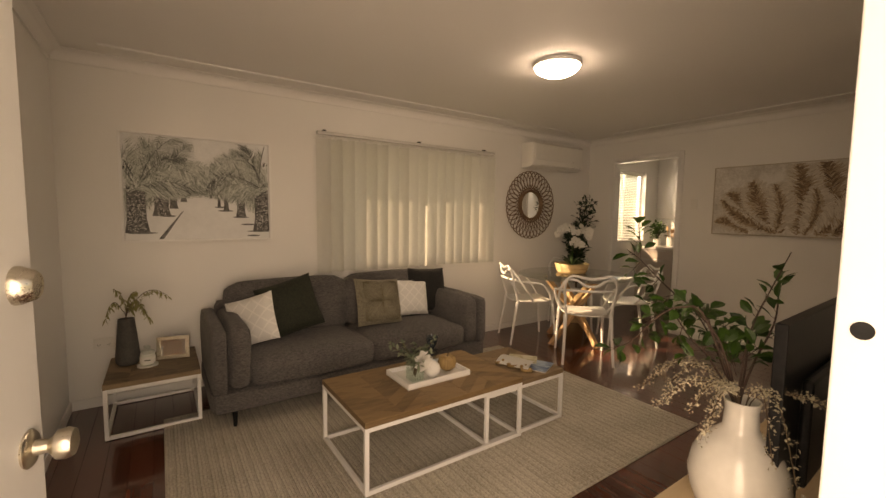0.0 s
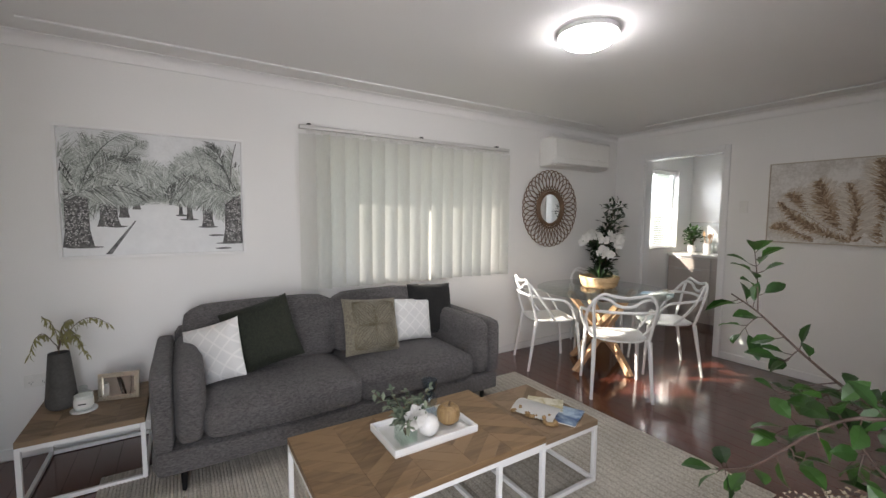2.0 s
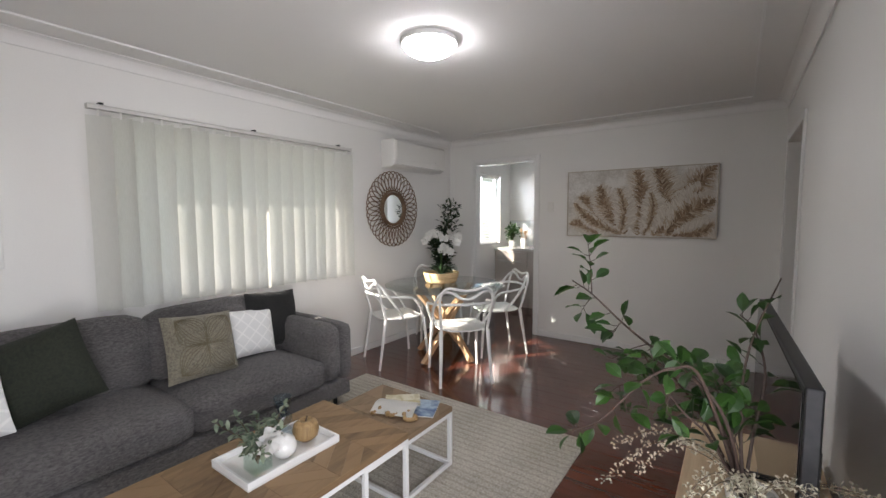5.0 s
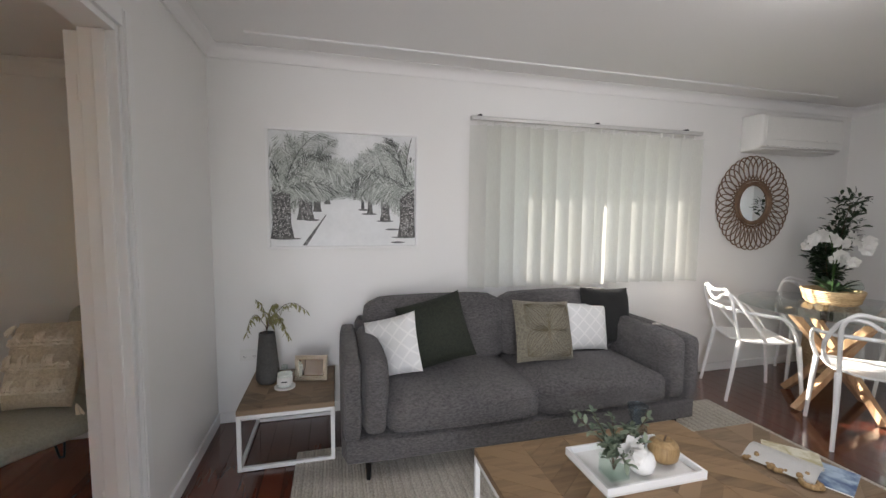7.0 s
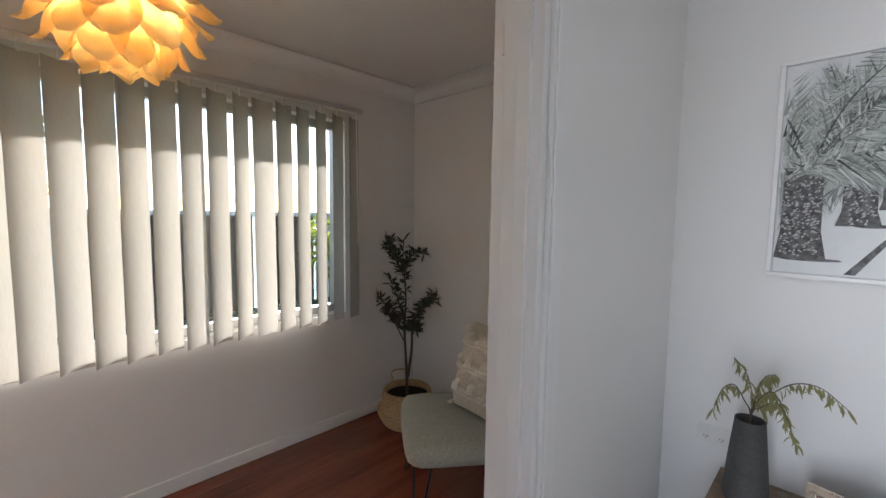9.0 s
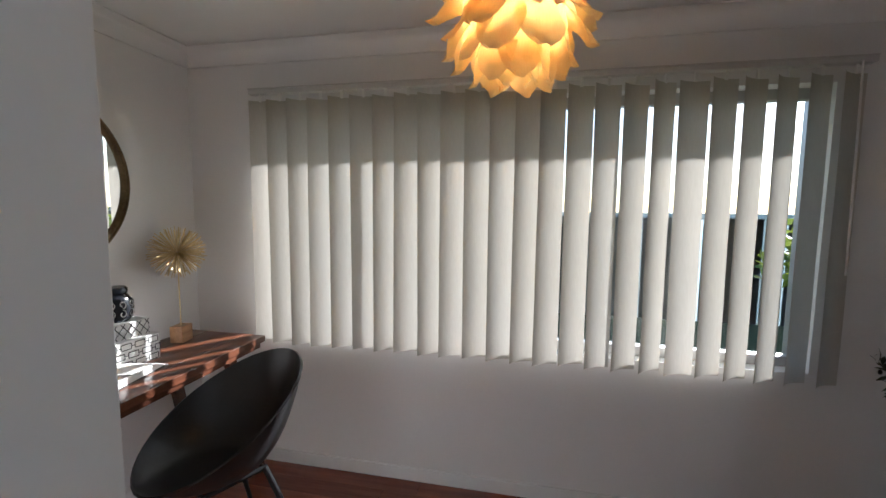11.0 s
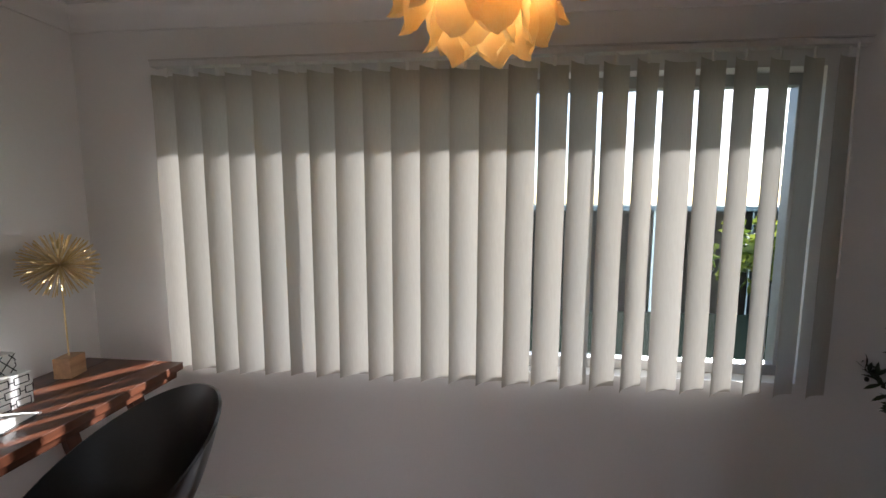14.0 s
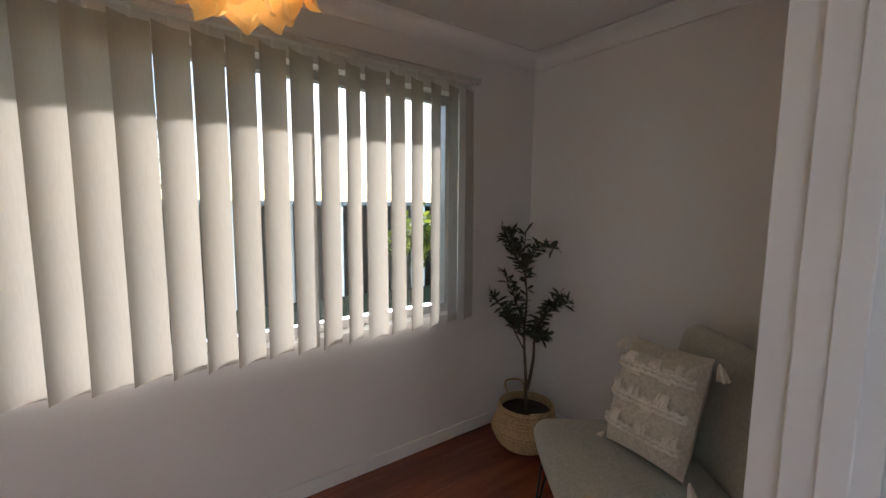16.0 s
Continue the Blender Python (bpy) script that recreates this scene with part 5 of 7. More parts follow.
for x in (0.06, 1.3):
    for y in (0.06, 0.34):
        part("foot", box(x, y, 0.001, x + 0.04, y + 0.04, 0.0495, 0.003), M_BEECH, cb)
tv = thing("television", pose(1.90, 2.70, 0.5005, 0, 0, 2), "black flat-screen television on the low cabinet", "television")
part("bezel", box(0.0, -0.03, 0.06, 1.0, 0.0, 0.60, 0.004), M_BLACK_METAL, tv)
part("screen", box(0.012, 0.0003, 0.075, 0.988, 0.0025, 0.588, 0.0005), M_SCREEN, tv, "glossy dark screen")
part("rear_housing", box(0.15, -0.06, 0.1, 0.85, -0.031, 0.42, 0.012), M_BLACK_METAL, tv)
for x in (0.2, 0.76):
    part("stand_foot", box(x, -0.11, 0.0005, x + 0.03, 0.08, 0.012, 0.003), M_BLACK_METAL, tv)
    part("stand_post", box(x, -0.025, 0.0125, x + 0.03, -0.005, 0.0595, 0.002), M_BLACK_METAL, tv)

M_BRANCH = surface("dark_branch_bark", (0.030, 0.018, 0.014), (0.075, 0.045, 0.032), 0.7, fine=90, bump=0.4)
M_CREAM_FLOWER = surface("cream_blossom", (0.30, 0.27, 0.19), (0.50, 0.46, 0.36), 0.8, big=20, fine=90)
M_VASE = surface("milky_glazed_glass", (0.70, 0.68, 0.63), (0.80, 0.78, 0.73), 0.16, big=4, fine=30, bump=0.05, coat=0.5)
VX, VY = 1.93, 2.77
vz = thing("ribbed_vase", pose(VX, VY, 0.5005), "large round white ribbed glass vase on the cabinet", "vase")
prof = [(0, 0.002), (0.09, 0.002), (0.115, 0.02), (0.135, 0.06), (0.14, 0.095), (0.13, 0.135), (0.105, 0.17), (0.07, 0.195), (0.05, 0.21), (0.047, 0.25), (0.052, 0.272), (0.046, 0.272), (0.042, 0.25), (0.044, 0.212), (0.0, 0.2)]
prof = [(r + (0.003 * math.sin(z * 160) if 0.01 < z < 0.2 and r > 0.06 else 0), z) for r, z in prof]
part("body", lathe([(r_ * 0.9, z_ * 1.3) for r_, z_ in prof], 48), M_VASE, vz, "", True)

br = thing("leafy_branch", pose(VX, VY, 0.72), "tall leafy green branches standing in the vase", "plant")
rnd = random.Random(21)
# stems out of the vase's mouth: their bends, and whether they carry few or many leaves
stems = [(((-0.04, 0.05, 0.29), (-0.03, 0.13, 0.375), (-0.01, 0.20, 0.41), (0.0, 0.26, 0.45), (0.0, 0.33, 0.51), (0.0, 0.38, 0.54)), 0.3),
         (((-0.05, 0.09, 0.36), (-0.09, 0.14, 0.39), (-0.11, 0.19, 0.36), (-0.12, 0.23, 0.31), (-0.13, 0.28, 0.25), (-0.13, 0.33, 0.22)), 0.35),
         (((-0.05, 0.07, 0.24), (-0.06, 0.12, 0.29), (-0.06, 0.17, 0.35), (-0.06, 0.20, 0.40)), 0.5),
         (((0.04, 0.02, 0.22), (0.10, 0.02, 0.34), (0.15, 0.0, 0.44), (0.16, -0.04, 0.56)), 0.5), (((0.05, 0.0, 0.22), (0.13, -0.02, 0.34), (0.22, 0.0, 0.42), (0.30, 0.03, 0.44)), 0.5),
         (((0.02, 0.06, 0.2), (0.06, 0.12, 0.28), (0.12, 0.18, 0.32), (0.18, 0.22, 0.32)), 0.6), (((0.06, 0.02, 0.2), (0.13, 0.04, 0.27), (0.20, 0.06, 0.29)), 0.6), (((0.0, 0.04, 0.22), (-0.01, 0.08, 0.30), (0.02, 0.12, 0.37)), 0.7)]


def branch_leaf(wd, lf, p, d0, size):
    side = d0.cross(Vector((rnd.gauss(0, 1), rnd.gauss(0, 1), rnd.gauss(0, 1)))).normalized()
    way = (d0 * 0.5 + side + Vector((0, 0, -0.1))).normalized()
    st = p + way * 0.014
    tube([p, st], 0.0009, 4, wd)
    leaf_blade(lf, st, st + way * size, size * rnd.uniform(0.48, 0.6), (rnd.gauss(0, 0.5), rnd.gauss(0, 0.5), 1), 0.12)


lf = bmesh.new()
for k, (tp, share) in enumerate(stems):
    wd = bmesh.new()
    pts = bend([(0, 0, -0.15), (0.0, 0.01, 0.08), *tp], 6)
    n = len(pts)
    tube(pts, [0.0045 - 0.003 * i / (n - 1) for i in range(n)], 6, wd)
    for i in range(12, n):
        d0 = (pts[min(i + 1, n - 1)] - pts[i - 1]).normalized()
        for rep in range(2):
            if rnd.random() < share * 0.8:
                branch_leaf(wd, lf, pts[i], d0, rnd.uniform(0.040, 0.060))
    part("stem", wd, M_BRANCH, br, "", True)
# side twigs that end in clusters of leaves
for base, tip, count in (((0.0, 0.33, 0.51), (0.0, 0.342, 0.63), 11), ((0.0, 0.33, 0.50), (-0.01, 0.35, 0.47), 3), ((0.0, 0.26, 0.45), (-0.02, 0.27, 0.43), 4), ((-0.01, 0.20, 0.41), (-0.04, 0.27, 0.37), 4), ((-0.06, 0.2, 0.4), (-0.05, 0.23, 0.36), 5),
                         ((-0.11, 0.19, 0.36), (-0.08, 0.25, 0.32), 4), ((-0.12, 0.23, 0.31), (-0.12, 0.22, 0.29), 5), ((-0.13, 0.31, 0.23), (-0.13, 0.33, 0.215), 5), ((-0.06, 0.15, 0.32), (-0.08, 0.15, 0.29), 5), ((-0.05, 0.10, 0.26), (-0.08, 0.12, 0.25), 4),
                         ((-0.03, 0.10, 0.36), (-0.02, 0.10, 0.38), 7), ((0.0, 0.05, 0.26), (0.02, 0.07, 0.34), 8), ((0.02, 0.03, 0.22), (0.05, 0.08, 0.27), 8), ((0.0, 0.02, 0.2), (-0.02, 0.04, 0.26), 6), ((0.05, 0.03, 0.22), (0.08, 0.0, 0.27), 8)):
    wd = bmesh.new()
    line = bend([base, (Vector(base) + Vector(tip)) / 2 + Vector((0.004, 0.0, 0.004)), tip], 4)
    tube(line, [0.0016 - 0.0001 * i for i in range(len(line))], 5, wd)
    d0 = (Vector(tip) - Vector(base)).normalized()
    for i in range(count):
        branch_leaf(wd, lf, line[-1 - i % (len(line) - 2)], d0, rnd.uniform(0.038, 0.056))
    part("side_twig", wd, M_BRANCH, br, "", True)
part("leaves", lf, M_LEAF, br)
bl = thing("white_blossom_spray", pose(VX, VY, 0.80), "drooping sprays of tiny cream blossom in the vase", "flowers")
wd, fl = bmesh.new(), bmesh.new()
for k in range(13):
    a = rnd.uniform(1.2, 4.6)
    r = rnd.uniform(0.16, 0.30)
    pts = bend([(0, 0, -0.12), (0.03 * math.cos(a), 0.03 * math.sin(a), 0.07), (r * 0.6 * math.cos(a), r * 0.6 * math.sin(a), 0.12), (r * math.cos(a), r * math.sin(a), rnd.uniform(-0.06, 0.07))], 9)
    tube(pts, 0.0012, 5, wd)
    for p in pts[11:]:
        for j in range(7):
            c = p + Vector((rnd.gauss(0, 0.006), rnd.gauss(0, 0.006), rnd.gauss(0, 0.006)))
            leaf_blade(fl, c, c + Vector((rnd.gauss(0, 1), rnd.gauss(0, 1), rnd.gauss(0, 1))).normalized() * rnd.uniform(0.006, 0.012), rnd.uniform(0.003, 0.006), (rnd.gauss(0, 1), 0.3, 1), 0.3)
tagged(part("twigs", wd, M_TWIG, bl), kind="stuff")
tagged(part("blossom", fl, M_CREAM_FLOWER, bl, "tiny cream blossoms"), kind="stuff")

# ---- on the coffee table ----
CT = 0.3855
tr = thing("tray", pose(1.68, 4.275, CT, 0, 0, 0), "white rectangular wooden tray on the coffee table", "tray")
part("tray_base", box(0.0, 0.0, 0.0, 0.44, 0.28, 0.008, 0.001), M_CERAMIC_W, tr)
for b in ((0, 0, 0.0082, 0.44, 0.012, 0.034), (0, 0.268, 0.0082, 0.44, 0.28, 0.034), (0, 0.0122, 0.0082, 0.012, 0.2678, 0.034), (0.428, 0.0122, 0.0082, 0.44, 0.2678, 0.034)):
    part("tray_rim", box(*b, 0.002), M_WHITE_METAL, tr)
tz = CT + 0.0085
gv = thing("glass_cube_vase", pose(1.78, 4.375, tz), "square clear glass vase with water", "vase")
for b in ((-0.04, -0.04, 0, 0.04, 0.04, 0.008), (-0.04, -0.04, 0.0082, -0.036, 0.04, 0.075), (0.036, -0.04, 0.0082, 0.04, 0.04, 0.075), (-0.0358, -0.04, 0.0082, 0.0358, -0.036, 0.075), (-0.0358, 0.036, 0.0082, 0.0358, 0.04, 0.075)):
    part("glass_wall", box(*b), M_CLEAR, gv)
bq = thing("flower_posy", pose(1.78, 4.375, tz + 0.02) @ Matrix.Scale(1.35, 4), "white bloom with sage and fern sprigs", "flowers")
rnd = random.Random(31)
fl, lf, wd = bmesh.new(), bmesh.new(), bmesh.new()
c = Vector((0.01, -0.045, 0.085))
for ring, (n, r, up) in enumerate(((7, 0.05, -0.012), (6, 0.038, 0.012), (5, 0.022, 0.022))):
    for j in range(n):
        a = 2 * math.pi * j / n + ring
        e = c + Vector((math.cos(a), -0.25, math.sin(a))) * r + Vector((0, -up - 0.004, 0))
        leaf_blade(fl, c, e, 0.042, (0, -1, 0), 0.2)
part("bloom", fl, M_PETAL, bq, "open white bloom")
for k in range(15):
    a = rnd.uniform(0, 6.28)
    r = rnd.uniform(0.05, 0.12)
    pts = bend([(0, 0, 0), (0.3 * r * math.cos(a), 0.3 * r * math.sin(a), 0.07), (r * math.cos(a), r * math.sin(a), rnd.uniform(0.08, 0.17))], 5)
    tube(pts, 0.0013, 5, wd)
    for p in pts[4:]:
        for j in range(3):
            d_ = Vector((rnd.gauss(0, 1), rnd.gauss(0, 1), rnd.gauss(0.4, 0.6))).normalized()
            leaf_blade(lf, p, p + d_ * rnd.uniform(0.018, 0.035), 0.013, (0, 0, 1), 0.1)
part("stems", wd, M_TWIG, bq)
tagged(part("sprigs", lf, M_LEAF_SAGE, bq, "sage green sprigs"), kind="stuff")
rv = thing("round_vase", pose(1.895, 4.365, tz) @ Matrix.Scale(1.15, 4), "small round white ceramic vase", "vase")
part("body", lathe([(0, 0.001), (0.022, 0.001), (0.04, 0.018), (0.045, 0.042), (0.038, 0.066), (0.02, 0.08), (0.012, 0.084), (0.009, 0.084), (0.0, 0.075)], 32), M_CERAMIC_W, rv, "", True)
M_SMOKE = see_through("pale_smoky_glass", (0.78, 0.84, 0.88), 0.08)
bv = thing("bubble_vase", pose(1.97, 4.485, tz) @ Matrix.Scale(1.25, 4), "tall pale glass vase of stacked bubbles", "vase")
part("body", lathe([(0, 0.001), (0.02, 0.001), (0.034, 0.022), (0.033, 0.038), (0.018, 0.056), (0.032, 0.074), (0.032, 0.092), (0.018, 0.112), (0.026, 0.128), (0.033, 0.165), (0.03, 0.165), (0.02, 0.12), (0, 0.06)], 32), M_SMOKE, bv, "", True)
M_BALL = wood("carved_wood", (0.20, 0.12, 0.05), (0.42, 0.28, 0.13), 5, 0.6, 0, "z", 0.1, 0.5)
wb = thing("wooden_ball", pose(2.03, 4.40, tz) @ Matrix.Scale(1.2, 4), "carved brown wooden apple ornament", "ornament")
bm = lathe([(0, 0.0), (0.022, 0.002), (0.044, 0.02), (0.049, 0.045), (0.044, 0.068), (0.026, 0.082), (0.008, 0.078), (0.0, 0.07)], 32)
for v in bm.verts:
    v.co.xy *= 1 + 0.03 * noise.noise(v.co * 40)
part("body", bm, M_BALL, wb, "", True)
part("stalk", tube([(0, 0, 0.072), (0.004, 0, 0.084), (0.01, 0.002, 0.092)], 0.003, 6), M_TWIG, wb)
# magazines and beads on the nesting table
NT = 0.3555
M_COVER = surface("magazine_blue_cover", (0.05, 0.10, 0.22), (0.35, 0.45, 0.55), 0.3, big=9, fine=30, bump=0.0, spread=(0.42, 0.58))
M_COVER2 = surface("magazine_pale_cover", (0.45, 0.40, 0.22), (0.70, 0.67, 0.55), 0.3, big=20, fine=60, bump=0.0, spread=(0.42, 0.58))
for x, y, r, w_, h_, mt, lab in ((2.63, 4.255, 25, 0.20, 0.27, M_COVER, "glossy magazine with a blue cover"), (2.65, 4.35, 40, 0.15, 0.20, M_COVER2, "small booklet with a pale cover")):
    z0 = NT if mt is M_COVER else NT + 0.0065
    mg = thing("magazine", pose(x, y, z0, 0, 0, r), lab, "magazine")
    part("pages", box(-w_ / 2 + 0.001, -h_ / 2 + 0.001, 0.0, w_ / 2 - 0.001, h_ / 2 - 0.001, 0.005), M_PAPER, mg)
    part("cover", box(-w_ / 2, -h_ / 2, 0.0051, w_ / 2, h_ / 2, 0.0058), mt, mg)
fl_ = thing("open_leaflet", pose(2.555, 4.31, NT + 0.013, 0, 0, 20), "white paper leaflet bent open", "leaflet")
bm = bmesh.new()
g = [[bm.verts.new((-0.09 + 0.18 * i / 10, -0.12 + 0.24 * j, 0.028 * math.sin(math.pi * i / 10))) for j in (0, 1)] for i in range(11)]
for i in range(10):
    bm.faces.new((g[i][0], g[i + 1][0], g[i + 1][1], g[i][1]))
bmesh.ops.solidify(bm, geom=bm.faces[:], thickness=0.0012)
part("sheet", bm, M_PAPER, fl_, "", True)
bd = thing("bead_garland", pose(2.485, 4.26, NT), "brown wooden bead garland lying on the table", "beads")
pts = bend([(-0.05, 0.12, 0), (0.01, 0.09, 0), (-0.02, 0.03, 0), (0.03, -0.02, 0), (0.0, -0.08, 0), (0.04, -0.11, 0), (0.06, -0.06, 0), (0.03, 0.0, 0), (0.05, 0.05, 0), (0.0, 0.11, 0)], 5)
bm0 = bmesh.new()
bmesh.ops.create_icosphere(bm0, subdivisions=2, radius=0.0115)
b0 = part("bead", bm0, M_BALL, bd, "", True)
for i, p in enumerate(pts):
    o = b0 if i == 0 else new("bead", b0.data)
    o.parent = bd
    o.location = (p.x, p.y, 0.012 + (0.012 if i % 7 == 3 else 0))

# ---- on the side table ----
ST = 0.3455
sv = thing("grey_vase", pose(0.345, 5.76, ST), "tall matt grey tapered vase on the side table", "vase")
part("body", lathe([(0, 0.001), (0.055, 0.001), (0.068, 0.02), (0.07, 0.05), (0.058, 0.18), (0.046, 0.31), (0.043, 0.31), (0.04, 0.28), (0, 0.25)], 36), M_CERAMIC_G, sv, "", True)
tw = thing("bud_branches", pose(0.345, 5.76, ST + 0.29), "thin twigs with hanging olive-green buds", "branches")
rnd = random.Random(12)
wd, bd_ = bmesh.new(), bmesh.new()
tips = [((0.03, -0.02, 0.1), (0.10, -0.05, 0.19), (0.17, -0.07, 0.21), (0.235, -0.09, 0.17)), ((-0.02, 0, 0.08), (-0.05, -0.03, 0.14), (-0.08, -0.05, 0.12), (-0.10, -0.06, 0.05)), ((0.0, 0.0, 0.1), (-0.02, 0.0, 0.18), (-0.06, 0, 0.23)),
        ((0.02, -0.01, 0.1), (0.06, -0.04, 0.15), (0.1, -0.05, 0.08)), ((0.03, -0.02, 0.08), (0.08, -0.06, 0.12), (0.13, -0.09, 0.02)), ((0.01, 0.0, 0.1), (0.03, 0, 0.18), (0.06, 0, 0.2))]
for k, tp in enumerate(tips):
    pts = bend([(0, 0, -0.25), (0, 0, 0.02), *tp], 6)
    tube(pts, [0.0028 - 0.0016 * i / (len(pts) - 1) for i in range(len(pts))], 6, wd)
    n = len(pts)
    for i in range(n // 2, n):
        for rep in range(4 if k > 2 else 2):
            p = pts[i]
            e = p + Vector((rnd.gauss(0.004, 0.012), rnd.gauss(0, 0.012), -rnd.uniform(0.02, 0.05)))
            leaf_blade(bd_, p, e, 0.008, (rnd.gauss(0, 1), rnd.gauss(0, 1), 0.1), 0.3)
part("twigs", wd, M_TWIG, tw, "", True)
tagged(part("buds", bd_, M_OLIVE_TWIG, tw, "hanging olive-green buds"), kind="stuff")
cd = thing("glass_jar_candle", pose(0.455, 5.65, ST) @ Matrix.Scale(1.2, 4), "white candle in a glass jar on a round coaster", "candle")
part("coaster", lathe([(0, 0.0005), (0.05, 0.0005), (0.05, 0.008), (0, 0.008)], 32), M_CERAMIC_W, cd, "", True)
part("jar", lathe([(0, 0.0085), (0.034, 0.0085), (0.036, 0.015), (0.036, 0.075), (0.03, 0.084), (0.018, 0.09), (0.014, 0.1), (0.017, 0.108), (0.012, 0.114), (0, 0.115)], 32), M_CLEAR, cd, "clear glass jar and lid", True)
part("wax", lathe([(0, 0.012), (0.034, 0.012), (0.034, 0.072), (0, 0.072)], 28), M_CERAMIC_W, cd, "white wax", True)
bm = lathe([(0.0364, 0.022), (0.0366, 0.022), (0.0366, 0.058), (0.0364, 0.058)], 32)
part("paper_label", bm, M_PAPER, cd, "white paper label", True)
part("label_bar", box(-0.014, -0.0376, 0.037, 0.014, -0.0367, 0.042), M_BLACK_METAL, cd, "dark printed bar")
pf = thing("photo_frame", pose(0.60, 5.72, ST, -8, 0, -12), "silver beaded photo frame on the side table", "photo frame")
for b in ((-0.10, -0.008, 0, 0.10, 0.008, 0.026), (-0.10, -0.008, 0.129, 0.10, 0.008, 0.155), (-0.10, -0.008, 0.0262, -0.074, 0.008, 0.1288), (0.074, -0.008, 0.0262, 0.10, 0.008, 0.1288)):
    part("frame_bar", box(*b, 0.003), M_NICKEL, pf)
part("photo_glass", box(-0.0738, -0.002, 0.0264, 0.0738, 0.001, 0.1286), M_MIRROR, pf, "reflective photo glass")
part("strut", box(-0.02, 0.0085, 0.003, 0.02, 0.011, 0.11), M_BLACK_METAL, pf)

# ---- kitchen, seen through its doorway ----
M_CUPBOARD = surface("taupe_laminate", (0.42, 0.37, 0.33), (0.50, 0.45, 0.41), 0.4, big=2, fine=90, bump=0.03)
M_STONE = surface("pale_stone_top", (0.55, 0.53, 0.50), (0.70, 0.68, 0.65), 0.25, big=12, fine=120, bump=0.02)
M_TILE = surface("glazed_white_tile", (0.68, 0.70, 0.70), (0.76, 0.78, 0.78), 0.12, big=3, fine=40, bump=0.02)
for i, (ya, yb) in enumerate(((5.43, 5.99), (4.86, 5.425), (4.29, 4.855))):
    ku = thing("kitchen_cabinet", pose(6.80, ya, 0), "taupe laminate kitchen base cabinet", "cabinet", "kitchen base cabinets")
    w_ = yb - ya
    part("body", box(0.02, 0.001, 0.12, 0.555, w_ - 0.001, 0.895), M_CUPBOARD, ku)
    part("kickboard", box(0.06, 0.001, 0.001, 0.08, w_ - 0.001, 0.1195), M_CUPBOARD, ku)
    dr = part("door", box(0.0, 0.003, 0.125, 0.0195, w_ - 0.003, 0.74, 0.002), M_CUPBOARD, ku)
    part("handle", box(-0.014, 0.1, 0.715, -0.0005, w_ - 0.1, 0.73, 0.002), M_ALU, dr, "thin metal handle")
    dw = part("drawer_front", box(0.0, 0.003, 0.745, 0.0195, w_ - 0.003, 0.89, 0.002), M_CUPBOARD, ku)
    part("handle", box(-0.014, 0.1, 0.866, -0.0005, w_ - 0.1, 0.88, 0.002), M_ALU, dw, "thin metal handle")
kt = thing("kitchen_worktop", pose(6.775, 4.28, 0.8955), "pale stone kitchen worktop", "worktop")
part("slab", box(0, 0, 0, 0.582, 1.715, 0.035, 0.004), M_STONE, kt)
sp = thing("splashback", pose(KX1 - 0.0005, 4.28, 0.931), "glazed white splashback panel above the worktop", "splashback", "", "structure")
part("panel", box(-0.008, 0, 0.0005, 0, 1.715, 0.42, 0.001), M_TILE, sp)
part("trim_strip", box(-0.011, 0, 0.4205, 0, 1.715, 0.428, 0.001), M_ALU, sp)
vb = thing("venetian_blind", pose(KW[0] + 0.01, Y1 + 0.035, KW[3] - 0.01), "white venetian blind half open in the kitchen window", "blind")
part("head_rail", box(0, -0.014, -0.03, 0.88, 0.014, 0.0, 0.002), M_BOARD, vb)
s0 = None
for i in range(40):
    if s0 is None:
        s0 = part("slat", box(0.005, -0.0125, -0.0004, 0.875, 0.0125, 0.0004), M_BOARD, vb)
        o = s0
    else:
        o = new("slat", s0.data)
        o.parent = vb
    o.matrix_basis = pose(0, 0, -0.045 - 0.0255 * i, 22, 0, 0)
part("bottom_rail", box(0.005, -0.012, -1.075, 0.875, 0.012, -1.06, 0.002), M_BOARD, vb)
for x in (0.1, 0.78):
    part("cord", tube([(x, -0.014, -0.03), (x, -0.014, -1.06)], 0.0012, 4), M_BOARD, vb)
kp = shrub("kitchen_plant", pose(7.08, 5.82, 0.931), 0.055, 0.11, 0.34, 0.11, 120, 0.075, 0.035, M_LEAF, M_CERAMIC_W, "small green plant in a white pot on the worktop", "round white pot", 9, 6, 0.45)
uc = thing("utensil_crock", pose(7.1, 5.62, 0.931), "white crock holding wooden kitchen spoons", "crock")
part("crock", lathe([(0, 0.001), (0.045, 0.001), (0.05, 0.02), (0.052, 0.14), (0.047, 0.14), (0.045, 0.02), (0, 0.02)], 28), M_CERAMIC_W, uc, "", True)
for i in range(5):
    a = i * 1.3
    e = Vector((0.06 * math.cos(a), 0.06 * math.sin(a), 0.24 + 0.02 * (i % 3)))
    bm = tube([(0.015 * math.cos(a), 0.015 * math.sin(a), 0.03), e], 0.005, 6)
    bmesh.ops.create_uvsphere(bm, u_segments=10, v_segments=6, radius=0.024, matrix=Matrix.Translation(e) @ pose(0, 0, 0, 0, 0, math.degrees(a)) @ Matrix.Diagonal((0.35, 1, 1.5, 1)))
    part("wooden_spoon", bm, M_PINE, uc, "", True)

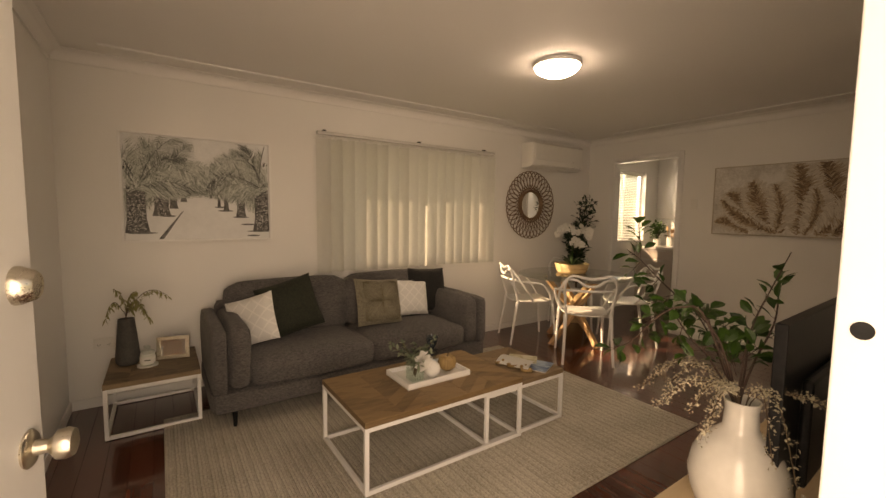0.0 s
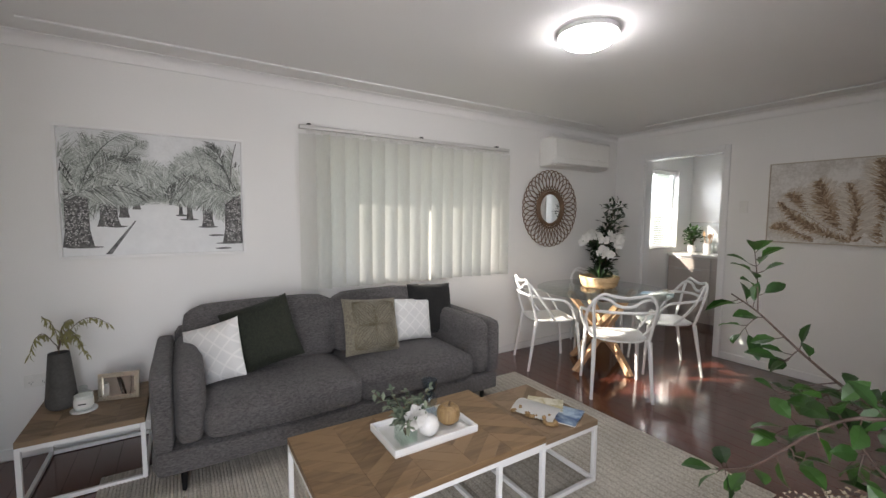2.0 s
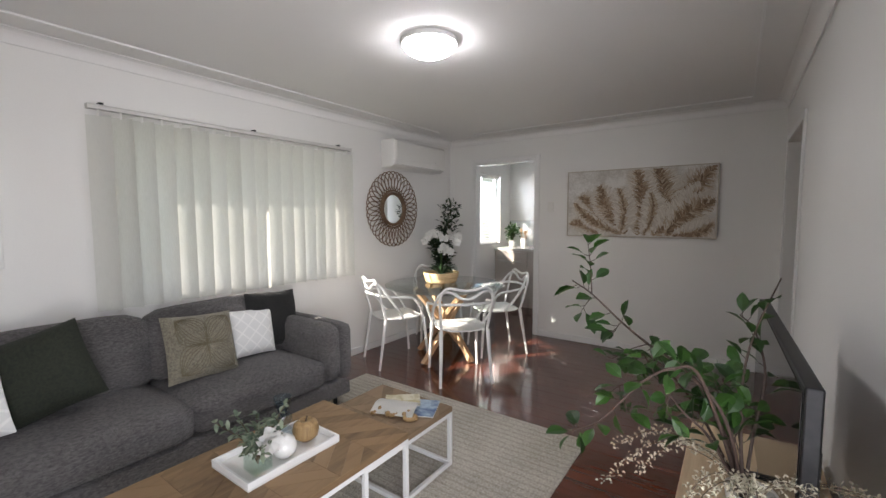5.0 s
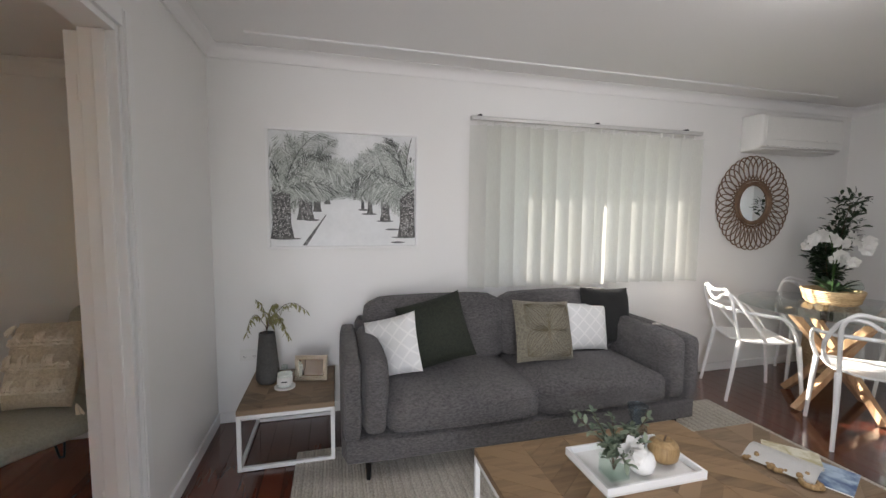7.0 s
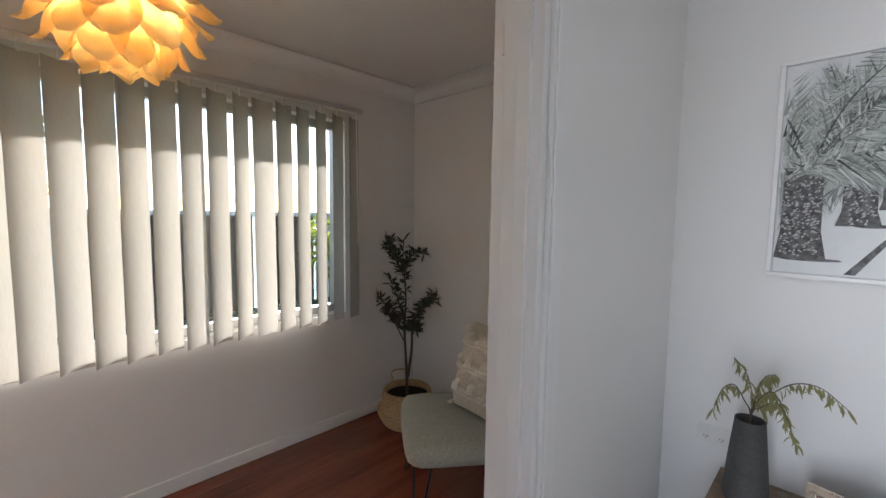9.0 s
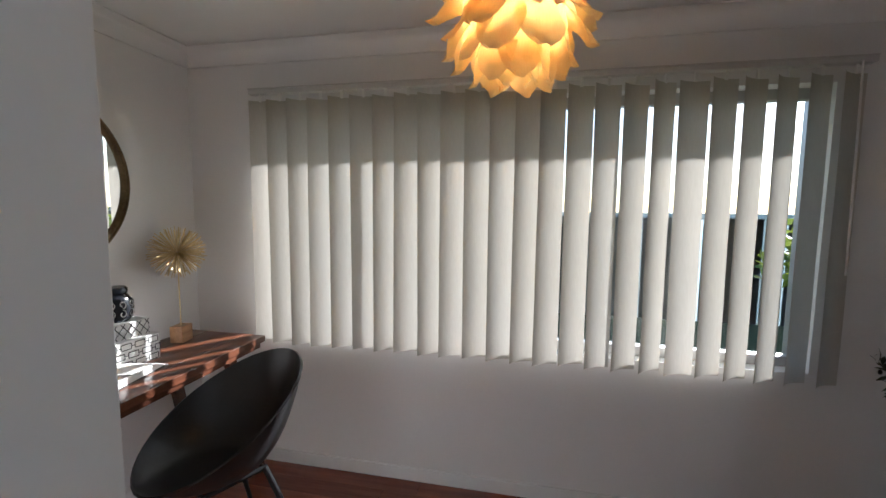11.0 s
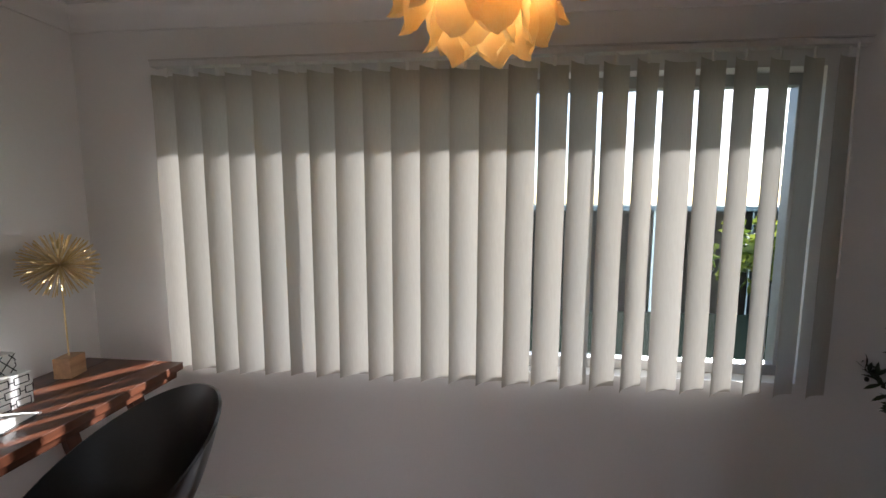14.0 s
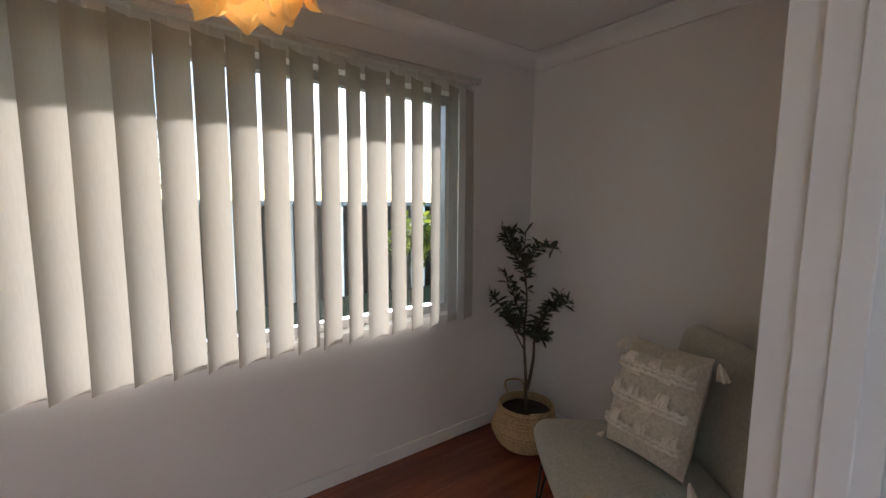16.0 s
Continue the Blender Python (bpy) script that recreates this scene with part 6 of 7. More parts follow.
# ---- study ----
M_DESK = wood("dark_jarrah_desk", (0.026, 0.009, 0.005), (0.13, 0.045, 0.022), 1.3, 0.33, 0.25, "x", 0.2, 0.15)
M_SHELL = surface("black_moulded_plastic", (0.010, 0.010, 0.011), (0.018, 0.018, 0.019), 0.3, big=3, fine=90, bump=0.03)
M_SAGE = weave("pale_sage_upholstery", (0.33, 0.33, 0.27), (0.44, 0.44, 0.37), 260, 0.85, 0.25, 0.2)
M_CREAM = weave("cream_tufted_wool", (0.52, 0.45, 0.34), (0.72, 0.65, 0.52), 120, 0.95, 0.9, 0.2)
M_CREAM_YARN = surface("cream_yarn", (0.68, 0.61, 0.50), (0.84, 0.79, 0.69), 0.95, big=9, fine=120, bump=0.5)
M_SEAGRASS = weave("seagrass_basket", (0.38, 0.25, 0.12), (0.66, 0.49, 0.28), 70, 0.85, 0.9, 0.0)
M_OLIVE_LEAF = leafy("olive_leaf", (0.018, 0.028, 0.014), (0.055, 0.075, 0.04), 0.5, 0.15)
M_BRASS = surface("brass_wire", (0.52, 0.39, 0.18), (0.74, 0.59, 0.32), 0.42, 0.5, big=9, fine=100, bump=0.02)
M_BLOCK = wood("camphor_block", (0.25, 0.12, 0.05), (0.5, 0.29, 0.14), 2.5, 0.5, 0.1, "x", 0.1, 0.1)
M_LAMP_PETAL = cloth_slat("orange_lamp_film", (0.88, 0.64, 0.27), (0.93, 0.76, 0.42), 0.5)

DZ = 0.738
dk = thing("desk", pose(-1.655, 2.436, 0), "long dark jarrah desk with splayed timber legs", "desk")
for i in range(4):
    part("desk_board", box(0.0, 0.0 + i * 0.115, DZ - 0.032, 1.42, 0.1145 + i * 0.115, DZ - 0.0005 * (i % 2), 0.0015), M_DESK, dk)
part("apron", box(0.03, 0.42, DZ - 0.058, 1.39, 0.452, DZ - 0.0325, 0.002), M_DESK, dk)
part("apron", box(0.03, 0.01, DZ - 0.058, 1.39, 0.035, DZ - 0.0325, 0.002), M_DESK, dk)
for x, s in ((0.20, 1), (1.22, -1)):
    for y0, y1 in ((0.05, 0.02), (0.40, 0.43)):
        bm = box(-0.028, -0.017, 0, 0.028, 0.017, 1, 0.003)
        d_ = Vector((-0.16 * s, y1 - y0, -(DZ - 0.0585)))
        mm = Matrix(((1, 0, d_.x, x), (0, 1, d_.y, y0), (0, 0, d_.z, DZ - 0.0585), (0, 0, 0, 1)))
        bm.transform(mm)
        bmesh.ops.recalc_face_normals(bm, faces=bm.faces)
        for v in bm.verts:
            v.co.z = max(v.co.z, 0.001)
        part("leg", bm, M_DESK, dk)

# round mirror
sm = thing("round_mirror", pose(-0.96, SY0 + 0.001, 1.515), "large round mirror with a bronze metal frame", "mirror")
part("mirror_glass", lathe([(0, 0.012), (0.338, 0.012), (0.338, 0.016), (0, 0.016)], 72, m=pose(0, 0, 0, -90, 0, 0)), M_MIRROR, sm, "clear mirror glass", True)
M_BRONZE = surface("bronze_frame", (0.13, 0.095, 0.05), (0.27, 0.20, 0.11), 0.35, 0.9, big=6, fine=90, bump=0.05)
part("frame", lathe([(0.335, 0.0), (0.365, 0.0), (0.368, 0.01), (0.366, 0.032), (0.36, 0.036), (0.356, 0.028), (0.348, 0.03), (0.34, 0.026), (0.335, 0.018), (0.335, 0.0)], 96, m=pose(0, 0, 0, -90, 0, 0)), M_BRONZE, sm, "stepped bronze frame", True)


def pattern_box(name, m, w, d, h, rows, cols, label, diamonds):
    root = thing(name, m, label, "box")
    part("body", box(-w / 2, -d / 2, 0, w / 2, d / 2, h * 0.62, 0.002), M_PAPER, root)
    part("lid", box(-w / 2 - 0.002, -d / 2 - 0.002, h * 0.62 + 0.0005, w / 2 + 0.002, d / 2 + 0.002, h, 0.002), M_PAPER, root)
    bm = bmesh.new()
    t = 0.0035
    for side in range(4):
        ln = w if side % 2 == 0 else d
        off = (d if side % 2 == 0 else w) / 2 + 0.0024
        tm = pose(0, 0, 0, 0, 0, 90 * side)
        pieces = []
        nc = max(2, int(cols * ln / w))
        if diamonds:
            for i in range(-1, nc + 1):
                for s in (-1, 1):
                    a = Vector((-ln / 2 + ln * (i + 0.5) / nc, h * 0.04)) if s > 0 else Vector((-ln / 2 + ln * (i + 0.5) / nc, h * 0.96))
                    b = a + Vector((ln / nc * 1.5, s * h * 0.92))
                    cl = [max(-ln / 2, min(ln / 2, q)) for q in (a.x, b.x)]
                    if cl[1] - cl[0] > 0.005:
                        f0, f1 = (cl[0] - a.x) / (b.x - a.x), (cl[1] - a.x) / (b.x - a.x)
                        pieces.append((a + (b - a) * f0, a + (b - a) * f1))
        else:
            for r in range(rows):
                for c in range(nc):
                    x0 = -ln / 2 + ln * (c + (0.5 if r % 2 else 0.0)) / nc + 0.006
                    x1 = min(ln / 2, x0 + ln / nc * 0.72)
                    z0, z1 = h * (r + 0.12) / rows, h * (r + 0.75) / rows
                    if x1 - x0 > 0.01:
                        pieces += [(Vector((x0, z0)), Vector((x1, z0))), (Vector((x0, z1)), Vector((x1, z1))), (Vector((x0, z0)), Vector((x0, z1))), (Vector((x1, z0)), Vector((x1, z1)))]
                        if x1 + ln / nc * 0.28 < ln / 2:
                            zm = (z0 + z1) / 2
                            pieces.append((Vector((x1, zm)), Vector((x1 + ln / nc * 0.28, zm))))
        for a, b in pieces:
            dv = b - a
            nv = Vector((-dv.y, dv.x)).normalized() * t / 2
            q = [(a - nv), (b - nv), (b + nv), (a + nv)]
            vs = [bm.verts.new(tm @ Vector((p.x, -off - 0.0004, p.y))) for p in q]
            bm.faces.new(vs)
    tagged(part("line_pattern", bm, M_BLACK_METAL, root, "printed black line pattern"), kind="stuff")
    return root


pattern_box("keepsake_box", pose(-1.15, 2.555, DZ + 0.0005, 0, 0, -4), 0.235, 0.16, 0.115, 3, 5, "black and white fret-patterned keepsake box", False)
bx = bpy.data.objects["keepsake_box"]
part("clasp", tube([(-0.028, -0.085, 0.03), (0.028, -0.085, 0.03), (0.028, -0.085, 0.088), (-0.028, -0.085, 0.088)], 0.004, 6, closed=True), M_NICKEL, bx, "square silver clasp")
pattern_box("trinket_box", pose(-1.155, 2.55, DZ + 0.1165, 0, 0, -3), 0.175, 0.118, 0.07, 1, 6, "small white box with a black trellis pattern", True)
M_JAR = surface("black_glazed_jar", (0.01, 0.012, 0.018), (0.03, 0.032, 0.04), 0.2, big=6, fine=80, bump=0.03)
jr = thing("ginger_jar", pose(-1.155, 2.545, DZ + 0.1875) @ Matrix.Scale(1.25, 4), "small black ginger jar with white scrollwork", "jar")
part("body", lathe([(0, 0.001), (0.036, 0.001), (0.046, 0.015), (0.05, 0.045), (0.046, 0.075), (0.034, 0.092), (0.03, 0.096), (0, 0.096)], 32), M_JAR, jr, "", True)
part("lid", lathe([(0.031, 0.0965), (0.035, 0.098), (0.035, 0.112), (0.03, 0.118), (0, 0.119)], 28), M_JAR, jr, "", True)
sc = bmesh.new()
for i in range(10):
    a0 = 2 * math.pi * i / 10
    for zz, s in ((0.03, 1), (0.062, -1)):
        pts = []
        for k in range(12):
            t = k / 11
            a = a0 + 0.22 * math.sin(t * 6.0) * (1 - t * 0.5)
            z_ = zz + s * 0.014 * math.cos(t * 6.0) * (1 - t * 0.6)
            r = 0.0503 - 0.9 * (z_ - 0.045) ** 2 / 0.05 * 0.1
            pts.append((r * math.cos(a), r * math.sin(a), z_))
        tube(pts, 0.0013, 4, sc)
tagged(part("scrollwork", sc, M_PAPER, jr, "fine white scrollwork"), kind="stuff")

bs = thing("starburst_ornament", pose(-1.475, 2.55, DZ + 0.0005, 0, 0, 12), "brass wire starburst on a timber block", "ornament")
part("block", box(-0.042, -0.032, 0, 0.042, 0.032, 0.082, 0.003), M_BLOCK, bs)
part("rod", tube([(0, 0, 0.0825), (0, 0, 0.445)], 0.003, 8), M_BRASS, bs, "thin brass rod")
rnd = random.Random(77)
wr = bmesh.new()
for i in range(230):
    z_ = 1 - 2 * (i + 0.5) / 230
    a = i * 2.39996
    r = math.sqrt(1 - z_ * z_)
    v = Vector((r * math.cos(a), r * math.sin(a), z_))
    tube([Vector((0, 0, 0.45)) + v * 0.01, Vector((0, 0, 0.45)) + v * rnd.uniform(0.118, 0.132)], [0.0010, 0.0022], 4, wr)
tagged(part("brass_needles", wr, M_BRASS, bs, "radiating brass needles"), kind="stuff")

bo = thing("open_book", pose(-1.02, 2.66, DZ + 0.0005, 0, 0, 10), "old open book with cream pages", "book")
for s in (-1, 1):
    bm = bmesh.new()
    n = 10
    top, low = [], []
    for i in range(n + 1):
        t = i / n
        x = s * 0.15 * t
        z_ = 0.006 + 0.03 * math.sin(math.pi * min(1, 0.12 + t * 0.9)) * (1 - 0.35 * t)
        top.append([bm.verts.new((x, y, z_)) for y in (-0.115, 0.115)])
        low.append([bm.verts.new((x, y, 0.004)) for y in (-0.115, 0.115)])
    for i in range(n):
        for g in (top, low):
            bm.faces.new((g[i][0], g[i + 1][0], g[i + 1][1], g[i][1]))
        for j in (0, 1):
            bm.faces.new((top[i][j], top[i + 1][j], low[i + 1][j], low[i][j]))
    bm.faces.new((top[n][0], top[n][1], low[n][1], low[n][0]))
    bmesh.ops.recalc_face_normals(bm, faces=bm.faces)
    part("page_block", bm, M_PAPER, bo, "curved cream pages", True)
part("cover", box(-0.158, -0.12, 0.0, 0.158, 0.12, 0.0035, 0.001), M_CERAMIC_G, bo)

ml = thing("wooden_lamp_stand", pose(-0.70, 2.62, DZ + 0.0005), "pale timber lamp base of two crossed rods", "lamp base")
part("rod", tube([(-0.02, -0.075, 0.016), (-0.03, 0.075, 0.016)], 0.0155, 14), M_PINE, ml, "", True)
part("rod", tube([(-0.008, -0.015, 0.018), (0.30, -0.05, 0.03)], 0.0125, 14), M_PINE, ml, "", True)
cg = thing("cage_lamp", pose(-0.535, 2.67, DZ + 0.26), "black wire cage lamp with a clear bulb", "lamp")
part("socket", lathe([(0, 0.17), (0.024, 0.17), (0.026, 0.165), (0.026, 0.105), (0.02, 0.1), (0, 0.1)], 20), M_BLACK_METAL, cg, "", True)
part("bulb", lathe([(0.012, 0.1), (0.016, 0.09), (0.03, 0.06), (0.032, 0.045), (0.022, 0.022), (0, 0.015)], 20), M_CLEAR, cg, "clear glass bulb", True)
for i in range(6):
    a = radians(60 * i)
    b = radians(60 * i + 60)
    p = lambda an, r, z: (r * math.cos(an), r * math.sin(an), z)
    part("wire", tube([p(a, 0.026, 0.15), p(a, 0.062, 0.06), p(a, 0.045, 0.0)], 0.0016, 6), M_BLACK_METAL, cg)
    part("wire", tube([p(a, 0.062, 0.06), p(b, 0.062, 0.06)], 0.0016, 6), M_BLACK_METAL, cg)
    part("wire", tube([p(a, 0.045, 0.0), p(b, 0.045, 0.0)], 0.0016, 6), M_BLACK_METAL, cg)
part("post", tube([(0.03, -0.02, -0.2595), (0.03, -0.02, 0.15), (0.0, 0.0, 0.165)], 0.006, 8), M_BLACK_METAL, cg, "thin black post")

sk = socket("power_point", pose(-1.11, SY0 + 0.0005, 0.375, 0, 0, 180), "white double power point with a black plug")
part("plug", lathe([(0, 0), (0.019, 0), (0.019, 0.02), (0.012, 0.03), (0.006, 0.04), (0, 0.04)], 18, m=pose(-0.024, -0.0125, -0.008, 90, 0, 0)), M_SHELL, sk, "black plug", True)
part("cord", tube(bend([(-0.024, -0.05, -0.008), (-0.01, -0.06, -0.06), (0.0, -0.03, -0.2), (0.02, -0.03, -0.36)], 5), 0.0033, 6), M_SHELL, sk, "black power cord", True)


def shell_chair():
    """A moulded bucket armchair on four thin legs; its front is +y."""
    root = thing("desk_chair", face(-1.03, 3.13, -0.2, 2.72), "black moulded plastic bucket chair at the desk", "chair")
    bm = bmesh.new()
    n, k = 40, 10
    rings = []
    for j in range(k + 1):
        t = j / k
        ring = []
        for i in range(n):
            a = 2 * math.pi * i / n
            back = 0.5 - 0.5 * math.sin(a)          # 1 at the back (-y), 0 at the front
            rim = 0.475 + 0.33 * back ** 0.9 + 0.02 * math.sin(a * 2) * 0
            rx, ry = 0.275, 0.27
            g = t ** 0.55
            x = rx * math.cos(a) * g * (1 - 0.06 * back * t)
            y = ry * math.sin(a) * g - 0.05 * back * t ** 2
            z = 0.445 + (rim - 0.445) * t ** 2.6 - 0.012 * (1 - t)
            ring.append(bm.verts.new((x, y, z)))
        rings.append(ring)
    c = rings[0][0]
    for a, b in zip(rings[1:], rings[2:]):
        for i in range(n):
            bm.faces.new((a[i], a[(i + 1) % n], b[(i + 1) % n], b[i]))
    bm.faces.new(rings[1])
    for v in rings[0]:
        bm.verts.remove(v)
    bmesh.ops.recalc_face_normals(bm, faces=bm.faces)
    bmesh.ops.solidify(bm, geom=bm.faces[:], thickness=0.009)
    part("shell", bm, M_SHELL, root, "", True)
    for sx in (-1, 1):
        for sy in (-1, 1):
            part("leg", tube([(sx * 0.12, sy * 0.11, 0.43), (sx * 0.24, sy * 0.24, 0.001)], [0.012, 0.009], 8), M_BLACK_METAL, root, "", True)
    part("under_frame", tube([(-0.12, -0.11, 0.425), (0.12, -0.11, 0.425), (0.12, 0.11, 0.425), (-0.12, 0.11, 0.425)], 0.01, 6, closed=True), M_BLACK_METAL, root)
    return root


shell_chair()


def hairpin(root, x, y, dx, dy, z):
    a, b = (x - dy * 0.045, y + dx * 0.045, z), (x + dy * 0.045, y - dx * 0.045, z)
    f = (x + dx * 0.05, y + dy * 0.05, 0.006)
    g1, g2 = (f[0] - dy * 0.012, f[1] + dx * 0.012, 0.02), (f[0] + dy * 0.012, f[1] - dx * 0.012, 0.02)
    part("hairpin_leg", tube(bend([a, g1, f, g2, b], 4), 0.0055, 7), M_BLACK_METAL, root, "bent black rod leg", True)


lc = thing("lounge_chair", face(-0.70, 5.42, -0.70 - 0.60, 5.42 - 0.79), "pale sage upholstered slipper chair on hairpin legs", "chair")
part("seat", soft_box(-0.275, -0.28, 0.315, 0.275, 0.285, 0.425, 0.05, 0.014, 10, 4), M_SAGE, lc, "", True)
bm = soft_box(-0.27, -0.05, 0.0, 0.27, 0.05, 0.46, 0.05, 0.012, 10, 9)
bm.transform(pose(0, -0.285, 0.40, 12, 0, 0))
part("backrest", bm, M_SAGE, lc, "", True)
part("piping", tube([(-0.27, 0.283, 0.37), (0.27, 0.283, 0.37)], 0.003, 6), M_SAGE, lc)
for x, y in ((-0.22, -0.22), (0.22, -0.22), (-0.22, 0.22), (0.22, 0.22)):
    hairpin(lc, x, y, math.copysign(0.707, x), math.copysign(0.707, y), 0.325)

pl = thing("tasselled_cushion", pose(-0.615, 5.465, 0.645, -20, -3, -12), "cream woven cushion with tufted rows and tassels", "cushion")
part("cover", cushion(0.32, 0.41, 0.15, 16, 0.06, 8), M_CREAM, pl, "", True)


def on_cushion(u, v, lift=0.0):
    t = max(0.0, (1 - u ** 4) * (1 - v ** 4)) ** 0.5
    return Vector((u * 0.16, -0.075 * t - lift, v * 0.205))


rnd = random.Random(14)
for r in (-0.62, -0.1, 0.45):
    for s in (0, 0.08):
        pts = [on_cushion(-0.92 + 1.84 * i / 40, r + s + 0.02 * math.sin(i * 1.6), 0.004) for i in range(41)]
        part("braided_row", tube(pts, [0.008 + 0.003 * math.sin(i * 1.6) for i in range(41)], 6), M_CREAM_YARN, pl, "thick braided yarn row", True)
for u, v in ((-0.55, 0.72), (0.1, 0.72), (0.7, 0.72), (-0.2, 0.2), (0.5, 0.2), (-0.75, 0.2), (-0.5, -0.35), (0.2, -0.35), (0.8, -0.35)):
    tf = bmesh.new()
    for j in range(12):
        a = on_cushion(u + rnd.uniform(-0.12, 0.12), v, 0.004)
        tube(bend([a, a + Vector((rnd.uniform(-0.006, 0.006), -0.012, -0.02)), a + Vector((rnd.uniform(-0.01, 0.01), -0.006, -0.045))], 3), 0.0034, 5, tf)
    part("tuft", tf, M_CREAM_YARN, pl, "hanging yarn tuft", True)
for u, v in ((-0.3, 0.45), (0.4, 0.48), (-0.45, -0.12), (0.15, -0.12)):
    kb = bmesh.new()
    for i in range(5):
        for j in range(5):
            bmesh.ops.create_icosphere(kb, subdivisions=1, radius=0.0062, matrix=Matrix.Translation(on_cushion(u + 0.05 * (i - 2), v - 0.05 * (j - 2) + 0.02, 0.002)))
    tagged(part("knotted_patch", kb, M_CREAM_YARN, pl, "patch of small knots"), kind="stuff")
for u in (-0.95, 0.95):
    for v in (-0.95, 0.95):
        tf = bmesh.new()
        for j in range(14):
            a = Vector((u * 0.188, 0, v * 0.203))
            d_ = Vector((math.copysign(0.02, u) + rnd.uniform(-0.02, 0.02), rnd.uniform(-0.02, 0.02), -0.045 + rnd.uniform(-0.01, 0.01)))
            tube([a, a + d_ * 0.5 + Vector((0, -0.004, 0.006)), a + d_], 0.0036, 5, tf)
        part("tassel", tf, M_CREAM_YARN, pl, "cream corner tassel", True)

# olive tree in a belly basket
ob_ = thing("belly_basket", pose(-1.44, 5.70, 0), "natural seagrass belly basket with loop handles", "basket")
bm = lathe([(0, 0.002), (0.12, 0.002), (0.15, 0.02), (0.185, 0.085), (0.185, 0.115), (0.165, 0.135), (0.158, 0.17), (0.15, 0.235), (0.146, 0.238), (0.144, 0.2), (0.15, 0.15), (0.14, 0.12), (0, 0.11)], 48)
part("body", bm, M_SEAGRASS, ob_, "", True)
for i in range(13):
    z_ = 0.012 + 0.0175 * i
    r = np.interp(z_, [0.002, 0.02, 0.085, 0.115, 0.135, 0.17, 0.235], [0.12, 0.15, 0.185, 0.185, 0.165, 0.158, 0.15])
    part("woven_ring", tube([((r + 0.001 + 0.0012 * math.sin(k * 2.1 + i)) * math.cos(2 * math.pi * k / 44), (r + 0.001 + 0.0012 * math.sin(k * 2.1 + i)) * math.sin(2 * math.pi * k / 44), z_) for k in range(44)], 0.0055, 5, closed=True), M_SEAGRASS, ob_)
for a in (2.7, -0.45):
    c_, s_ = math.cos(a), math.sin(a)
    pts = bend([(0.15 * c_ - 0.05 * s_, 0.15 * s_ + 0.05 * c_, 0.215), (0.20 * c_ - 0.055 * s_, 0.20 * s_ + 0.055 * c_, 0.27), (0.22 * c_, 0.22 * s_, 0.28), (0.20 * c_ + 0.055 * s_, 0.20 * s_ - 0.055 * c_, 0.27), (0.15 * c_ + 0.05 * s_, 0.15 * s_ - 0.05 * c_, 0.215)], 5)
    part("handle", tube(pts, 0.0055, 7), M_SEAGRASS, ob_, "twisted loop handle", True)
part("soil", lathe([(0, 0.2), (0.08, 0.198), (0.142, 0.19), (0.142, 0.185), (0, 0.185)], 24), M_SOIL, ob_)
ot = thing("olive_tree", pose(-1.44, 5.70, 0.195), "slender artificial olive tree in the basket", "tree")
rnd = random.Random(6)
tk, tl, fr = bmesh.new(), bmesh.new(), bmesh.new()
limbs = []
for p in ([(0, 0, 0), (-0.01, 0, 0.2), (-0.03, 0.0, 0.42), (-0.02, 0, 0.65), (-0.05, 0, 0.86), (-0.03, -0.01, 1.0)], [(0.005, 0, 0.12), (0.04, 0.0, 0.3), (0.05, 0, 0.45), (0.12, 0, 0.58), (0.24, 0.02, 0.66)],
          [(-0.02, 0, 0.33), (-0.10, -0.03, 0.47), (-0.2, -0.03, 0.57), (-0.3, -0.04, 0.62)], [(-0.02, 0, 0.45), (-0.12, 0.02, 0.6), (-0.2, 0.0, 0.75)], [(-0.02, 0, 0.75), (-0.12, -0.01, 0.88), (-0.2, -0.02, 1.0)],
          [(-0.03, 0, 0.8), (0.05, 0, 0.92), (0.15, 0.0, 0.93)], [(0.05, 0, 0.43), (0.13, -0.06, 0.46), (0.2, -0.1, 0.5)], [(-0.02, 0, 0.4), (0.0, -0.1, 0.5), (0.02, -0.18, 0.6)], [(-0.02, 0, 0.82), (-0.04, -0.08, 0.92), (-0.03, -0.12, 1.0)], [(0.05, 0, 0.45), (0.06, 0.08, 0.56), (0.09, 0.14, 0.66)]):
    pts = bend(p, 6)
    tube(pts, [max(0.0022, (0.011 if len(limbs) < 2 else 0.005) * (1 - 0.85 * i / (len(pts) - 1))) for i in range(len(pts))], 7, tk)
    limbs.append(pts)
part("trunk", tk, M_BARK, ot, "forked thin grey-brown trunk", True)
for li, pts in enumerate(limbs):
    n = len(pts)
    for i in range(n):
        if pts[i].z < 0.43:
            continue
        for rep in range(6 if li else 3):
            if rnd.random() < 0.9:
                d_ = Vector((rnd.gauss(0, 1), rnd.gauss(0, 0.8), rnd.gauss(0.5, 0.5))).normalized()
                leaf_blade(tl, pts[i], pts[i] + d_ * rnd.uniform(0.045, 0.075), 0.015, (rnd.gauss(0, 1), rnd.gauss(0, 1), 1), 0.1)
part("leaves", tl, M_OLIVE_LEAF, ot)
for k in range(9):
    c_ = rnd.choice(limbs[2:])[-4] + Vector((rnd.gauss(0, 0.02), rnd.gauss(0, 0.02), -0.02))
    part("olive", lathe([(0, -0.011), (0.006, -0.007), (0.0075, 0), (0.006, 0.007), (0, 0.011)], 8, m=Matrix.Translation(c_)), M_SHELL, ot, "small black olive", True)


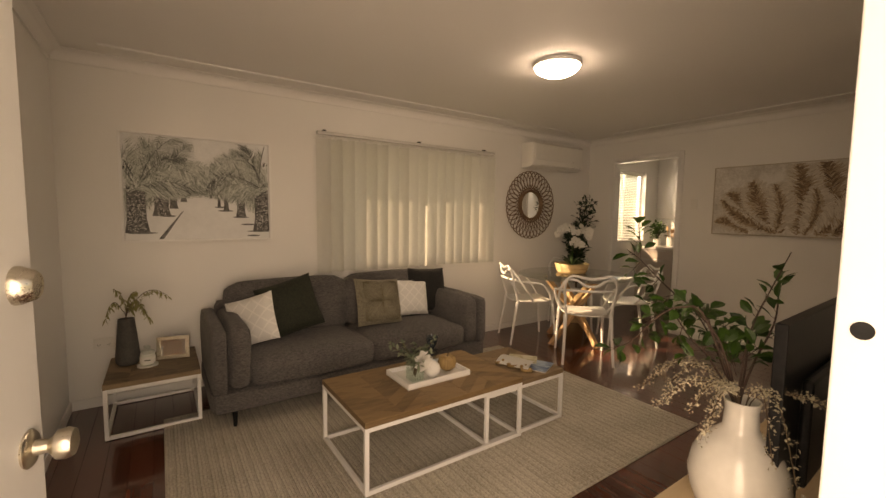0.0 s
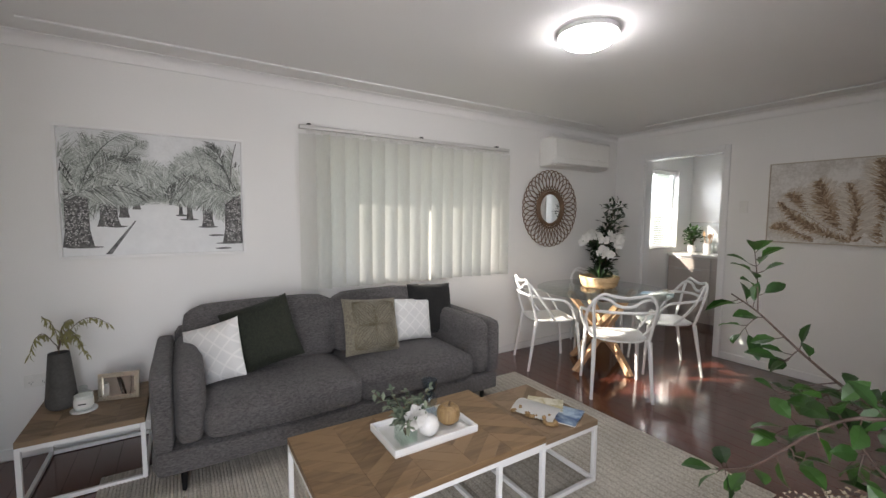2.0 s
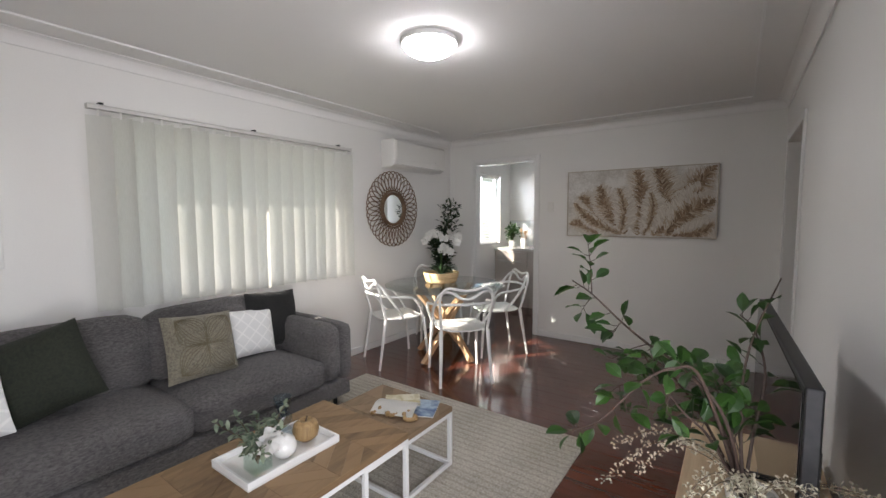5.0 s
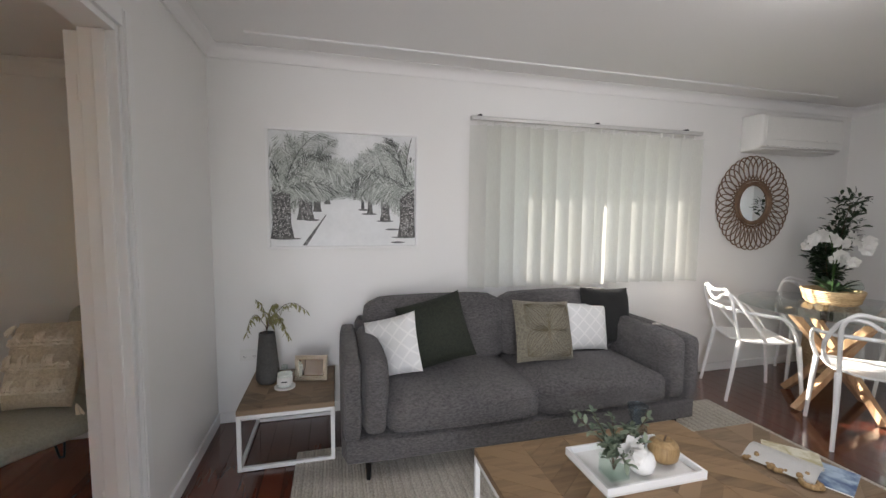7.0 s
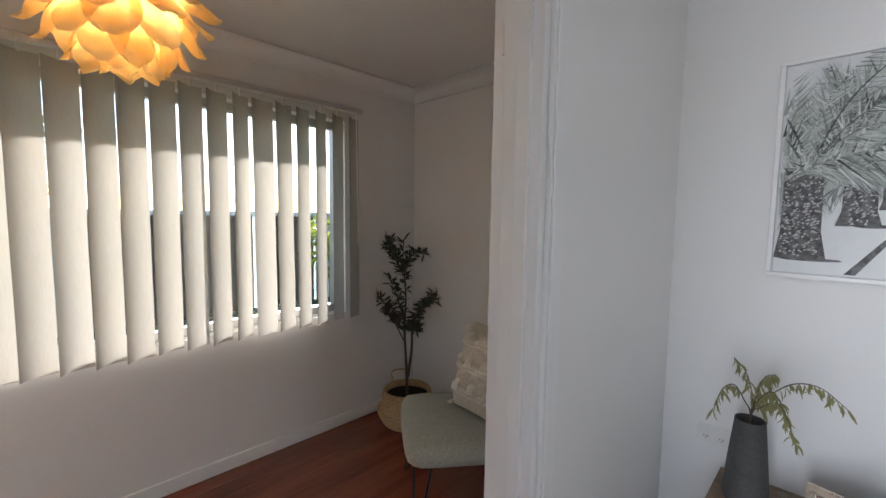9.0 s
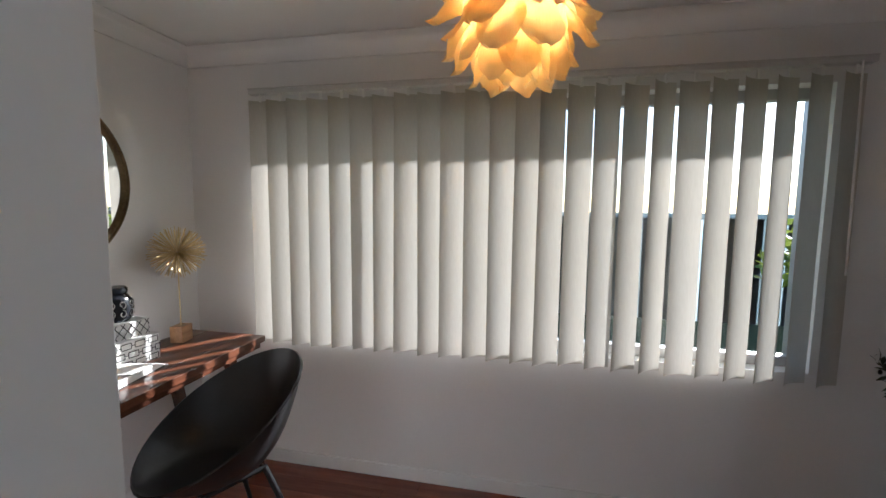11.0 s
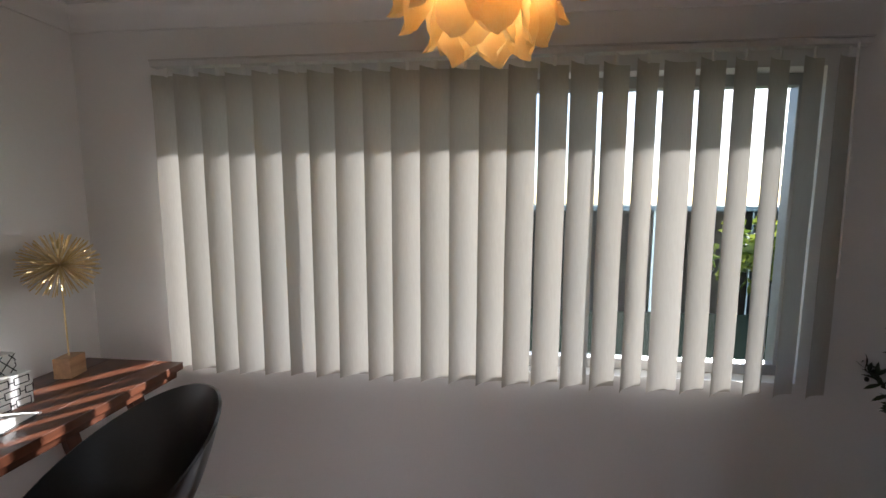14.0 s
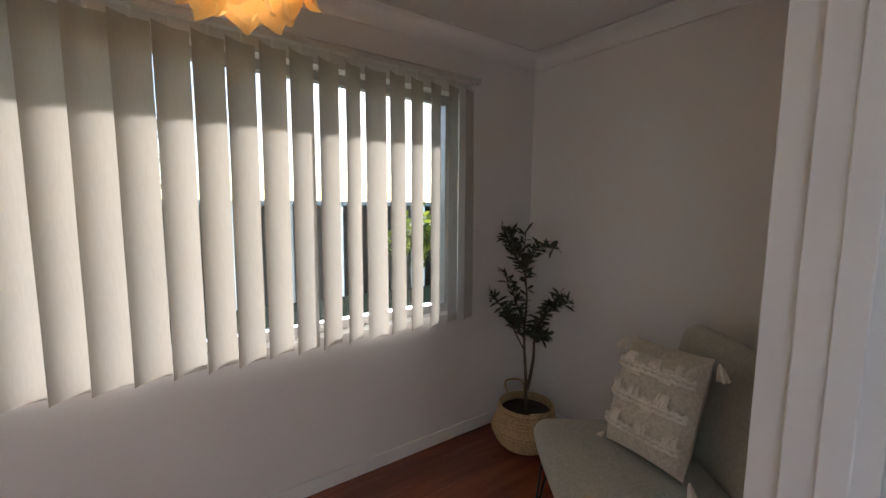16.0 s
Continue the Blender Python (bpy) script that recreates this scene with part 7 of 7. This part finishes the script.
# petal pendant lamp
pd = thing("petal_pendant_lamp", pose(-0.92, 4.20, 1.945), "orange petal pendant lamp, lit", "pendant lamp")
M_BULB = glowing("lit_bulb", (1.0, 0.78, 0.46), 14.0)
part("bulb", lathe([(0, -0.06), (0.02, -0.055), (0.03, -0.03), (0.026, 0.0), (0.014, 0.03), (0, 0.035)], 16), M_BULB, pd, "glowing bulb", True)
part("cord", tube([(0, 0, 0.04), (0, 0, SZC - 1.945)], 0.004, 6), M_BOARD, pd)
part("ceiling_cap", lathe([(0, SZC - 1.947), (0.045, SZC - 1.947), (0.04, SZC - 1.975), (0, SZC - 1.985)], 20), M_BOARD, pd, "", True)


def petal(length, width, curl):
    bm = bmesh.new()
    n, k = 8, 6
    g = []
    for i in range(n + 1):
        t = i / n
        w = width * (0.35 + 0.65 * math.sin(math.pi * min(1, 0.18 + 0.72 * t))) * (1 if t < 0.85 else 1 - 3.2 * (t - 0.85))
        row = []
        for j in range(k + 1):
            s = 2 * j / k - 1
            row.append(bm.verts.new((s * w / 2, 0.10 * width * (1 - s * s) + curl * t * t + 0.008 * math.sin(7 * t + 3 * s), -length * t * (1 - 0.06 * s * s))))
        g.append(row)
    for i in range(n):
        for j in range(k):
            bm.faces.new((g[i][j], g[i + 1][j], g[i + 1][j + 1], g[i][j + 1]))
    return bm


rnd = random.Random(9)
base = part("petal", petal(0.17, 0.15, 0.05), M_LAMP_PETAL, pd, "curved translucent orange petal", True)
rows = [(0.11, 0.10, 7, 60, 1.0), (0.07, 0.14, 9, 38, 1.05), (0.02, 0.15, 9, 20, 1.05), (-0.03, 0.14, 8, 4, 1.0), (-0.08, 0.10, 7, -8, 0.95), (-0.10, 0.05, 4, -14, 0.85)]
first_used = False
for h, r, n, lean, sc_ in rows:
    for i in range(n):
        a = 360 * i / n + rnd.uniform(-8, 8) + h * 300
        o = base if not first_used else new("petal", base.data)
        first_used = True
        o.parent = pd
        o["label"] = "curved translucent orange petal"
        o.matrix_basis = pose(0, 0, h * 0.82, 0, 0, a) @ pose(0, r * 0.8, 0, lean + rnd.uniform(-7, 7), 0, rnd.uniform(-10, 10)) @ Matrix.Diagonal((sc_ * 0.82, sc_ * 0.82, sc_ * 0.82, 1))

# ---- floor boards, last ----
boards("floor_living", 0.0 - 0.06, X1 + 0.06, Y0 - 0.12, Y1, 0.108, M_FLOOR, "dark red-brown polished hardwood floorboards", 11)
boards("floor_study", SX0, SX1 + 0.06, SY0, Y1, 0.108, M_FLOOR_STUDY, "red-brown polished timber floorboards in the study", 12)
boards("floor_kitchen", X1 + 0.06, KX1, KY0, Y1, 0.135, M_FLOOR, "dark polished kitchen floorboards", 13)
boards("floor_hall", 3.2, X1, 1.32, Y0 - 0.12, 0.135, M_FLOOR, "dark polished hall floorboards", 14)
structure("porch_floor", box(-1.5, 0.2, -0.12, 3.05, Y0 - 0.125, -0.01), M_TRIM, "pale painted porch floor outside the door", "porch")
